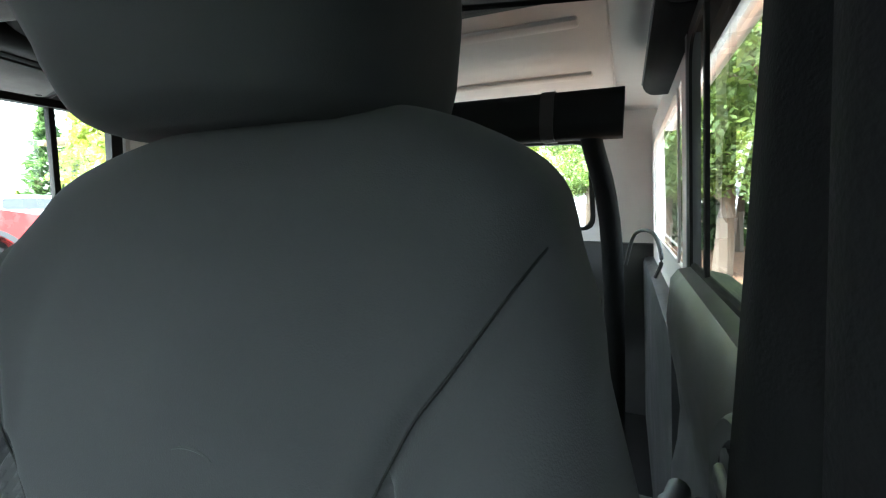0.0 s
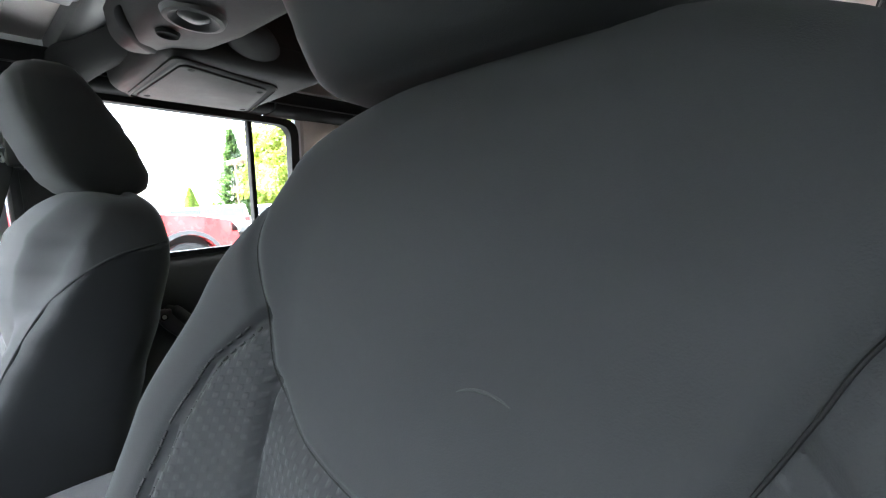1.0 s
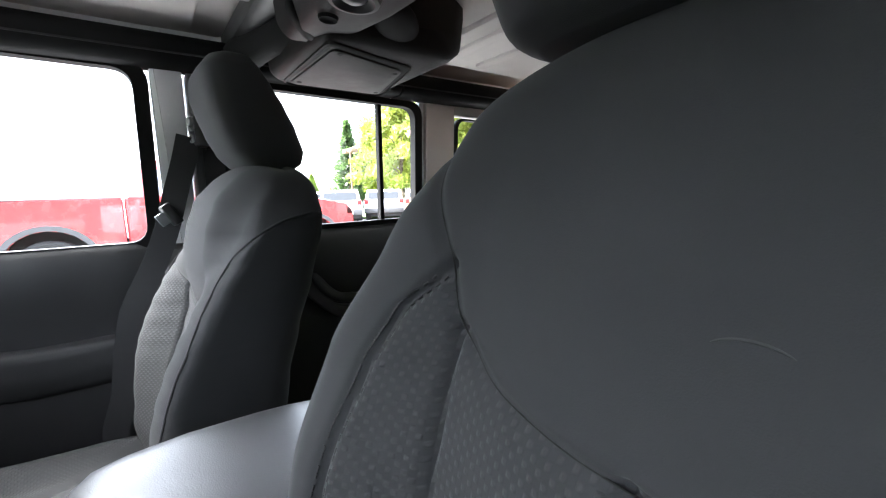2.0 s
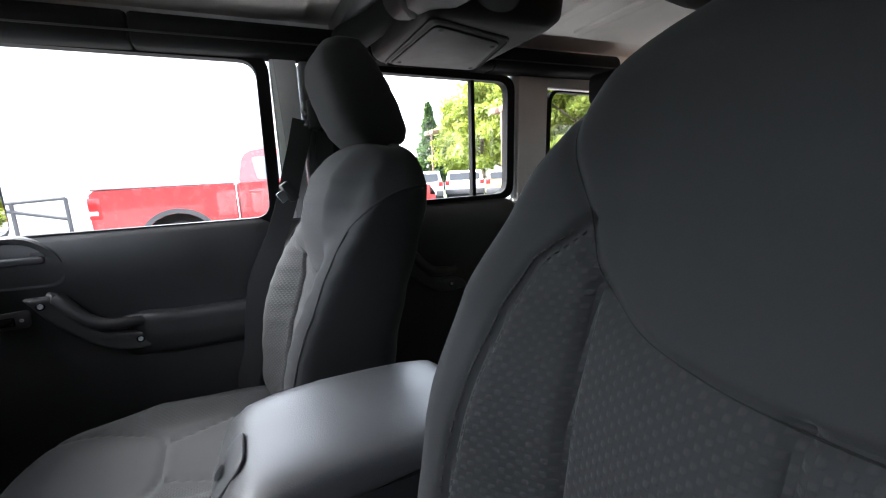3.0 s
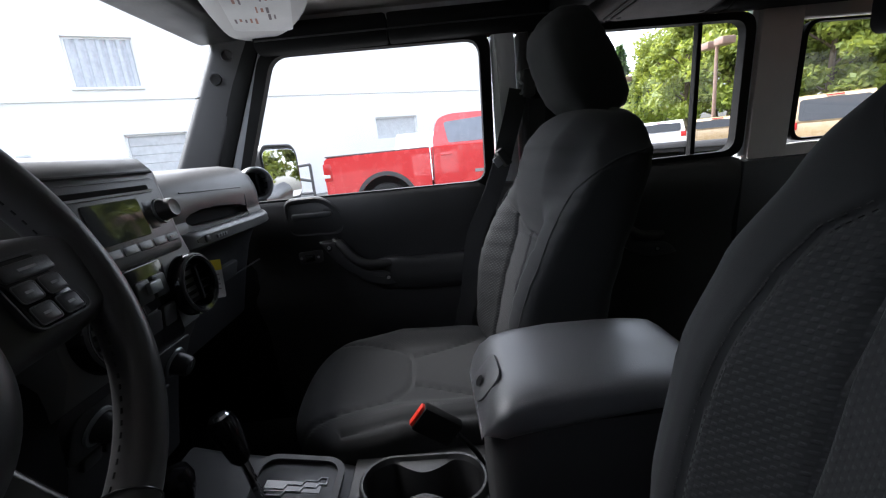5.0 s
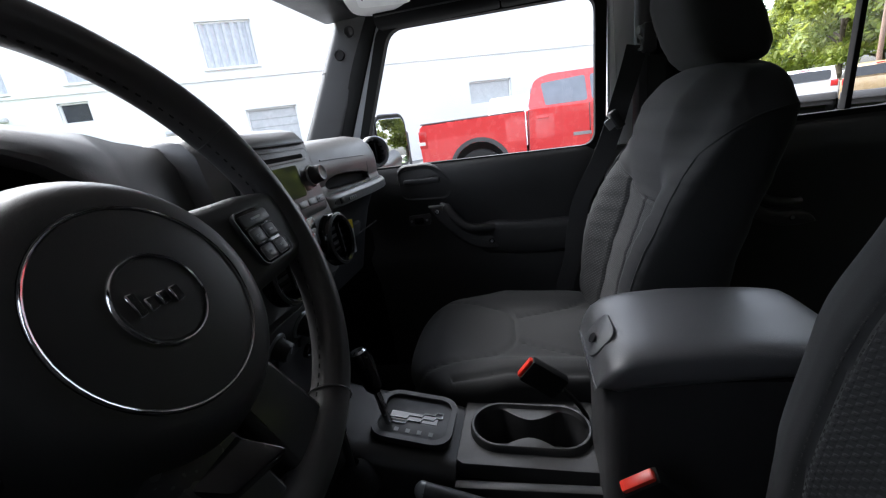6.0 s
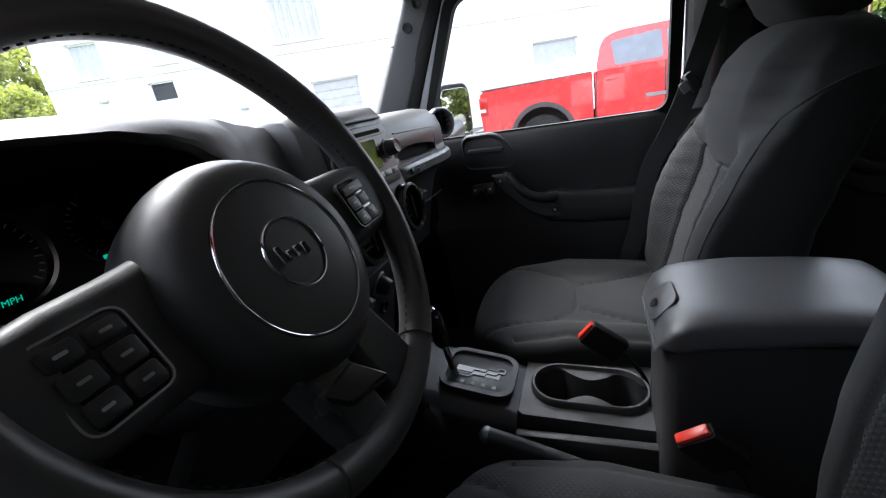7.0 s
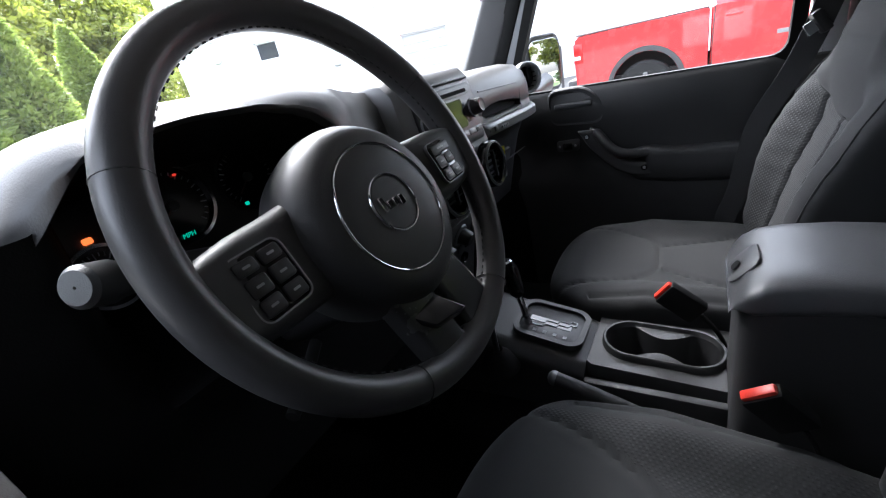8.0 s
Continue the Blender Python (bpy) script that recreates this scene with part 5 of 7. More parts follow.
em = part("emblem_disc", lathe([(0.0, 0.0362), (0.024, 0.0360), (0.0255, 0.0345)], 40, None, we), PAD, pad, "dark round emblem")
part("emblem_ring", lathe([(0.0254, 0.0350), (0.0257, 0.0368), (0.0264, 0.0374), (0.0272, 0.0366), (0.0278, 0.0345)], 44, None, we), CHROME, em, "chrome emblem ring")
# the maker's mark as plain raised bars
for n, (ex, ew, eh) in enumerate(((-0.0150, 0.0055, 0.014), (-0.0075, 0.006, 0.008), (0.0005, 0.006, 0.008), (0.0085, 0.006, 0.010))):
    part("emblem_bar", rbox((ex - ew / 2, -0.004 if n != 3 else -0.0065, 0.036), (ex + ew / 2, eh - 0.004 if n != 3 else eh - 0.0065, 0.0380), 0.0008, 1, None, we), CHROME, em, "silver raised bar")
def button(x, y, w, h, parent, raised=0.0028):
    bt = part("button", plate(rrect(w, h, 0.0024), raised, wm @ Matrix.Translation((x, y, 0.0148)), 0.0012), BLACK, parent)
    part("button_mark", plate(rrect(w * 0.36, 0.0018, 0.0007), 0.0004, wm @ Matrix.Translation((x, y, 0.0147 + raised)), 0), MARKING, bt)


POD_X = 0.126
for s in (1, -1):
    sp = part("spoke", loft([[wm @ Vector((s * x, 0.009 + dy * k, h + dz)) for dy, dz in rounded([(-0.038, -0.014), (-0.038, 0.006), (-0.030, 0.014), (0.030, 0.015), (0.037, 0.008), (0.038, -0.014)], 0.008, 3)] for x, k, h in ((0.070, 1.12, -0.010), (0.10, 1.04, -0.004), (0.130, 1.0, 0.0), (0.150, 0.92, 0.002), (0.168, 0.80, 0.003))]), PAD, wheel, "dark satin side spoke")
    pod = wm @ Matrix.Translation((s * POD_X, 0.007, 0.0115))
    bp = part("button_plate", plate(rrect(0.043, 0.047, 0.007), 0.0040, pod, 0.0015), GLOSS, sp, "gloss black button plate")
    part("button_ring", ring_plate(rrect(0.0450, 0.0490, 0.008), rrect(0.0426, 0.0466, 0.0068), 0.0046, pod), BRIGHT if s < 0 else GREYTRIM, bp)
    if s < 0:
        for bx in (-0.0098, 0.0098):
            for by, bh in ((0.0150, 0.0105), (0.0005, 0.0135), (-0.0145, 0.0125)):
                button(s * POD_X + bx, 0.007 + by, 0.0168, bh, bp)
    else:
        button(POD_X, 0.0215, 0.036, 0.0110, bp)
        for bx in (-0.0092, 0.0092):
            for by in (0.0005, -0.0150):
                button(POD_X + bx, 0.007 + by, 0.0150, 0.0120, bp, 0.0018)
                part("button_edge", ring_plate(rrect(0.0164, 0.0134, 0.003), rrect(0.0150, 0.0120, 0.0025), 0.0016, wm @ Matrix.Translation((POD_X + bx, 0.007 + by, 0.0148))), GREYTRIM, bp)
# lower spoke: two legs, one carrying a gloss insert
for name, quad, mat, lab in (("lower_spoke", [(-0.056, -0.055), (-0.004, -0.055), (0.001, -0.148), (-0.044, -0.156)], SPOKE, "gloss black lower spoke"), ("lower_spoke", [(0.0025, -0.055), (0.048, -0.058), (0.068, -0.142), (0.012, -0.154)], SPOKE, "gloss black lower spoke")):
    part(name, plate(rounded(quad, 0.008, 3), 0.022, wm @ Matrix.Translation((0, 0, -0.009)), 0.006, None, 3), mat, wheel, lab)
mi = wm @ Matrix.Translation((-0.022, -0.098, 0.0135)) @ Matrix.Rotation(radians(-38), 4, "X")
part("lower_insert", plate(rounded([(-0.025, 0.016), (0.014, 0.018), (0.022, -0.022), (-0.015, -0.012)], 0.004, 2), 0.006, mi, 0.002), GLOSS, wheel, "gloss black spoke insert")
part("column_shroud", loft([[wm @ Vector((x * k, y * k - 0.01, h)) for x, y in rrect(0.13, 0.12, 0.04, 5)] for h, k in ((-0.055, 0.9), (-0.075, 1.0), (-0.16, 1.05), (-0.24, 1.0))]), BLACK, wheel, "black column shroud")
st = part("turn_signal_stalk", tube([wm @ Vector(p) for p in ((-0.04, 0.030, -0.088), (-0.10, 0.050, -0.084), (-0.150, 0.061, -0.074), (-0.176, 0.065, -0.060))], [0.009, 0.009, 0.0115, 0.0155], 16), BLACK, wheel, "black stalk with round end")
part("stalk_end", lathe([(0, 0.0235), (0.0012, 0.0245), (0.011, 0.0245), (0.0140, 0.021), (0.0148, 0.0)], 26, None, wm @ aim((-0.176, 0.065, -0.060), (-0.80, 0.12, 0.58), (0, 1, 0))), GREYTRIM, st)
part("wiper_stalk", tube([wm @ Vector(p) for p in ((0.05, 0.03, -0.085), (0.10, 0.035, -0.082), (0.155, 0.045, -0.072))], [0.008, 0.009, 0.012], 14), BLACK, wheel, "black wiper stalk")
part("tilt_lever", tube([wm @ Vector(p) for p in ((-0.06, -0.07, -0.11), (-0.10, -0.09, -0.10), (-0.13, -0.10, -0.09))], 0.007, 10), RUBBER, wheel)

# ---- centre console ----
con = thing("centre_console", "black centre console with shifter, cup holders and armrest bin", "console")
CX = 0.075
SECT = ((-0.05, 0.700, 0.090), (-0.02, 0.735, 0.094), (0.00, 0.750, 0.096), (0.26, 0.762, 0.096), (0.30, 0.775, 0.098), (0.42, 0.800, 0.100), (0.50, 0.815, 0.105), (0.56, 0.83, 0.11))


def deck_ring(y, zt, w):
    return [(CX - 0.01 + x, y, z) for x, z in rounded([(-w - 0.02, 0.55), (-w, zt - 0.02), (-w + 0.02, zt), (w - 0.02, zt), (w, zt - 0.02), (w + 0.01, 0.55)], 0.012, 3)]


part("deck", loft([deck_ring(*q) for q in SECT[3:]]), CONSOLE, con, "black console deck")
part("deck_rear", loft([deck_ring(*q) for q in SECT[:3]]), CONSOLE, con)
# the middle: two flanks and a top pierced by the cup wells
for s in (-1, 1):
    part("deck_flank", rbox((CX - 0.01 + s * 0.096 - 0.012, 0.0, 0.55), (CX - 0.01 + s * 0.096 + 0.006, 0.26, 0.745), 0.004), CONSOLE, con)
mcup = Matrix.Translation((CX + 0.006, 0.130, 0.7590)) @ Matrix.Rotation(radians(2.6), 4, "X")
cup, edge, stad = [], [], []
for j in range(72):
    a = 2 * math.pi * (j + 0.5) / 72
    yy = 0.103 * math.sin(a)
    cy = abs(yy)
    wx = math.sqrt(max(0.0, 0.051 ** 2 - max(0.0, cy - 0.052) ** 2)) if cy > 0.052 else 0.051 * (0.46 + 0.54 * (cy / 0.052) ** 1.6)
    cup.append((math.copysign(wx, math.cos(a)), yy))
    stad.append((math.copysign(max(wx, 0.051 if cy < 0.052 else 0.0), math.cos(a)), yy))
    t = max(abs(math.cos(a)) / 0.092, abs(math.sin(a)) / 0.131)
    edge.append((math.cos(a) / t, math.sin(a) / t))
rows = [[(x, y, -0.03) for x, y in edge], [(x, y, -0.004) for x, y in edge], [(x * 0.985, y * 0.985, 0.0) for x, y in edge], [(x * 1.22, y * 1.10, 0.001) for x, y in stad], [(x * 1.20, y * 1.09, 0.011) for x, y in stad], [(x * 1.15, y * 1.065, 0.0145) for x, y in stad], [(x * 1.07, y * 1.03, 0.0140) for x, y in stad], [(x * 1.02, y * 1.01, 0.006) for x, y in stad], [(x, y, 0.004) for x, y in cup]]
ch = part("cup_holder_rim", loft([[mcup @ Vector(p) for p in r] for r in rows], True, False), CONSOLE, con, "console top with raised cup holder rim")
rows = [[(x, y, 0.004) for x, y in cup], [(x * 0.97, y * 0.985, -0.004) for x, y in cup], [(x * 0.93, y * 0.96, -0.075) for x, y in cup]]
rows.append([(x * 0.02, y * 0.02, -0.077) for x, y in cup])
part("cup_well", loft([[mcup @ Vector(p) for p in r] for r in rows], True, False), BLACK, ch, "deep black cup well")
# shifter
mp_ = Matrix.Translation((CX - 0.008, 0.349, 0.789)) @ Matrix.Rotation(radians(11), 4, "X")
part("shifter_surround", ring_plate(rrect(0.135, 0.155, 0.035, 6), rrect(0.112, 0.132, 0.026, 6), 0.013, mp_), CONSOLE, con, "raised rubber shifter surround")
sp = part("shifter_plate", plate(rrect(0.114, 0.134, 0.026, 6), 0.006, mp_, 0.001), GREYTRIM, con, "graphite gear plate with chrome gate")
for o in (-0.007, 0.007):
    part("gate", tube([mp_ @ Vector((x + o, y, 0.0074)) for x, y in ((-0.014, 0.048), (-0.014, 0.016), (-0.004, 0.012), (-0.004, -0.012), (0.006, -0.016), (0.006, -0.036), (0.014, -0.040), (0.014, -0.052))], 0.0014, 6), SILVER, sp, "chrome shift gate")
for y, x in ((0.048, -0.014), (-0.052, 0.014)):
    part("gate_end", tube([mp_ @ Vector((x + o, y, 0.0078)) for o in (-0.007, 0.0, 0.007)], 0.0014, 6), SILVER, sp)
part("gate_slot", rbox((-0.012, -0.045, 0.005), (0.012, 0.05, 0.0068), 0.002, 1, None, mp_), GLOSS, sp)
for n in range(4):
    part("gear_mark", rbox((-0.042, -0.042 + n * 0.022, 0.006), (-0.032, -0.034 + n * 0.022, 0.0068), 0, 1, None, mp_), MARKING, sp)
shf = thing("gear_shifter", "black gear lever with chrome topped knob", "shifter")
part("lever", tube([(0.045, 0.392, 0.795), (0.038, 0.402, 0.87), (0.034, 0.409, 0.91)], [0.008, 0.007, 0.008], 10), CHROME, shf, "bright lever rod")
part("knob", lathe([(0.010, -0.055), (0.016, -0.045), (0.0185, -0.02), (0.021, 0.0), (0.021, 0.018), (0.017, 0.028), (0.008, 0.032), (0.0, 0.033)], 24, None, aim((0.033, 0.415, 0.935), (0, 0.25, 1), (0, 1, 0))), GLOSS, shf, "gloss black knob")
part("knob_cap", lathe([(0.0172, 0.026), (0.013, 0.0325), (0.006, 0.0345), (0.0, 0.035)], 24, None, aim((0.033, 0.415, 0.935), (0, 0.25, 1), (0, 1, 0))), CHROME, shf, "chrome knob cap")
trn = thing("transfer_lever", "black transfer case lever with rounded knob", "lever")
part("knob", lathe([(0.008, -0.06), (0.010, -0.03), (0.018, -0.01), (0.021, 0.008), (0.017, 0.022), (0.0, 0.027)], 22, None, aim((-0.055, 0.44, 0.925), (0, 0.1, 1), (0, 1, 0))), GLOSS, trn)
part("rod", tube([(-0.055, 0.43, 0.76), (-0.055, 0.435, 0.87)], 0.007, 8), BLACK, trn)
part("boot", lathe([(0.045, 0.0), (0.04, 0.01), (0.028, 0.03), (0.012, 0.045)], 20, None, Matrix.Translation((-0.055, 0.43, 0.755))), RUBBER, trn)
# hand brake
hb = thing("hand_brake", "black hand brake lever beside the console", "hand brake")
line = spline([(-0.075, -0.02, 0.66), (-0.078, 0.12, 0.715), (-0.078, 0.24, 0.755), (-0.077, 0.302, 0.772)], 5)
part("lever", tube(line, 0.0145, 12), GREYTRIM, hb)
part("tip", lathe([(0.0145, 0), (0.0150, 0.006), (0.012, 0.012), (0.006, 0.016), (0.0, 0.017)], 18, None, aim((-0.077, 0.300, 0.7715), (0, 0.97, 0.25))), SILVER, hb, "satin silver button")
# armrest bin
part("bin", loft([[(x * k, y0 + y, z) for x, y in rrect(0.185, 0.30, 0.03, 4)] for z, k, y0 in ((0.56, 0.95, -0.13), (0.80, 1.0, -0.13), (0.985, 1.0, -0.130))]), POD_DARK, con, "black armrest bin")
LID_TOP = [(-0.285, 1.000), (-0.278, 1.020), (-0.26, 1.030), (-0.20, 1.038), (-0.10, 1.041), (-0.04, 1.037), (-0.01, 1.029), (0.012, 1.012), (0.024, 0.994), (0.031, 0.974), (0.033, 0.962)]
rings = []
for y in (0.033, 0.032, 0.030, 0.027, 0.023, 0.018, 0.012, 0.004, -0.006, -0.02, -0.04, -0.07, -0.10, -0.14, -0.18, -0.22, -0.25, -0.265, -0.275, -0.282, -0.285):
    zt = curve_at(LID_TOP, y) - 0.004 * min(1.0, max(0.0, (0.01 - y) / 0.05))
    zb = 0.972 - 0.014 * min(1.0, (0.034 - y) / 0.03) + 0.12 * max(0.0, 0.0 - y)
    w = 0.102 - 0.020 * max(0.0, (y + 0.005) / 0.038) ** 3 - 0.012 * max(0.0, (-0.25 - y) / 0.035) ** 2
    zm, zh = (zt + zb) / 2, (zt - zb) / 2
    ring = []
    for j in range(56):
        a = 2 * math.pi * (j + 0.5) / 56
        ca, sa = math.cos(a), math.sin(a)
        up_ = 0.34 if sa > 0 else 0.62
        ring.append(((w - (0.010 if sa < 0 else 0.0) * abs(sa)) * math.copysign(abs(ca) ** up_, ca), y, zm + zh * math.copysign(abs(sa) ** up_, sa)))
    rings.append(ring)
lid = part("armrest_lid", loft(rings), LID, con, "padded dark grey armrest lid")
lt = part("latch", plate(rrect(0.070, 0.054, 0.016, 5), 0.003, aim((-0.008, 0.0140, 1.0072), (0, 0.76, 0.65)), 0.002), LID, lid, "grey lid latch")
part("latch_slot", lathe([(0.0, 0.0022), (0.006, 0.0026), (0.0075, 0.0030)], 20, None, aim((-0.008, 0.0225, 1.0020), (0, 0.76, 0.65)) @ Matrix.Diagonal((1.35, 1.0, 1, 1))), VANE, lt)

# ---- overhead ----
bar = thing("sound_bar", "grey moulded overhead sound bar with dome lamp", "sound bar")
part("middle", loft([[(x, -0.395 + (y + 0.395) * k, z + dz) for y, z in rounded([(-0.290, 1.70), (-0.300, 1.612), (-0.325, 1.592), (-0.440, 1.598), (-0.485, 1.640), (-0.500, 1.70)], 0.02, 3)] for x, k, dz in ((-0.34, 0.80, 0.012), (-0.24, 0.86, 0.004), (-0.15, 1.0, -0.002), (0, 1.04, -0.006), (0.15, 1.0, -0.002), (0.24, 0.86, 0.004), (0.34, 0.80, 0.012))]), POD, bar)
for s in (1, -1):
    part("speaker_pod", loft([[(s * x, -0.52 + (y + 0.52) * k, 1.590 + dz + (z - 1.590) * (1 if z > 1.6 else k)) for y, z in rounded([(-0.355, 1.70), (-0.368, 1.605), (-0.392, 1.590), (-0.660, 1.594), (-0.690, 1.61), (-0.705, 1.70)], 0.016, 3)] for x, k, dz in ((0.225, 0.70, 0.040), (0.248, 0.88, 0.014), (0.268, 0.97, 0.003), (0.30, 1.0, 0.0), (0.58, 1.0, 0.0), (0.612, 0.96, 0.008), (0.635, 0.86, 0.03))]), POD, bar, "grey speaker pod")
    # sunken seat of the speaker plate, its rim and the plate with its screws
    mpl = Matrix(((s, 0, 0, 0), (0, -1, 0, 0), (0, 0, -1, 1.5915), (0, 0, 0, 1)))
    seat = rounded([(0.276, 0.392), (0.340, 0.606), (0.600, 0.664), (0.592, 0.398)], 0.026, 4)
    pan = rounded([(0.300, 0.408), (0.362, 0.596), (0.590, 0.652), (0.584, 0.408)], 0.022, 4)
    mid = (0.45, 0.52)
    wide = [(mid[0] + (a - mid[0]) * 1.035, mid[1] + (c - mid[1]) * 1.035) for a, c in seat]
    part("seat_rim", loft([[(a, c, h) for a, c in o] for o, h in ((wide, -0.003), (wide, 0.002), (seat, 0.0045), (seat, -0.002))], True, False, None, mpl), POD, bar)
    part("plate_seat", plate(seat, 0.0012, mpl, 0), VANE, bar, "dark sunken plate seat")
    pl = part("speaker_plate", plate(pan, 0.0050, mpl, 0.003), POD, bar, "grey screwed speaker plate")
    for px, py in ((0.318, 0.428), (0.556, 0.424), (0.566, 0.632), (0.384, 0.588)):
        part("screw", lathe([(0.0, 0.0042), (0.004, 0.0060), (0.0058, 0.0058), (0.0062, 0.0045)], 12, None, mpl @ Matrix.Translation((px, py, 0))), VANE, pl)
    # dark oval hollows fore and aft of the neck between lamp and pod
    for cx, cy, cz, rx, ry in ((0.245, -0.512, 1.628, 0.115, 0.044), (0.285, -0.350, 1.622, 0.080, 0.020)):
        mo = aim((s * cx, cy, cz), (0, 0, -1), (s * 0.80, -0.55, 0))
        part("scoop", lathe([(math.sin(radians(a)), 0.023 * math.cos(radians(a))) for a in range(0, 181, 12)], 32, None, mo @ Matrix.Diagonal((ry, rx, 1, 1))), VANE, bar, "dark oval hollow")
md = aim((0.090, -0.354, 1.5895), (0, 0.10, -1), (0, 1, 0))
dm = part("dome_lamp", lathe([(0.014, -0.002), (0.022, 0.003), (0.030, 0.008), (0.036, 0.007), (0.039, 0.0)], 36, None, md), POD_DARK, bar, "black ringed dome lamp")
part("lens", lathe([(0.0, 0.008), (0.010, 0.007), (0.019, 0.002), (0.022, 0.0)], 28, None, md), GREYTRIM, dm, "satin reflector")
part("push_button", lathe([(0.0, 0.002), (0.010, 0.002), (0.014, 0.005), (0.016, 0.0)], 24, None, aim((0.174, -0.349, 1.5905), (0, 0.10, -1), (0, 1, 0))), VANE, bar, "round black button")
# latches and lamp strip at the roof joint
lat = thing("roof_latch", "black roof panel latch on the header", "latch")
part("body", rbox((0.24, -0.29, 1.665), (0.36, -0.20, 1.700), 0.012, 2), BLACK, lat)
part("lever", rbox((0.26, -0.275, 1.652), (0.34, -0.215, 1.667), 0.006, 2), BLACK, lat)
# sun visor, folded down, with its warning label
vis = thing("sun_visor", "pale sun visor folded down with printed label", "sun visor")
vm = Matrix(((1, 0, 0, 0.40), (0, -1, 0, 0.375), (0, 0, -1, 1.655), (0, 0, 0, 1)))
corner = spline([(x, y, 0) for x, y in ((0.43, 0.486), (0.58, 0.515), (0.632, 0.492), (0.641, 0.452), (0.604, 0.392), (0.534, 0.338), (0.431, 0.284), (0.30, 0.238))], 4)
board = [(p.x - 0.40, 0.375 - p.y) for p in corner] + [(-0.27, 0.165), (-0.30, 0.13), (-0.32, -0.01), (-0.29, -0.03)]
part("board", plate(board, 0.018, vm, 0.004), PALE, vis)
vm = vm @ Matrix.Rotation(radians(-16), 4, "Z")
lb = part("label", plate(rrect(0.26, 0.13, 0.02, cx=0.04, cy=0.0), 0.0006, vm @ Matrix.Translation((0, 0, 0.0178)), 0), LABEL_WHITE, vis, "white printed label")
rnd = random.Random(4)
for cx, cy, n in ((-0.050, 0.030, 4), (0.015, 0.018, 3), (0.060, 0.030, 2), (0.085, -0.010, 5), (-0.030, -0.030, 2)):
    for row in range(n):
        w = 0.016 + 0.022 * rnd.random()
        part("print_bar", plate(rrect(w, 0.003 + 0.003 * rnd.random(), 0.001, cx=cx + 0.010 * rnd.random(), cy=cy - row * 0.0105), 0.0005, vm @ Matrix.Translation((0, 0, 0.0184)), 0), INK if rnd.random() < 0.4 else INK_RED, lb)
part("pivot", tube([(0.60, 0.53, 1.672), (0.60, 0.50, 1.664), (0.20, 0.44, 1.664)], 0.006, 8), BLACK, vis)


# ---- outside ----
def ground_mat():
    m, nt, p = nodes("car park asphalt")
    v = coords(nt)
    a = add(nt, "ShaderNodeTexNoise", Scale=0.35, Detail=6.0)
    nt.links.new(v, a.inputs["Vector"])
    c = add(nt, "ShaderNodeTexNoise", Scale=60.0, Detail=3.0)
    nt.links.new(v, c.inputs["Vector"])
    mx = nt.nodes.new("ShaderNodeMix")
    mx.data_type = "RGBA"
    mx.inputs["Factor"].default_value = 0.4
    nt.links.new(ramp(nt, a.outputs[0], (0.09, 0.09, 0.088), (0.15, 0.148, 0.14)), mx.inputs["A"])
    nt.links.new(ramp(nt, c.outputs[0], (0.06, 0.06, 0.06), (0.20, 0.195, 0.185)), mx.inputs["B"])
    nt.links.new(mx.outputs["Result"], p.inputs["Base Color"])
    p.inputs["Roughness"].default_value = 0.9
    b = add(nt, "ShaderNodeBump", Strength=0.4, Distance=0.01)
    nt.links.new(c.outputs[0], b.inputs["Height"])
    nt.links.new(b.outputs[0], p.inputs["Normal"])
    return m


def leaf_mat(name, lo, hi):
    m, nt, p = nodes(name)
    g = nt.nodes.new("ShaderNodeNewGeometry")
    nt.links.new(ramp(nt, g.outputs["Random Per Island"], lo, hi, 0.0, 1.0), p.inputs["Base Color"])
    p.inputs["Roughness"].default_value = 0.6
    tl = nt.nodes.new("ShaderNodeBsdfTranslucent")
    tl.inputs["Color"].default_value = (hi[0] * 1.5, hi[1] * 1.5, hi[2], 1)
    mx = nt.nodes.new("ShaderNodeMixShader")
    mx.inputs[0].default_value = 0.35
    nt.links.new(p.outputs[0], mx.inputs[1])
    nt.links.new(tl.outputs[0], mx.inputs[2])
    nt.links.new(mx.outputs[0], nt.nodes["Material Output"].inputs[0])
    return m


ASPHALT = ground_mat()
STUCCO = plain("white painted wall", (0.78, 0.78, 0.77), 0.85, grain=0.5, grain_size=40, var=0.05, var_size=0.6)
CURTAIN = plain("pale grey curtain", (0.50, 0.52, 0.56), 0.9)
SHUTTER = plain("grey shutter", (0.52, 0.53, 0.54), 0.6)
DARKWIN = plain("dark window", (0.03, 0.035, 0.045), 0.1)
REDCAR = plain("red car paint", (0.62, 0.040, 0.042), 0.25, coat=1.0, var=0.03)
TAN = plain("tan car paint", (0.34, 0.25, 0.14), 0.3, coat=0.8, var=0.03)
SILVERCAR = plain("silver car paint", (0.5, 0.52, 0.55), 0.3, 0.3, coat=0.8, var=0.03)
FLARE = plain("black wheel flare", (0.06, 0.06, 0.063), 0.6, grain=0.3)
TYRE = plain("tyre rubber", (0.018, 0.018, 0.018), 0.8, grain=0.5, grain_size=80)
ALLOY = plain("wheel alloy", (0.35, 0.35, 0.36), 0.35, 0.8)
LAMP_RED = plain("red lamp lens", (0.45, 0.02, 0.02), 0.2)
LAMP_WHITE = plain("clear lamp lens", (0.7, 0.7, 0.68), 0.15)
BARK = plain("bark", (0.10, 0.075, 0.055), 0.9, grain=1.0, grain_size=20)
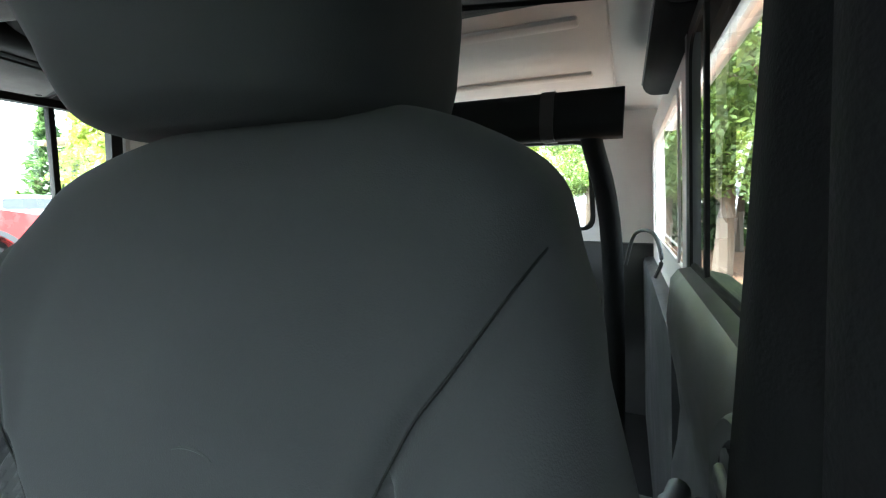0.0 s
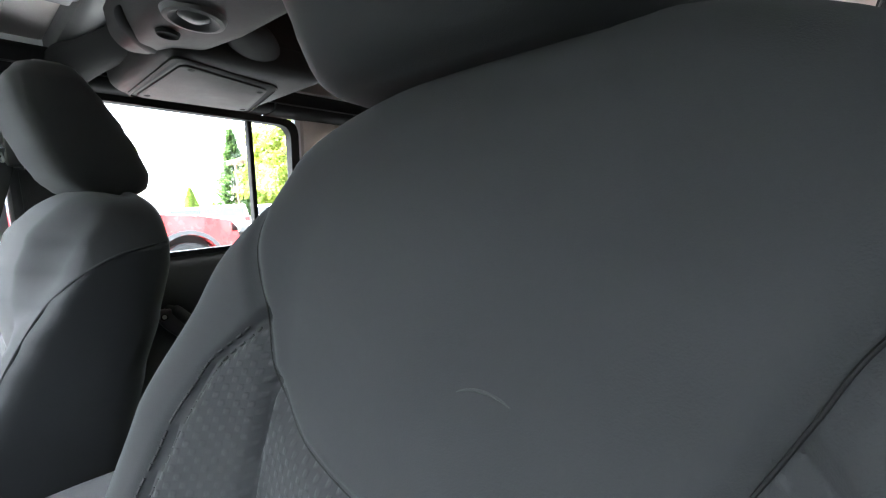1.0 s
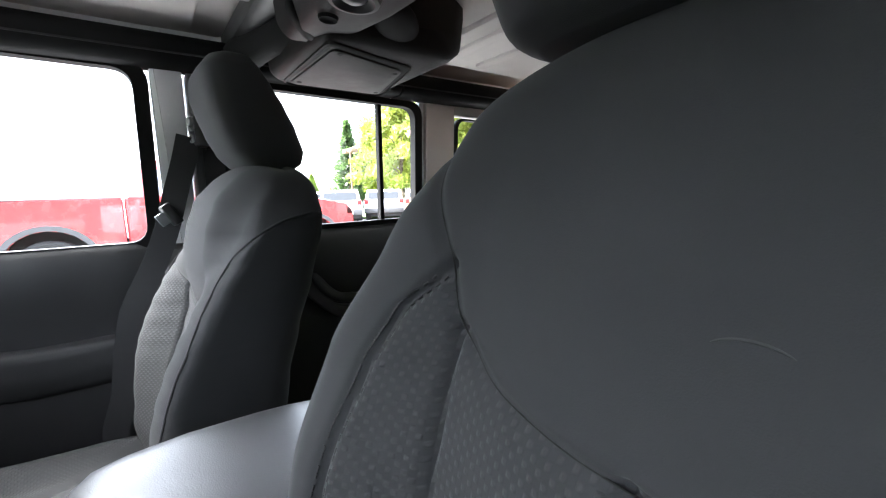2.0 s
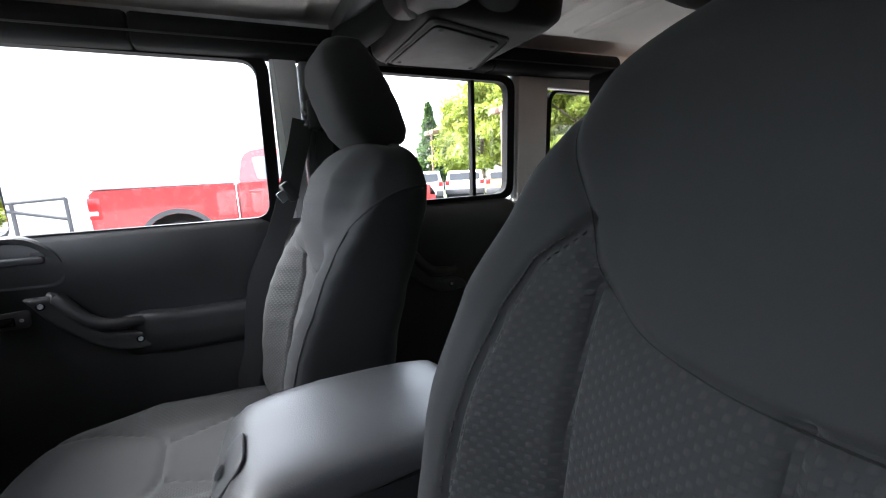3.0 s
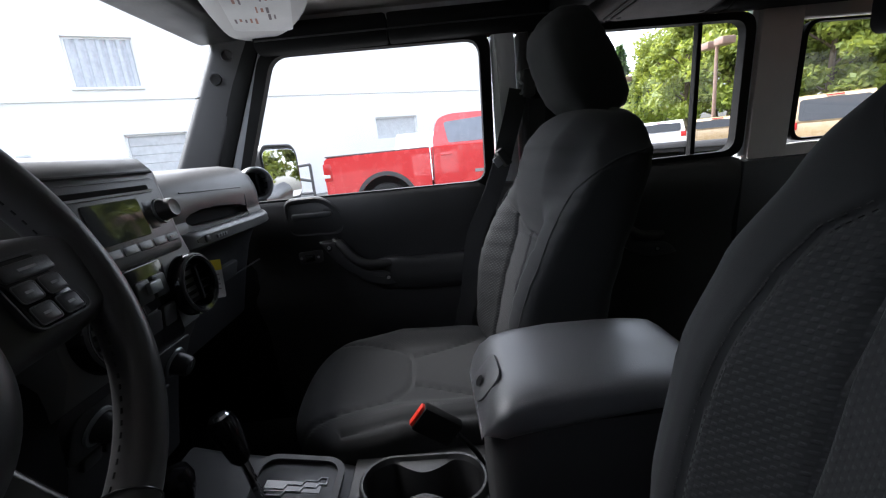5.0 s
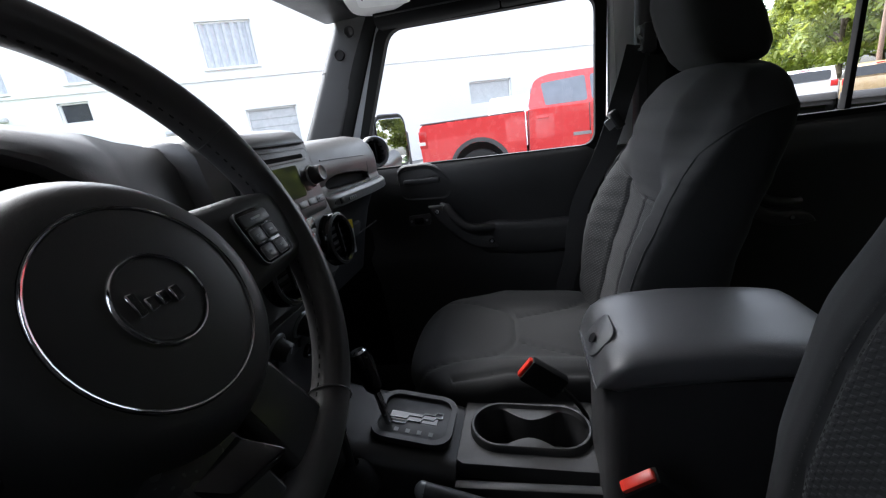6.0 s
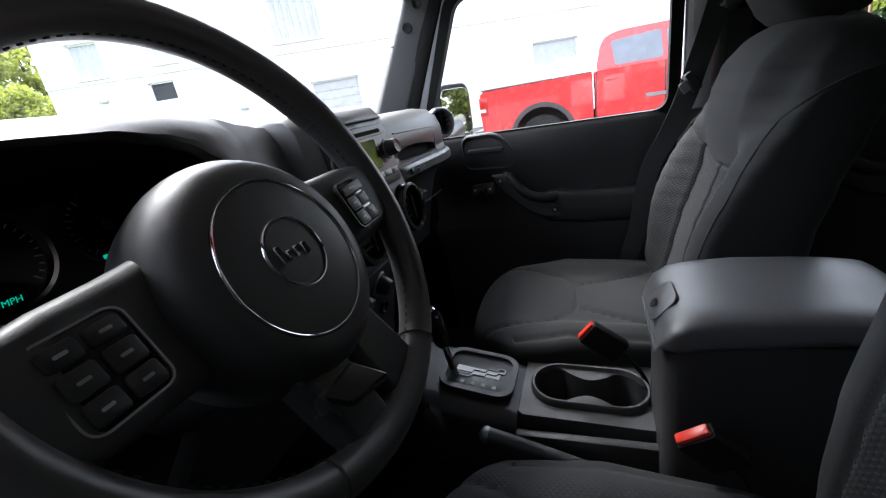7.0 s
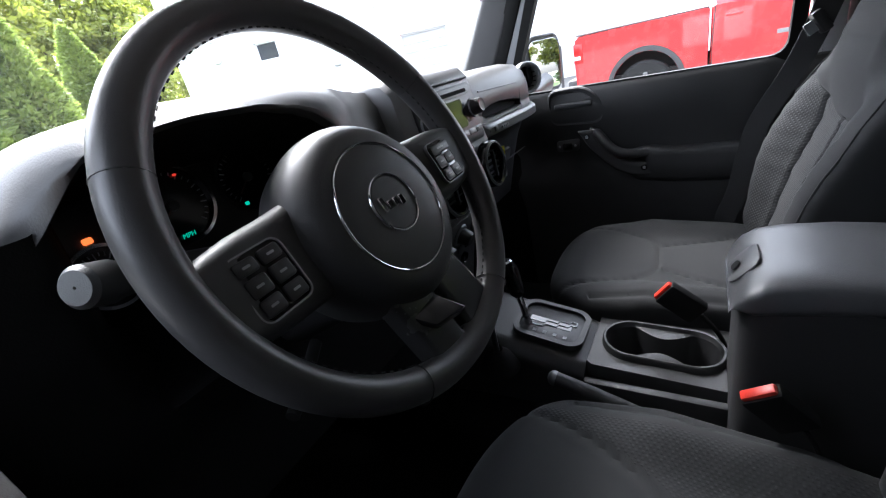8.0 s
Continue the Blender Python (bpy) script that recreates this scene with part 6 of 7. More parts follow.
MULCH = plain("brown bark mulch", (0.11, 0.055, 0.028), 0.95, grain=1.0, grain_size=30, var=0.5, var_size=20)
GRASSM = plain("grass", (0.07, 0.11, 0.03), 0.9, grain=1.0, grain_size=40, var=0.4, var_size=8)
POLE = plain("bronze lamp post paint", (0.16, 0.10, 0.075), 0.5)
LEAF_BRIGHT = leaf_mat("bright spring leaves", (0.085, 0.125, 0.022), (0.23, 0.26, 0.055))
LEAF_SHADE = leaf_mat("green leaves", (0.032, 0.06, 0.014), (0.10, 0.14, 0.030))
LEAF_DARK = leaf_mat("dark conifer needles", (0.022, 0.05, 0.022), (0.06, 0.10, 0.04))
LEAF_CEDAR = leaf_mat("cedar foliage", (0.11, 0.16, 0.035), (0.23, 0.30, 0.08))

b = bmesh.new()
bmesh.ops.create_grid(b, x_segments=2, y_segments=2, size=900)
single("ground", b, ASPHALT, "grey asphalt car park", "ground", kind="structure", smooth=False)
b = plate(rounded([(-14, -30), (-1.5, -30), (-1.5, -1.8), (-3.5, 1.0), (-14, 4.0)], 1.0, 4), 0.12, None, 0.03)
single("planting_bed", b, MULCH, "bed of brown bark mulch beside the vehicle", "ground", kind="structure")
b = plate(rounded([(15, -60), (60, -60), (60, -6), (24, -4), (17, -14)], 2.0, 4), 0.10, None, 0.03)
single("lawn", b, GRASSM, "strip of lawn below the trees", "ground", kind="structure")
b = plate(rounded([(-6, 9), (9, 13.5), (9, 22), (-6, 22)], 1.0, 4), 0.12, None, 0.03)
single("hedge_bed", b, GRASSM, "planted strip below the hedge trees", "ground", kind="structure")


# white two-storey building
def bld(a_deg, z, out=0.0):
    """A place on the building's front, by compass bearing from the vehicle."""
    n = radians(62)
    r = 18.0 / math.cos(radians(a_deg) - n)
    p = Vector((r * math.sin(radians(a_deg)) - 0.6, r * math.cos(radians(a_deg)), z))
    return p - Vector((math.sin(n), math.cos(n), 0)) * out


n62 = Vector((math.sin(radians(62)), math.cos(radians(62)), 0))
along = Vector((n62.y, -n62.x, 0))
bm0 = Matrix(((along.x, 0, -n62.x, bld(62, 0).x), (along.y, 0, -n62.y, bld(62, 0).y), (0, 1, 0, 0), (0, 0, 0, 1)))


def u_of(a_deg):
    return 18.0 * math.tan(radians(a_deg - 62))


house = thing("building", "white two-storey commercial building with flat roof", "building")
U0, U1 = u_of(30.5), u_of(99.0)
open_ = [(u_of(52.6), u_of(58.4), 4.32, 5.85), (u_of(33.1), u_of(35.7), 4.10, 5.25), (u_of(39.9), u_of(42.3), 4.25, 5.35), (u_of(38.7), u_of(41.2), 3.02, 3.66), (u_of(55.6), u_of(61.4), 0.0, 2.80), (7.0, 9.0, 2.0, 2.9)]


def wall_with_holes(u0, u1, z0, z1, holes, thick):
    us = sorted({u0, u1, *[h[0] for h in holes], *[h[1] for h in holes]})
    zs = sorted({z0, z1, *[h[2] for h in holes], *[h[3] for h in holes]})
    bm = bmesh.new()
    for ua, ub in zip(us, us[1:]):
        for za, zb in zip(zs, zs[1:]):
            cu, cz = (ua + ub) / 2, (za + zb) / 2
            if not any(h[0] < cu < h[1] and h[2] < cz < h[3] for h in holes):
                rbox((ua, za, -thick), (ub, zb, 0), 0, 1, bm, bm0)
    bmesh.ops.remove_doubles(bm, verts=bm.verts, dist=0.001)
    return bm


part("wall", wall_with_holes(U0, U1, 0.0, 8.2, open_, 0.25), STUCCO, house, "", False)
part("side_wall", rbox((U0, 0, -9), (U0 + 0.25, 8.2, -0.25), 0, 1, None, bm0), STUCCO, house)
part("side_wall", rbox((U1 - 0.25, 0, -9), (U1, 8.2, -0.25), 0, 1, None, bm0), STUCCO, house)
part("rear_wall", rbox((U0, 0, -9.2), (U1, 8.2, -9), 0, 1, None, bm0), STUCCO, house)
part("roof", rbox((U0 - 0.2, 8.1, -9.2), (U1 + 0.2, 8.35, 0.2), 0.03, 1, None, bm0), STUCCO, house)
part("ledge", rbox((U0, 3.90, 0.0), (U1, 4.0, 0.05), 0.01, 1, None, bm0), STUCCO, house, "thin white ledge between storeys")
for k, (ua, ub, za, zb) in enumerate(open_):
    mat = (CURTAIN, CURTAIN, CURTAIN, DARKWIN, SHUTTER, SHUTTER)[k]
    wname = "garage_door" if k == 4 else "window"
    w = part(wname, rbox((ua, za, -0.20), (ub, zb, -0.17), 0, 1, None, bm0), mat, house)
    for f in ((ua, za, ua + 0.06, zb), (ub - 0.06, za, ub, zb), (ua, zb - 0.06, ub, zb)):
        part("frame", rbox((f[0], f[1], -0.17), (f[2], f[3], -0.10), 0, 1, None, bm0), STUCCO, w)
    if k < 3:
        n = 7
        for j in range(n):
            uu = ua + (ub - ua) * (j + 0.5) / n
            part("curtain_fold", tube([bm0 @ Vector((uu, za, -0.205)), bm0 @ Vector((uu, zb, -0.205))], (ub - ua) / n * 0.42, 8), CURTAIN, w)
        part("sill", rbox((ua - 0.05, za - 0.08, -0.02), (ub + 0.05, za, 0.08), 0.01, 1, None, bm0), STUCCO, w)
    if k == 4:
        for j in range(9):
            part("slat", rbox((ua + 0.06, 0.3 * j + 0.01, -0.168), (ub - 0.06, 0.3 * j + 0.29, -0.15), 0.01, 1, None, bm0), SHUTTER, w)
for aa, zz in ((34.6, 3.30), (47.5, 2.3)):
    part("wall_lamp", rbox((u_of(aa) - 0.16, zz - 0.06, 0.0), (u_of(aa) + 0.16, zz + 0.08, 0.16), 0.04, 2, None, bm0), SHUTTER, house, "small grey wall lamp")


# vehicles
def road_wheel(parent, x, y, r, s, w=0.24):
    mm = Matrix(((0, 0, s, x), (1, 0, 0, y), (0, 1, 0, r), (0, 0, 0, 1)))
    wl = part("wheel", lathe([(r * 0.62, -w), (r * 0.9, -w), (r, -w * 0.85), (r, -w * 0.15), (r * 0.9, 0.0), (r * 0.64, -0.01), (r * 0.6, -0.03)], 36, None, mm), TYRE, parent, "black tyre")
    part("rim", lathe([(r * 0.64, -0.012), (r * 0.58, -0.03), (r * 0.5, -0.075), (0.0, -0.08)], 30, None, mm), FLARE, wl)
    for k in range(5):
        part("rim_spoke", rbox((-0.035, 0.05, -0.06), (0.035, r * 0.60, -0.025), 0.012, 1, None, mm @ Matrix.Rotation(2 * math.pi * k / 5, 4, "Z")), ALLOY, wl)
    part("hub", lathe([(0, -0.02), (0.06, -0.022), (0.075, -0.05)], 18, None, mm), ALLOY, wl)
    return wl


def flank(outline, x0, x1, wid, r=0.05, bm=None):
    """A body lofted across from one flank to the other, with the edges drawn in."""
    c = Vector((sum(p[0] for p in outline) / len(outline), sum(p[1] for p in outline) / len(outline)))
    rings = []
    for f, k in ((0.0, 0.965), (0.02, 0.99), (0.05, 1.0), (0.95, 1.0), (0.98, 0.99), (1.0, 0.965)):
        x = x0 + (x1 - x0) * f
        rings.append([(x, c[0] + (y - c[0]) * (1 - (1 - k) * 0.25), c[1] + (z - c[1]) * k) for y, z in outline])
    return loft(rings, True, True, bm)


def arch_cut(y0, r, base, n=10):
    return [(y0 + r * math.cos(a), base + r * math.sin(a)) for a in (math.pi * k / n for k in range(n + 1))]


def pickup(label, paint, m):
    """A crew cab pickup, its tail towards +y; origin on the ground under its tail's near corner."""
    t = thing("pickup_truck", label, "truck", m=m)
    W = 2.0
    RW, FW, R = -1.07, -4.66, 0.43
    arch = arch_cut(RW, 0.50, 0.50)
    bed = [(0.0, 0.60), (0.015, 0.95), (-0.005, 1.36), (-0.06, 1.405), (-1.0, 1.415), (-1.90, 1.420), (-1.925, 1.40), (-1.925, 0.56)] + [(y, z) for y, z in arch[::-1] if z > 0.56] + [(-0.50, 0.58)]
    part("bed", flank(bed, 0.0, W, W), paint, t)
    low = [(-1.945, 0.54), (-1.945, 1.42), (-1.99, 1.44), (-3.0, 1.425), (-3.95, 1.40), (-4.9, 1.31), (-5.40, 1.20), (-5.50, 1.05), (-5.52, 0.62)] + [(y, z) for y, z in arch_cut(FW, 0.50, 0.50)[::-1] if z > 0.60] + [(-4.10, 0.52)]
    part("body", flank(low, 0.0, W, W), paint, t)
    roof = rounded([(-1.97, 1.40), (-2.10, 1.90), (-2.35, 1.97), (-3.35, 1.96), (-3.75, 1.80), (-4.15, 1.40)], 0.12, 4)
    rr = []
    c = 1.0
    for f, k in ((0.03, 1.0), (0.06, 1.0), (0.94, 1.0), (0.97, 1.0)):
        rr.append([(W * f + (0.10 if f < 0.5 else -0.10) * max(0, (z - 1.40)) / 0.56, y, z) for y, z in roof])
    part("cab", loft(rr), paint, t)
    for side_x, s in ((0.0, -1), (W, 1)):
        def at(y, z, o):
            x = 0.06 + 0.10 * max(0, z - 1.40) / 0.56
            return ((x - o) if s < 0 else W - x + o, y, z)
        for win in ([(-2.28, 1.46), (-2.22, 1.83), (-2.95, 1.87), (-2.98, 1.46)], [(-3.05, 1.46), (-3.03, 1.87), (-3.40, 1.87), (-3.85, 1.46)]):
            o = rounded(win, 0.05, 4)
            bb = loft([[at(y, z, 0.000) for y, z in o], [at(y, z, 0.006) for y, z in o]])
            part("side_window", bb, GLASS_TRUCK, t, "tinted side window")
        part("door_seam", tube([at(-1.97, 0.6, 0.062), at(-1.97, 1.0, 0.062), at(-1.99, 1.42, 0.062)], 0.008, 6), FLARE, t)
        part("door_seam", tube([at(-3.0, 0.6, 0.062), at(-3.0, 1.0, 0.062), at(-3.0, 1.42, 0.062)], 0.008, 6), FLARE, t)
        for hy in (-2.22, -3.16):
            part("door_handle", rbox((side_x - 0.03 if s < 0 else side_x, hy - 0.10, 1.245), (side_x if s < 0 else side_x + 0.03, hy + 0.10, 1.285), 0.012, 2), paint, t)
        part("badge", rbox((side_x - 0.008 if s < 0 else side_x, -3.02, 0.90), (side_x if s < 0 else side_x + 0.008, -2.72, 0.955), 0.002, 1), SILVER, t, "silver lettering bar")
        for yy in (RW, FW):
            a0 = arch_cut(yy, 0.50, 0.50, 16)
            a1 = arch_cut(yy, 0.58, 0.50, 16)
            xo = side_x - 0.03 if s < 0 else side_x + 0.03
            xi = side_x + 0.05 if s < 0 else side_x - 0.05
            bb = loft([[(xi, *p) for p in a1], [(xo, yy + (p[0] - yy) * 0.985, 0.5 + (p[1] - 0.5) * 0.985) for p in a1], [(xo, *p) for p in a0], [(xi, *p) for p in a0]], False, False)
            part("wheel_flare", bb, FLARE, t, "black wheel flare")
            if s < 0:
                part("wheel_well", rbox((0.28, yy - 0.50, 0.40), (W - 0.28, yy + 0.50, 0.985), 0.05), TYRE, t)
            road_wheel(t, side_x + (0.02 if s < 0 else -0.02), yy, R, s)
        part("tail_lamp", rbox((side_x - 0.006 if s < 0 else W - 0.16, -0.14, 0.98), (0.16 if s < 0 else W + 0.006, 0.022, 1.30), 0.02, 2), LAMP_RED, t, "red tail lamp")
        part("reverse_lamp", rbox((side_x - 0.010 if s < 0 else W - 0.10, -0.10, 1.04), (0.10 if s < 0 else W + 0.010, 0.026, 1.11), 0.01, 1), LAMP_WHITE, t)
        part("head_lamp", rbox((0.0 if s < 0 else W - 0.35, -5.53, 0.98), (0.35 if s < 0 else W, -5.36, 1.16), 0.02, 2), LAMP_WHITE, t)
        part("wing_mirror", rbox((side_x - 0.28 if s < 0 else side_x, -3.78, 1.42), (side_x if s < 0 else side_x + 0.28, -3.62, 1.66), 0.03, 2), FLARE, t)
    part("under_body", rbox((0.12, -5.3, 0.42), (W - 0.12, -0.05, 0.70), 0.02), TYRE, t)
    part("bumper", rbox((0.02, -0.05, 0.52), (W - 0.02, 0.16, 0.74), 0.04, 2), FLARE, t, "dark rear bumper")
    part("bumper", rbox((0.02, -5.66, 0.50), (W - 0.02, -5.46, 0.80), 0.05, 2), FLARE, t)
    part("bed_cap", rbox((0.02, -1.92, 1.405), (0.10, -0.03, 1.43), 0.01), FLARE, t)
    part("rear_window", loft([[(x, -1.985 - (z - 1.4) * 0.22 + 0.004, z) for x, z in rrect(1.5, 0.36, 0.06, 4, 1.0, 1.66)], [(x, -1.985 - (z - 1.4) * 0.22 + 0.012, z) for x, z in rrect(1.5, 0.36, 0.06, 4, 1.0, 1.66)]]), GLASS_TRUCK, t)
    return t


pickup("red crew cab pickup with black wheel flares", REDCAR, pose(7.2, 1.99, -0.05))


def wagon(label, paint, m, L=4.6, H=1.75, name="car", glass=GLASS_DARK):
    """A parked wagon or utility vehicle along y, its tail towards +y."""
    t = thing(name, label, "car", "parked cars", m=m)
    W = 1.85
    low = [(0.0, 0.45), (0.03, 0.75), (-0.02, 1.02), (-L * 0.70, 1.05), (-L * 0.97, 0.92), (-L, 0.70), (-L, 0.42)] + [(y, z) for y, z in arch_cut(-L * 0.82, 0.40, 0.36)[::-1] if z > 0.43] + [(y, z) for y, z in arch_cut(-L * 0.20, 0.40, 0.36)[::-1] if z > 0.43]
    part("body", flank(low, 0, W, W), paint, t)
    top = rounded([(0.0, 1.0), (-0.18, H - 0.08), (-0.5, H), (-L * 0.46, H), (-L * 0.55, H - 0.12), (-L * 0.72, 1.02)], 0.12, 4)
    part("cabin", loft([[(W * f + (0.12 if f < 0.5 else -0.12) * (z - 1.0) / (H - 1), y, z) for y, z in top] for f in (0.03, 0.05, 0.95, 0.97)]), paint, t)
    for s in (-1, 1):
        for ya, yb in ((-0.35, -L * 0.20), (-L * 0.215, -L * 0.40), (-L * 0.415, -L * 0.62)):
            o = [(ya, 1.06), (ya - 0.02, H - 0.10), (yb if yb > -L * 0.55 else -L * 0.50, H - 0.12), (yb, 1.06)]
            rr = [[((0.055 + 0.12 * (z - 1.0) / (H - 1) - o2) if s < 0 else W - (0.055 + 0.12 * (z - 1.0) / (H - 1) - o2), y, z) for y, z in rounded(o, 0.04, 3)] for o2 in (0.0, 0.008)]
            part("side_window", loft(rr), glass, t, "tinted side window")
        for yy in (-L * 0.20, -L * 0.82):
            road_wheel(t, 0.02 if s < 0 else W - 0.02, yy, 0.34, s)
        part("tail_lamp", rbox((0.03 if s < 0 else W - 0.22, -0.10, 0.85), (0.22 if s < 0 else W - 0.03, 0.03, 1.05), 0.02), LAMP_RED, t, "red tail lamp")
    part("rear_window", loft([[(x, -0.02 - (z - 1.0) * 0.24 + o, z) for x, z in rrect(1.4, (H - 1.18), 0.08, 4, W / 2, (1.06 + H - 0.10) / 2)] for o in (0.0, 0.02)]), GLASS_DARK, t, "tinted rear window")
    part("brake_lamp", rbox((W / 2 - 0.18, -0.22, H - 0.075), (W / 2 + 0.18, -0.14, H - 0.04), 0.01), LAMP_RED, t)
    part("windscreen", loft([[(x, -L * 0.55 - (H - 0.12 - z) * (L * 0.17) / (H - 1.14) - o, z) for x, z in rrect(1.4, (H - 1.26), 0.08, 4, W / 2, (1.06 + H - 0.16) / 2)] for o in (0.01, 0.03)]), glass, t)
    part("under_body", rbox((0.1, -L + 0.1, 0.25), (W - 0.1, -0.1, 0.55), 0.02), TYRE, t)
    part("bumper", rbox((0.02, -0.06, 0.42), (W - 0.02, 0.08, 0.66), 0.04, 2), FLARE, t)
    return t


def polar(az, r, z=0.0):
    return (r * math.sin(radians(az)) - 0.5, r * math.cos(radians(az)), z)


def put(az, r, turn):
    """A parked car's pose, by its middle."""
    x, y, _ = polar(az, r)
    return pose(x, y, 0, 0, 0, turn) @ Matrix.Translation((-0.92, 2.3, 0))


wagon("tan utility vehicle seen from its tail", TAN, put(133.6, 17.5, 46), 4.5, 1.74)
wagon("tan pickup sized wagon parked by the trees", TAN, put(123.6, 21.0, 60), 4.6, 1.45)
wagon("white car parked by the trees", WHITE_PAINT, put(118.6, 22.0, 60), 4.6, 1.50)
wagon("silver car parked by the trees", SILVERCAR, put(113.0, 21.0, 65), 4.5, 1.52)
wagon("white van parked behind the red pickup", WHITE_PAINT, put(88.5, 15.5, -90), 5.2, 1.95, glass=GLASS_PALE)
for az, r, paint, lab in ((98, 23, WHITE_PAINT, "white car far across the car park"), (104, 24, SILVERCAR, "silver car far across the car park"), (109, 25, WHITE_PAINT, "white car far across the car park")):
    wagon(lab, paint, put(az, r, 70), 4.6, 1.5)
for az, r, paint, lab in ((163, 22, SILVERCAR, "silver car behind the vehicle"), (171, 20, WHITE_PAINT, "white car behind the vehicle"), (152, 18, SILVERCAR, "silver car behind the vehicle")):
    wagon(lab, paint, put(az, r, 10), 4.6, 1.5)
# open black frame of a neighbouring off-roader's tyre carrier
fr = thing("tube_rack", "dark tube rack on a neighbouring trailer", "rack")
x0, y0, _ = polar(72.0, 7.6)
for p, q in (((0, 0, 0.35), (0, 0, 1.28)), ((0.0, 0.55, 0.35), (0.0, 0.55, 1.24)), ((0, 0, 1.28), (0, 0.75, 1.24)), ((0, 0, 1.0), (0, 0.65, 1.16)), ((0, -0.02, 0.8), (0, 0.6, 0.8))):
    part("tube", tube([(x0 + p[0], y0 - 0.25 + p[1], p[2]), (x0 + q[0], y0 - 0.25 + q[1], q[2])], 0.025, 8), FLARE, fr)
part("foot", rbox((x0 - 0.3, y0 - 0.3, 0.0), (x0 + 0.3, y0 + 0.4, 0.36), 0.03), FLARE, fr)
# lamp posts with twin heads
for az, r, h in ((123.6, 24, 4.6), (114.3, 34, 4.6)):
    lp = thing("street_lamp", "bronze car park lamp post with twin heads", "lamp post", "lamp posts")
    x, y, _ = polar(az, r)
    part("post", tube([(x, y, 0), (x, y, h * 0.5), (x, y, h)], [0.09, 0.08, 0.07], 10), POLE, lp)
    for s in (-1, 1):
        part("lamp_head", rbox((x + s * 0.5 - 0.32, y - 0.3, h - 0.1), (x + s * 0.5 + 0.32, y + 0.3, h + 0.22), 0.06, 2), POLE, lp)
    part("base", lathe([(0.25, 0), (0.25, 0.5), (0.22, 0.55), (0.1, 0.55)], 16, None, Matrix.Translation((x, y, 0))), SHUTTER, lp)


# ---- trees ----
def leaves(centers, count, size, spread, seed, flat=0.6):
    """Many small leaf clumps scattered round centres: one mesh from arrays."""
    g = np.random.default_rng(seed)
    c = np.repeat(np.array(centers, float), count, axis=0)
    n = len(c)
    d = g.normal(size=(n, 3))
    d /= np.linalg.norm(d, axis=1)[:, None]
    rad = g.random(n) ** 0.45
    sp = np.repeat(np.array(spread, float), count) if np.ndim(spread) else np.full(n, spread)
    p = c + d * (rad * sp)[:, None] * np.array((1, 1, flat))
    s = size * (0.55 + 0.9 * g.random(n))
    a = g.normal(size=(n, 3))
    a /= np.linalg.norm(a, axis=1)[:, None]
    b2 = np.cross(a, g.normal(size=(n, 3)))
    b2 /= np.linalg.norm(b2, axis=1)[:, None]
    v = np.stack([p - a * s[:, None], p + b2 * s[:, None] * 0.5 - a * s[:, None] * 0.1, p + a * s[:, None], p - b2 * s[:, None] * 0.5 + a * s[:, None] * 0.1], 1).reshape(-1, 3)
    f = np.arange(n * 4).reshape(-1, 4)
    return v, f


def leaf_part(name, v, f, mat, parent):
    me = bpy.data.meshes.new(name)
    me.from_pydata(v.tolist(), [], f.tolist())
    me.materials.append(mat)
    ob = new(name, me)
    ob.parent = parent
    tagged(ob, kind="stuff")
    return ob


def broadleaf(h, rad, seed, mat, dens=260, size=0.16):
    """A tree with a tapered trunk, limbs and an uneven leafy crown; origin at its foot."""
    r = random.Random(seed)
    t = thing("tree", "leafy tree with bright spring foliage", "tree", "trees")
    bm = bmesh.new()
    tube(spline([(0, 0, 0), (r.uniform(-.1, .1), r.uniform(-.1, .1), h * 0.25), (r.uniform(-.2, .2), r.uniform(-.2, .2), h * 0.55), (r.uniform(-.3, .3), r.uniform(-.3, .3), h * 0.9)], 3), [h * 0.024 * (1 - 0.085 * k) for k in range(10)], 8, False, bm)
    cs, sp = [], []
    for k in range(26):
        z = h * (0.22 + 0.76 * (k + 0.5) / 26)
        a = k * 2.4 + r.uniform(-.5, .5)
        R = rad * math.sin(math.pi * min(1, (z / h - 0.10) / 0.95)) ** 0.7 * r.uniform(0.35, 0.85)
        e = (R * math.cos(a), R * math.sin(a), z + R * 0.25)
        if k % 2 == 0:
            tube([(0, 0, z * 0.8), (e[0] * 0.5, e[1] * 0.5, z * 0.95), e], [h * 0.009, h * 0.006, h * 0.002], 5, False, bm)
        cs.append(e)
        sp.append(rad * r.uniform(0.26, 0.48))
    part("trunk", bm, BARK, t, "brown trunk and limbs")
    leaf_part("crown", *leaves(cs, dens, size, sp, seed), mat, t)
    return t


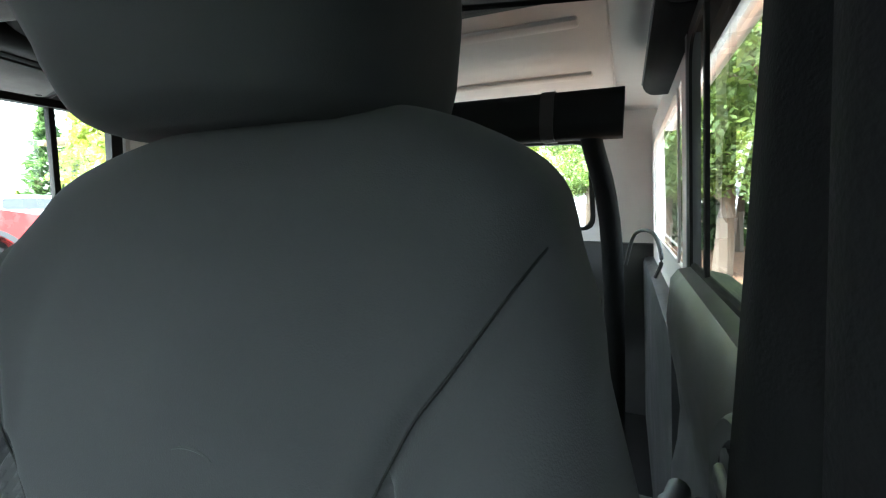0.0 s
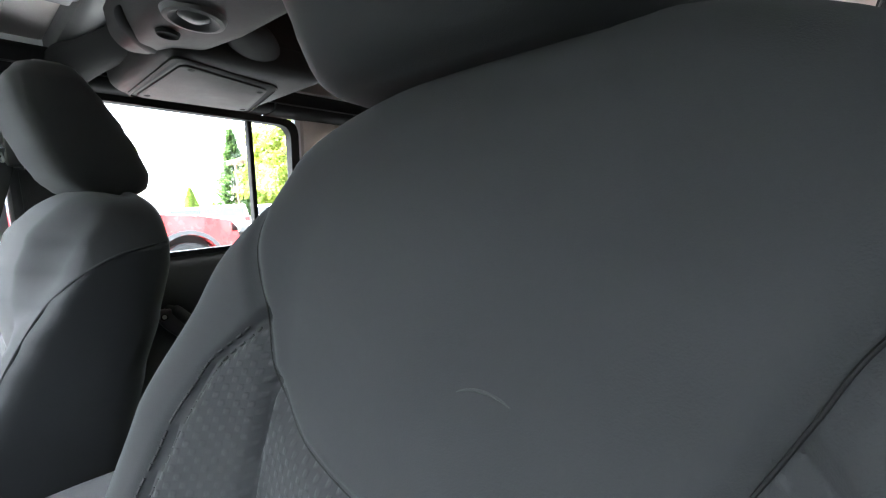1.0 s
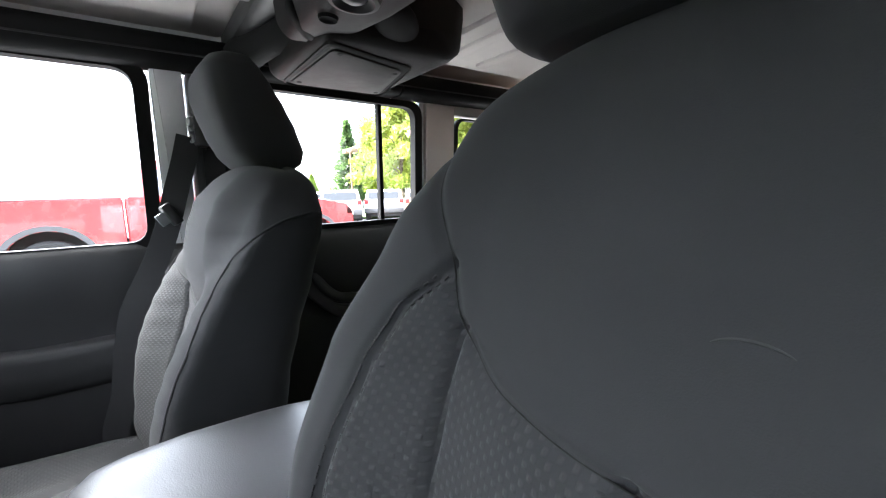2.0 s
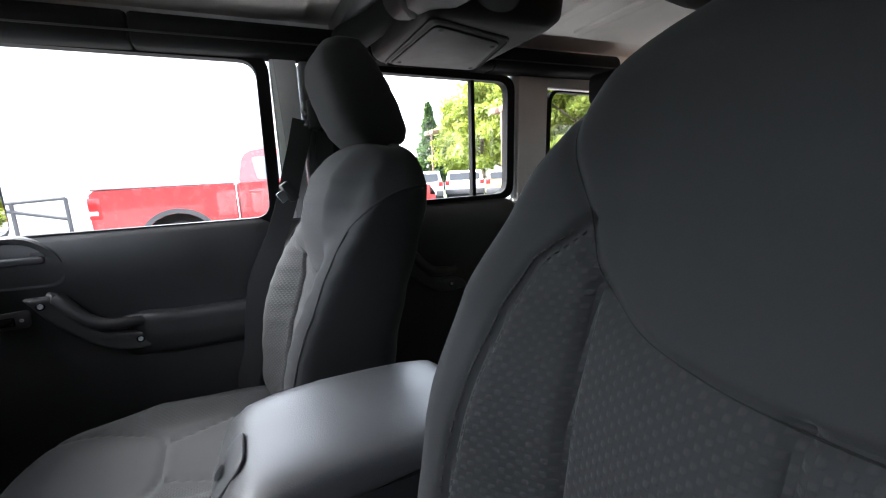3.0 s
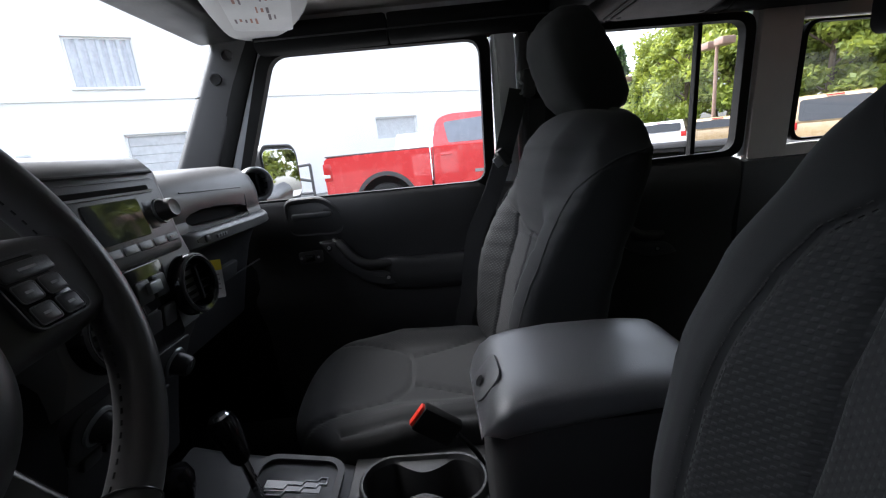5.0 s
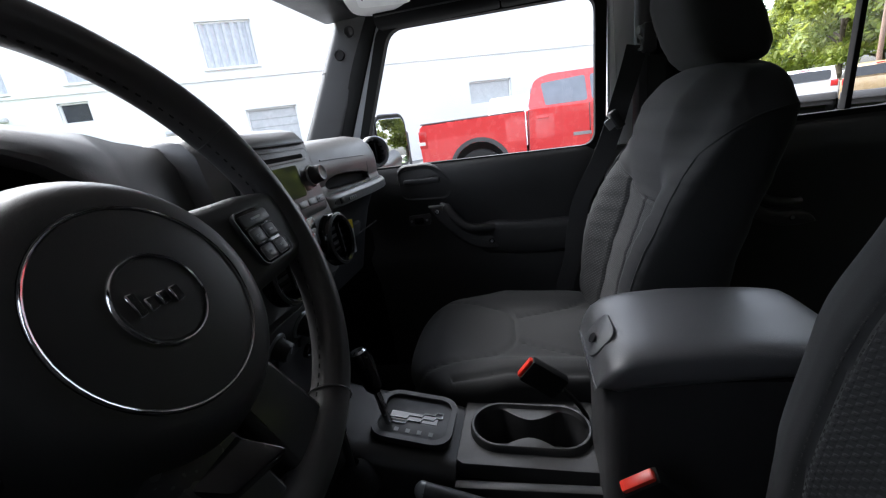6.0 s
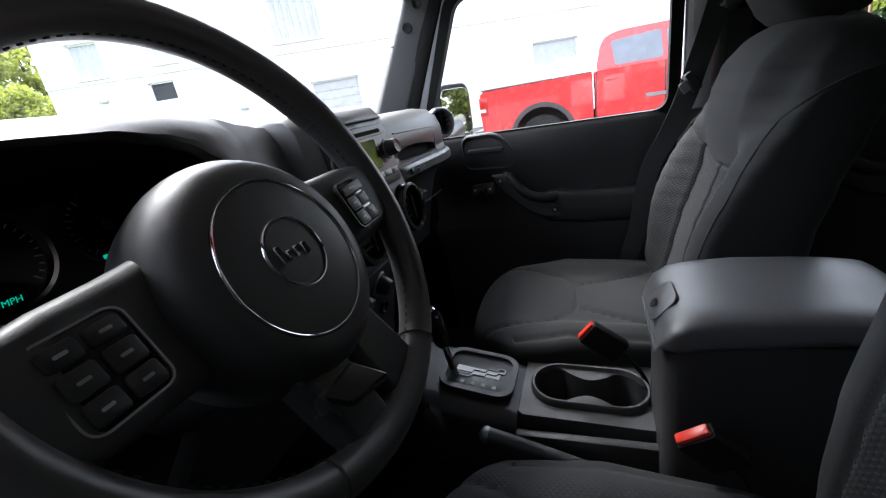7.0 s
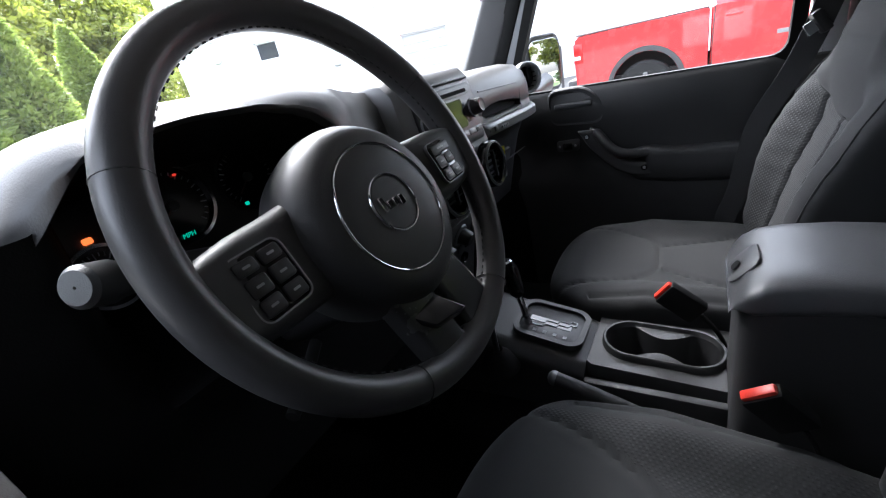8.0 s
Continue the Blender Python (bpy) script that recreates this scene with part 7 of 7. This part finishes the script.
def conifer(h, rad, seed, mat, cone=1.0, size=0.15, n=3600, rag=1.0):
    """A conifer, narrow or broad, with layered boughs; origin at its foot."""
    r = random.Random(seed)
    g = np.random.default_rng(seed)
    t = thing("conifer", "dense dark green evergreen conifer", "tree", "conifers")
    part("trunk", tube([(0, 0, 0), (0, 0, h * 0.5), (0, 0, h * 0.97)], [h * 0.02, h * 0.012, 0.01], 8), BARK, t, "brown trunk")
    zz = g.random(n) ** 1.15
    ang = g.random(n) * 2 * math.pi
    tier = 1 - rag * 0.22 + rag * 0.22 * np.sin(zz * h * 5.5 + 2 * np.sin(ang * 3 + seed)) + rag * 0.14 * np.sin(ang * 7 + zz * 20)
    R = rad * (1 - zz ** cone) ** 0.85 * tier * (0.55 + 0.45 * g.random(n) ** 0.5)
    p = np.stack([R * np.cos(ang), R * np.sin(ang), 0.04 * h + zz * h * 0.96 - R * 0.15], 1)
    d = np.stack([np.cos(ang), np.sin(ang), -0.15 + 0.7 * g.random(n)], 1) + g.normal(size=(n, 3)) * 0.35
    d /= np.linalg.norm(d, axis=1)[:, None]
    w = np.cross(d, g.normal(size=(n, 3)))
    w /= np.linalg.norm(w, axis=1)[:, None]
    s = size * (0.6 + 0.9 * g.random(n))
    v = np.stack([p - d * s[:, None], p + w * s[:, None] * 0.45, p + d * s[:, None] * 1.3, p - w * s[:, None] * 0.45], 1).reshape(-1, 3)
    leaf_part("foliage", v, np.arange(n * 4).reshape(-1, 4), mat, t)
    return t


def plant(src, az, r, k=1.0, turn=0):
    x, y, _ = polar(az, r)
    return place(src, x, y, k, turn)


def place(src, x, y, k, turn):
    c = copy_thing(src, pose(x, y, 0, 0, 0, turn))
    c.scale = (k, k, k)
    return c


bl1 = broadleaf(7.5, 2.6, 11, LEAF_BRIGHT)
bl1.matrix_basis = pose(*polar(121, 30))
bl2 = broadleaf(8.5, 3.0, 12, LEAF_BRIGHT)
bl2.matrix_basis = pose(*polar(126.5, 28))
for az, r, k, turn, src in ((118.2, 34, 0.95, 40, bl1), (123.8, 33, 1.05, 80, bl2), (129.5, 30, 1.1, 120, bl1), (133, 27, 1.0, 200, bl2), (137, 30, 1.1, 10, bl1), (141, 28, 1.0, 60, bl2), (146, 32, 1.1, 90, bl1), (152, 30, 1.0, 150, bl2), (158, 33, 1.1, 240, bl1), (165, 34, 1.0, 300, bl2), (172, 32, 1.05, 20, bl1), (131, 38, 1.3, 33, bl2), (139, 40, 1.3, 77, bl1), (125, 42, 1.25, 99, bl2)):
    plant(src, az, r, k, turn)
cf1 = conifer(7.6, 2.0, 21, LEAF_DARK, 1.0, 0.20)
cf1.matrix_basis = pose(*polar(114.0, 38))
# those at negative bearings are never in view, added to block low sky
for az, r, k, turn in ((116.5, 42, 1.05, 50), (128, 45, 1.3, 90), (136, 44, 1.35, 20), (144, 42, 1.3, 140), (11, 44, 1.8, 200), (6, 40, 1.8, 120), (1, 36, 1.7, 33), (-4, 38, 1.9, 80), (-9, 33, 1.7, 160), (-14, 35, 1.8, 240), (-19, 31, 1.7, 15), (-24, 33, 1.8, 75), (-30, 30, 1.6, 300), (-36, 32, 1.7, 140), (-42, 30, 1.6, 210), (-48, 31, 1.7, 45), (-55, 30, 1.6, 95), (-62, 31, 1.7, 15), (-69, 30, 1.6, 175), (-76, 31, 1.7, 265), (-84, 30, 1.6, 315)):
    plant(cf1, az, r, k, turn)
# small columnar cedars across the car park and the tall ones ahead of the vehicle
ced = conifer(3.2, 0.85, 31, LEAF_CEDAR, 1.5, 0.060, 22000, 0.35)
ced.matrix_basis = pose(*polar(16.6, 13.0))
ced.scale = (1.25, 1.25, 1.42)
for az, r, k, turn in ((21.8, 15.2, 1.32, 70), (10.8, 12.6, 1.4, 140), (5.0, 12.4, 1.45, 220), (-1.0, 12.0, 1.4, 30)):
    plant(ced, az, r, k, turn)
for az, r, k in ((109.2, 36, 0.95), (111.5, 37, 0.6)):
    plant(ced, az, r, k, 30)
for az, r, k, turn, src in ((26.6, 50, 1.65, 10, bl1), (23.4, 54, 1.9, 100, bl2), (29.4, 58, 1.7, 60, bl2), (20.0, 50, 1.7, 15, bl1), (16.0, 48, 1.7, 70, bl2)):
    plant(src, az, r, k, turn)
# yellowing trees left of the building
for az, r, k, turn in ((28.2, 34, 0.75, 10), (25.8, 36, 0.8, 60)):
    plant(bl1, az, r, k, turn)
# trees beside the driver's flank
bl3 = broadleaf(7.0, 2.6, 17, LEAF_SHADE, 1400, 0.065)
bl3.matrix_basis = pose(*polar(-169, 8.5))
for k, (az, r, s) in enumerate(((-175, 9.5, 0.85), (-162, 7.5, 0.85), (-155, 8.0, 0.75), (-176, 11.5, 0.9), (-168, 12.5, 1.0), (-148, 9, 0.9), (-178, 16, 1.0), (176, 21, 1.1), (-160, 13, 1.0), (-140, 8, 0.9), (-130, 8.5, 0.9))):
    plant(bl3, az, r, s, 47 * k)
for x, y, k, turn in ((-2.3, -15.5, 0.75, 20), (-3.6, -19.0, 0.9, 130), (-1.2, -24.0, 0.9, 250)):
    place(bl3, x, y, k, turn)
for az, r, k in ((-172.5, 14, 0.8), (-166, 16, 0.9)):
    plant(cf1, az, r, k, 80)
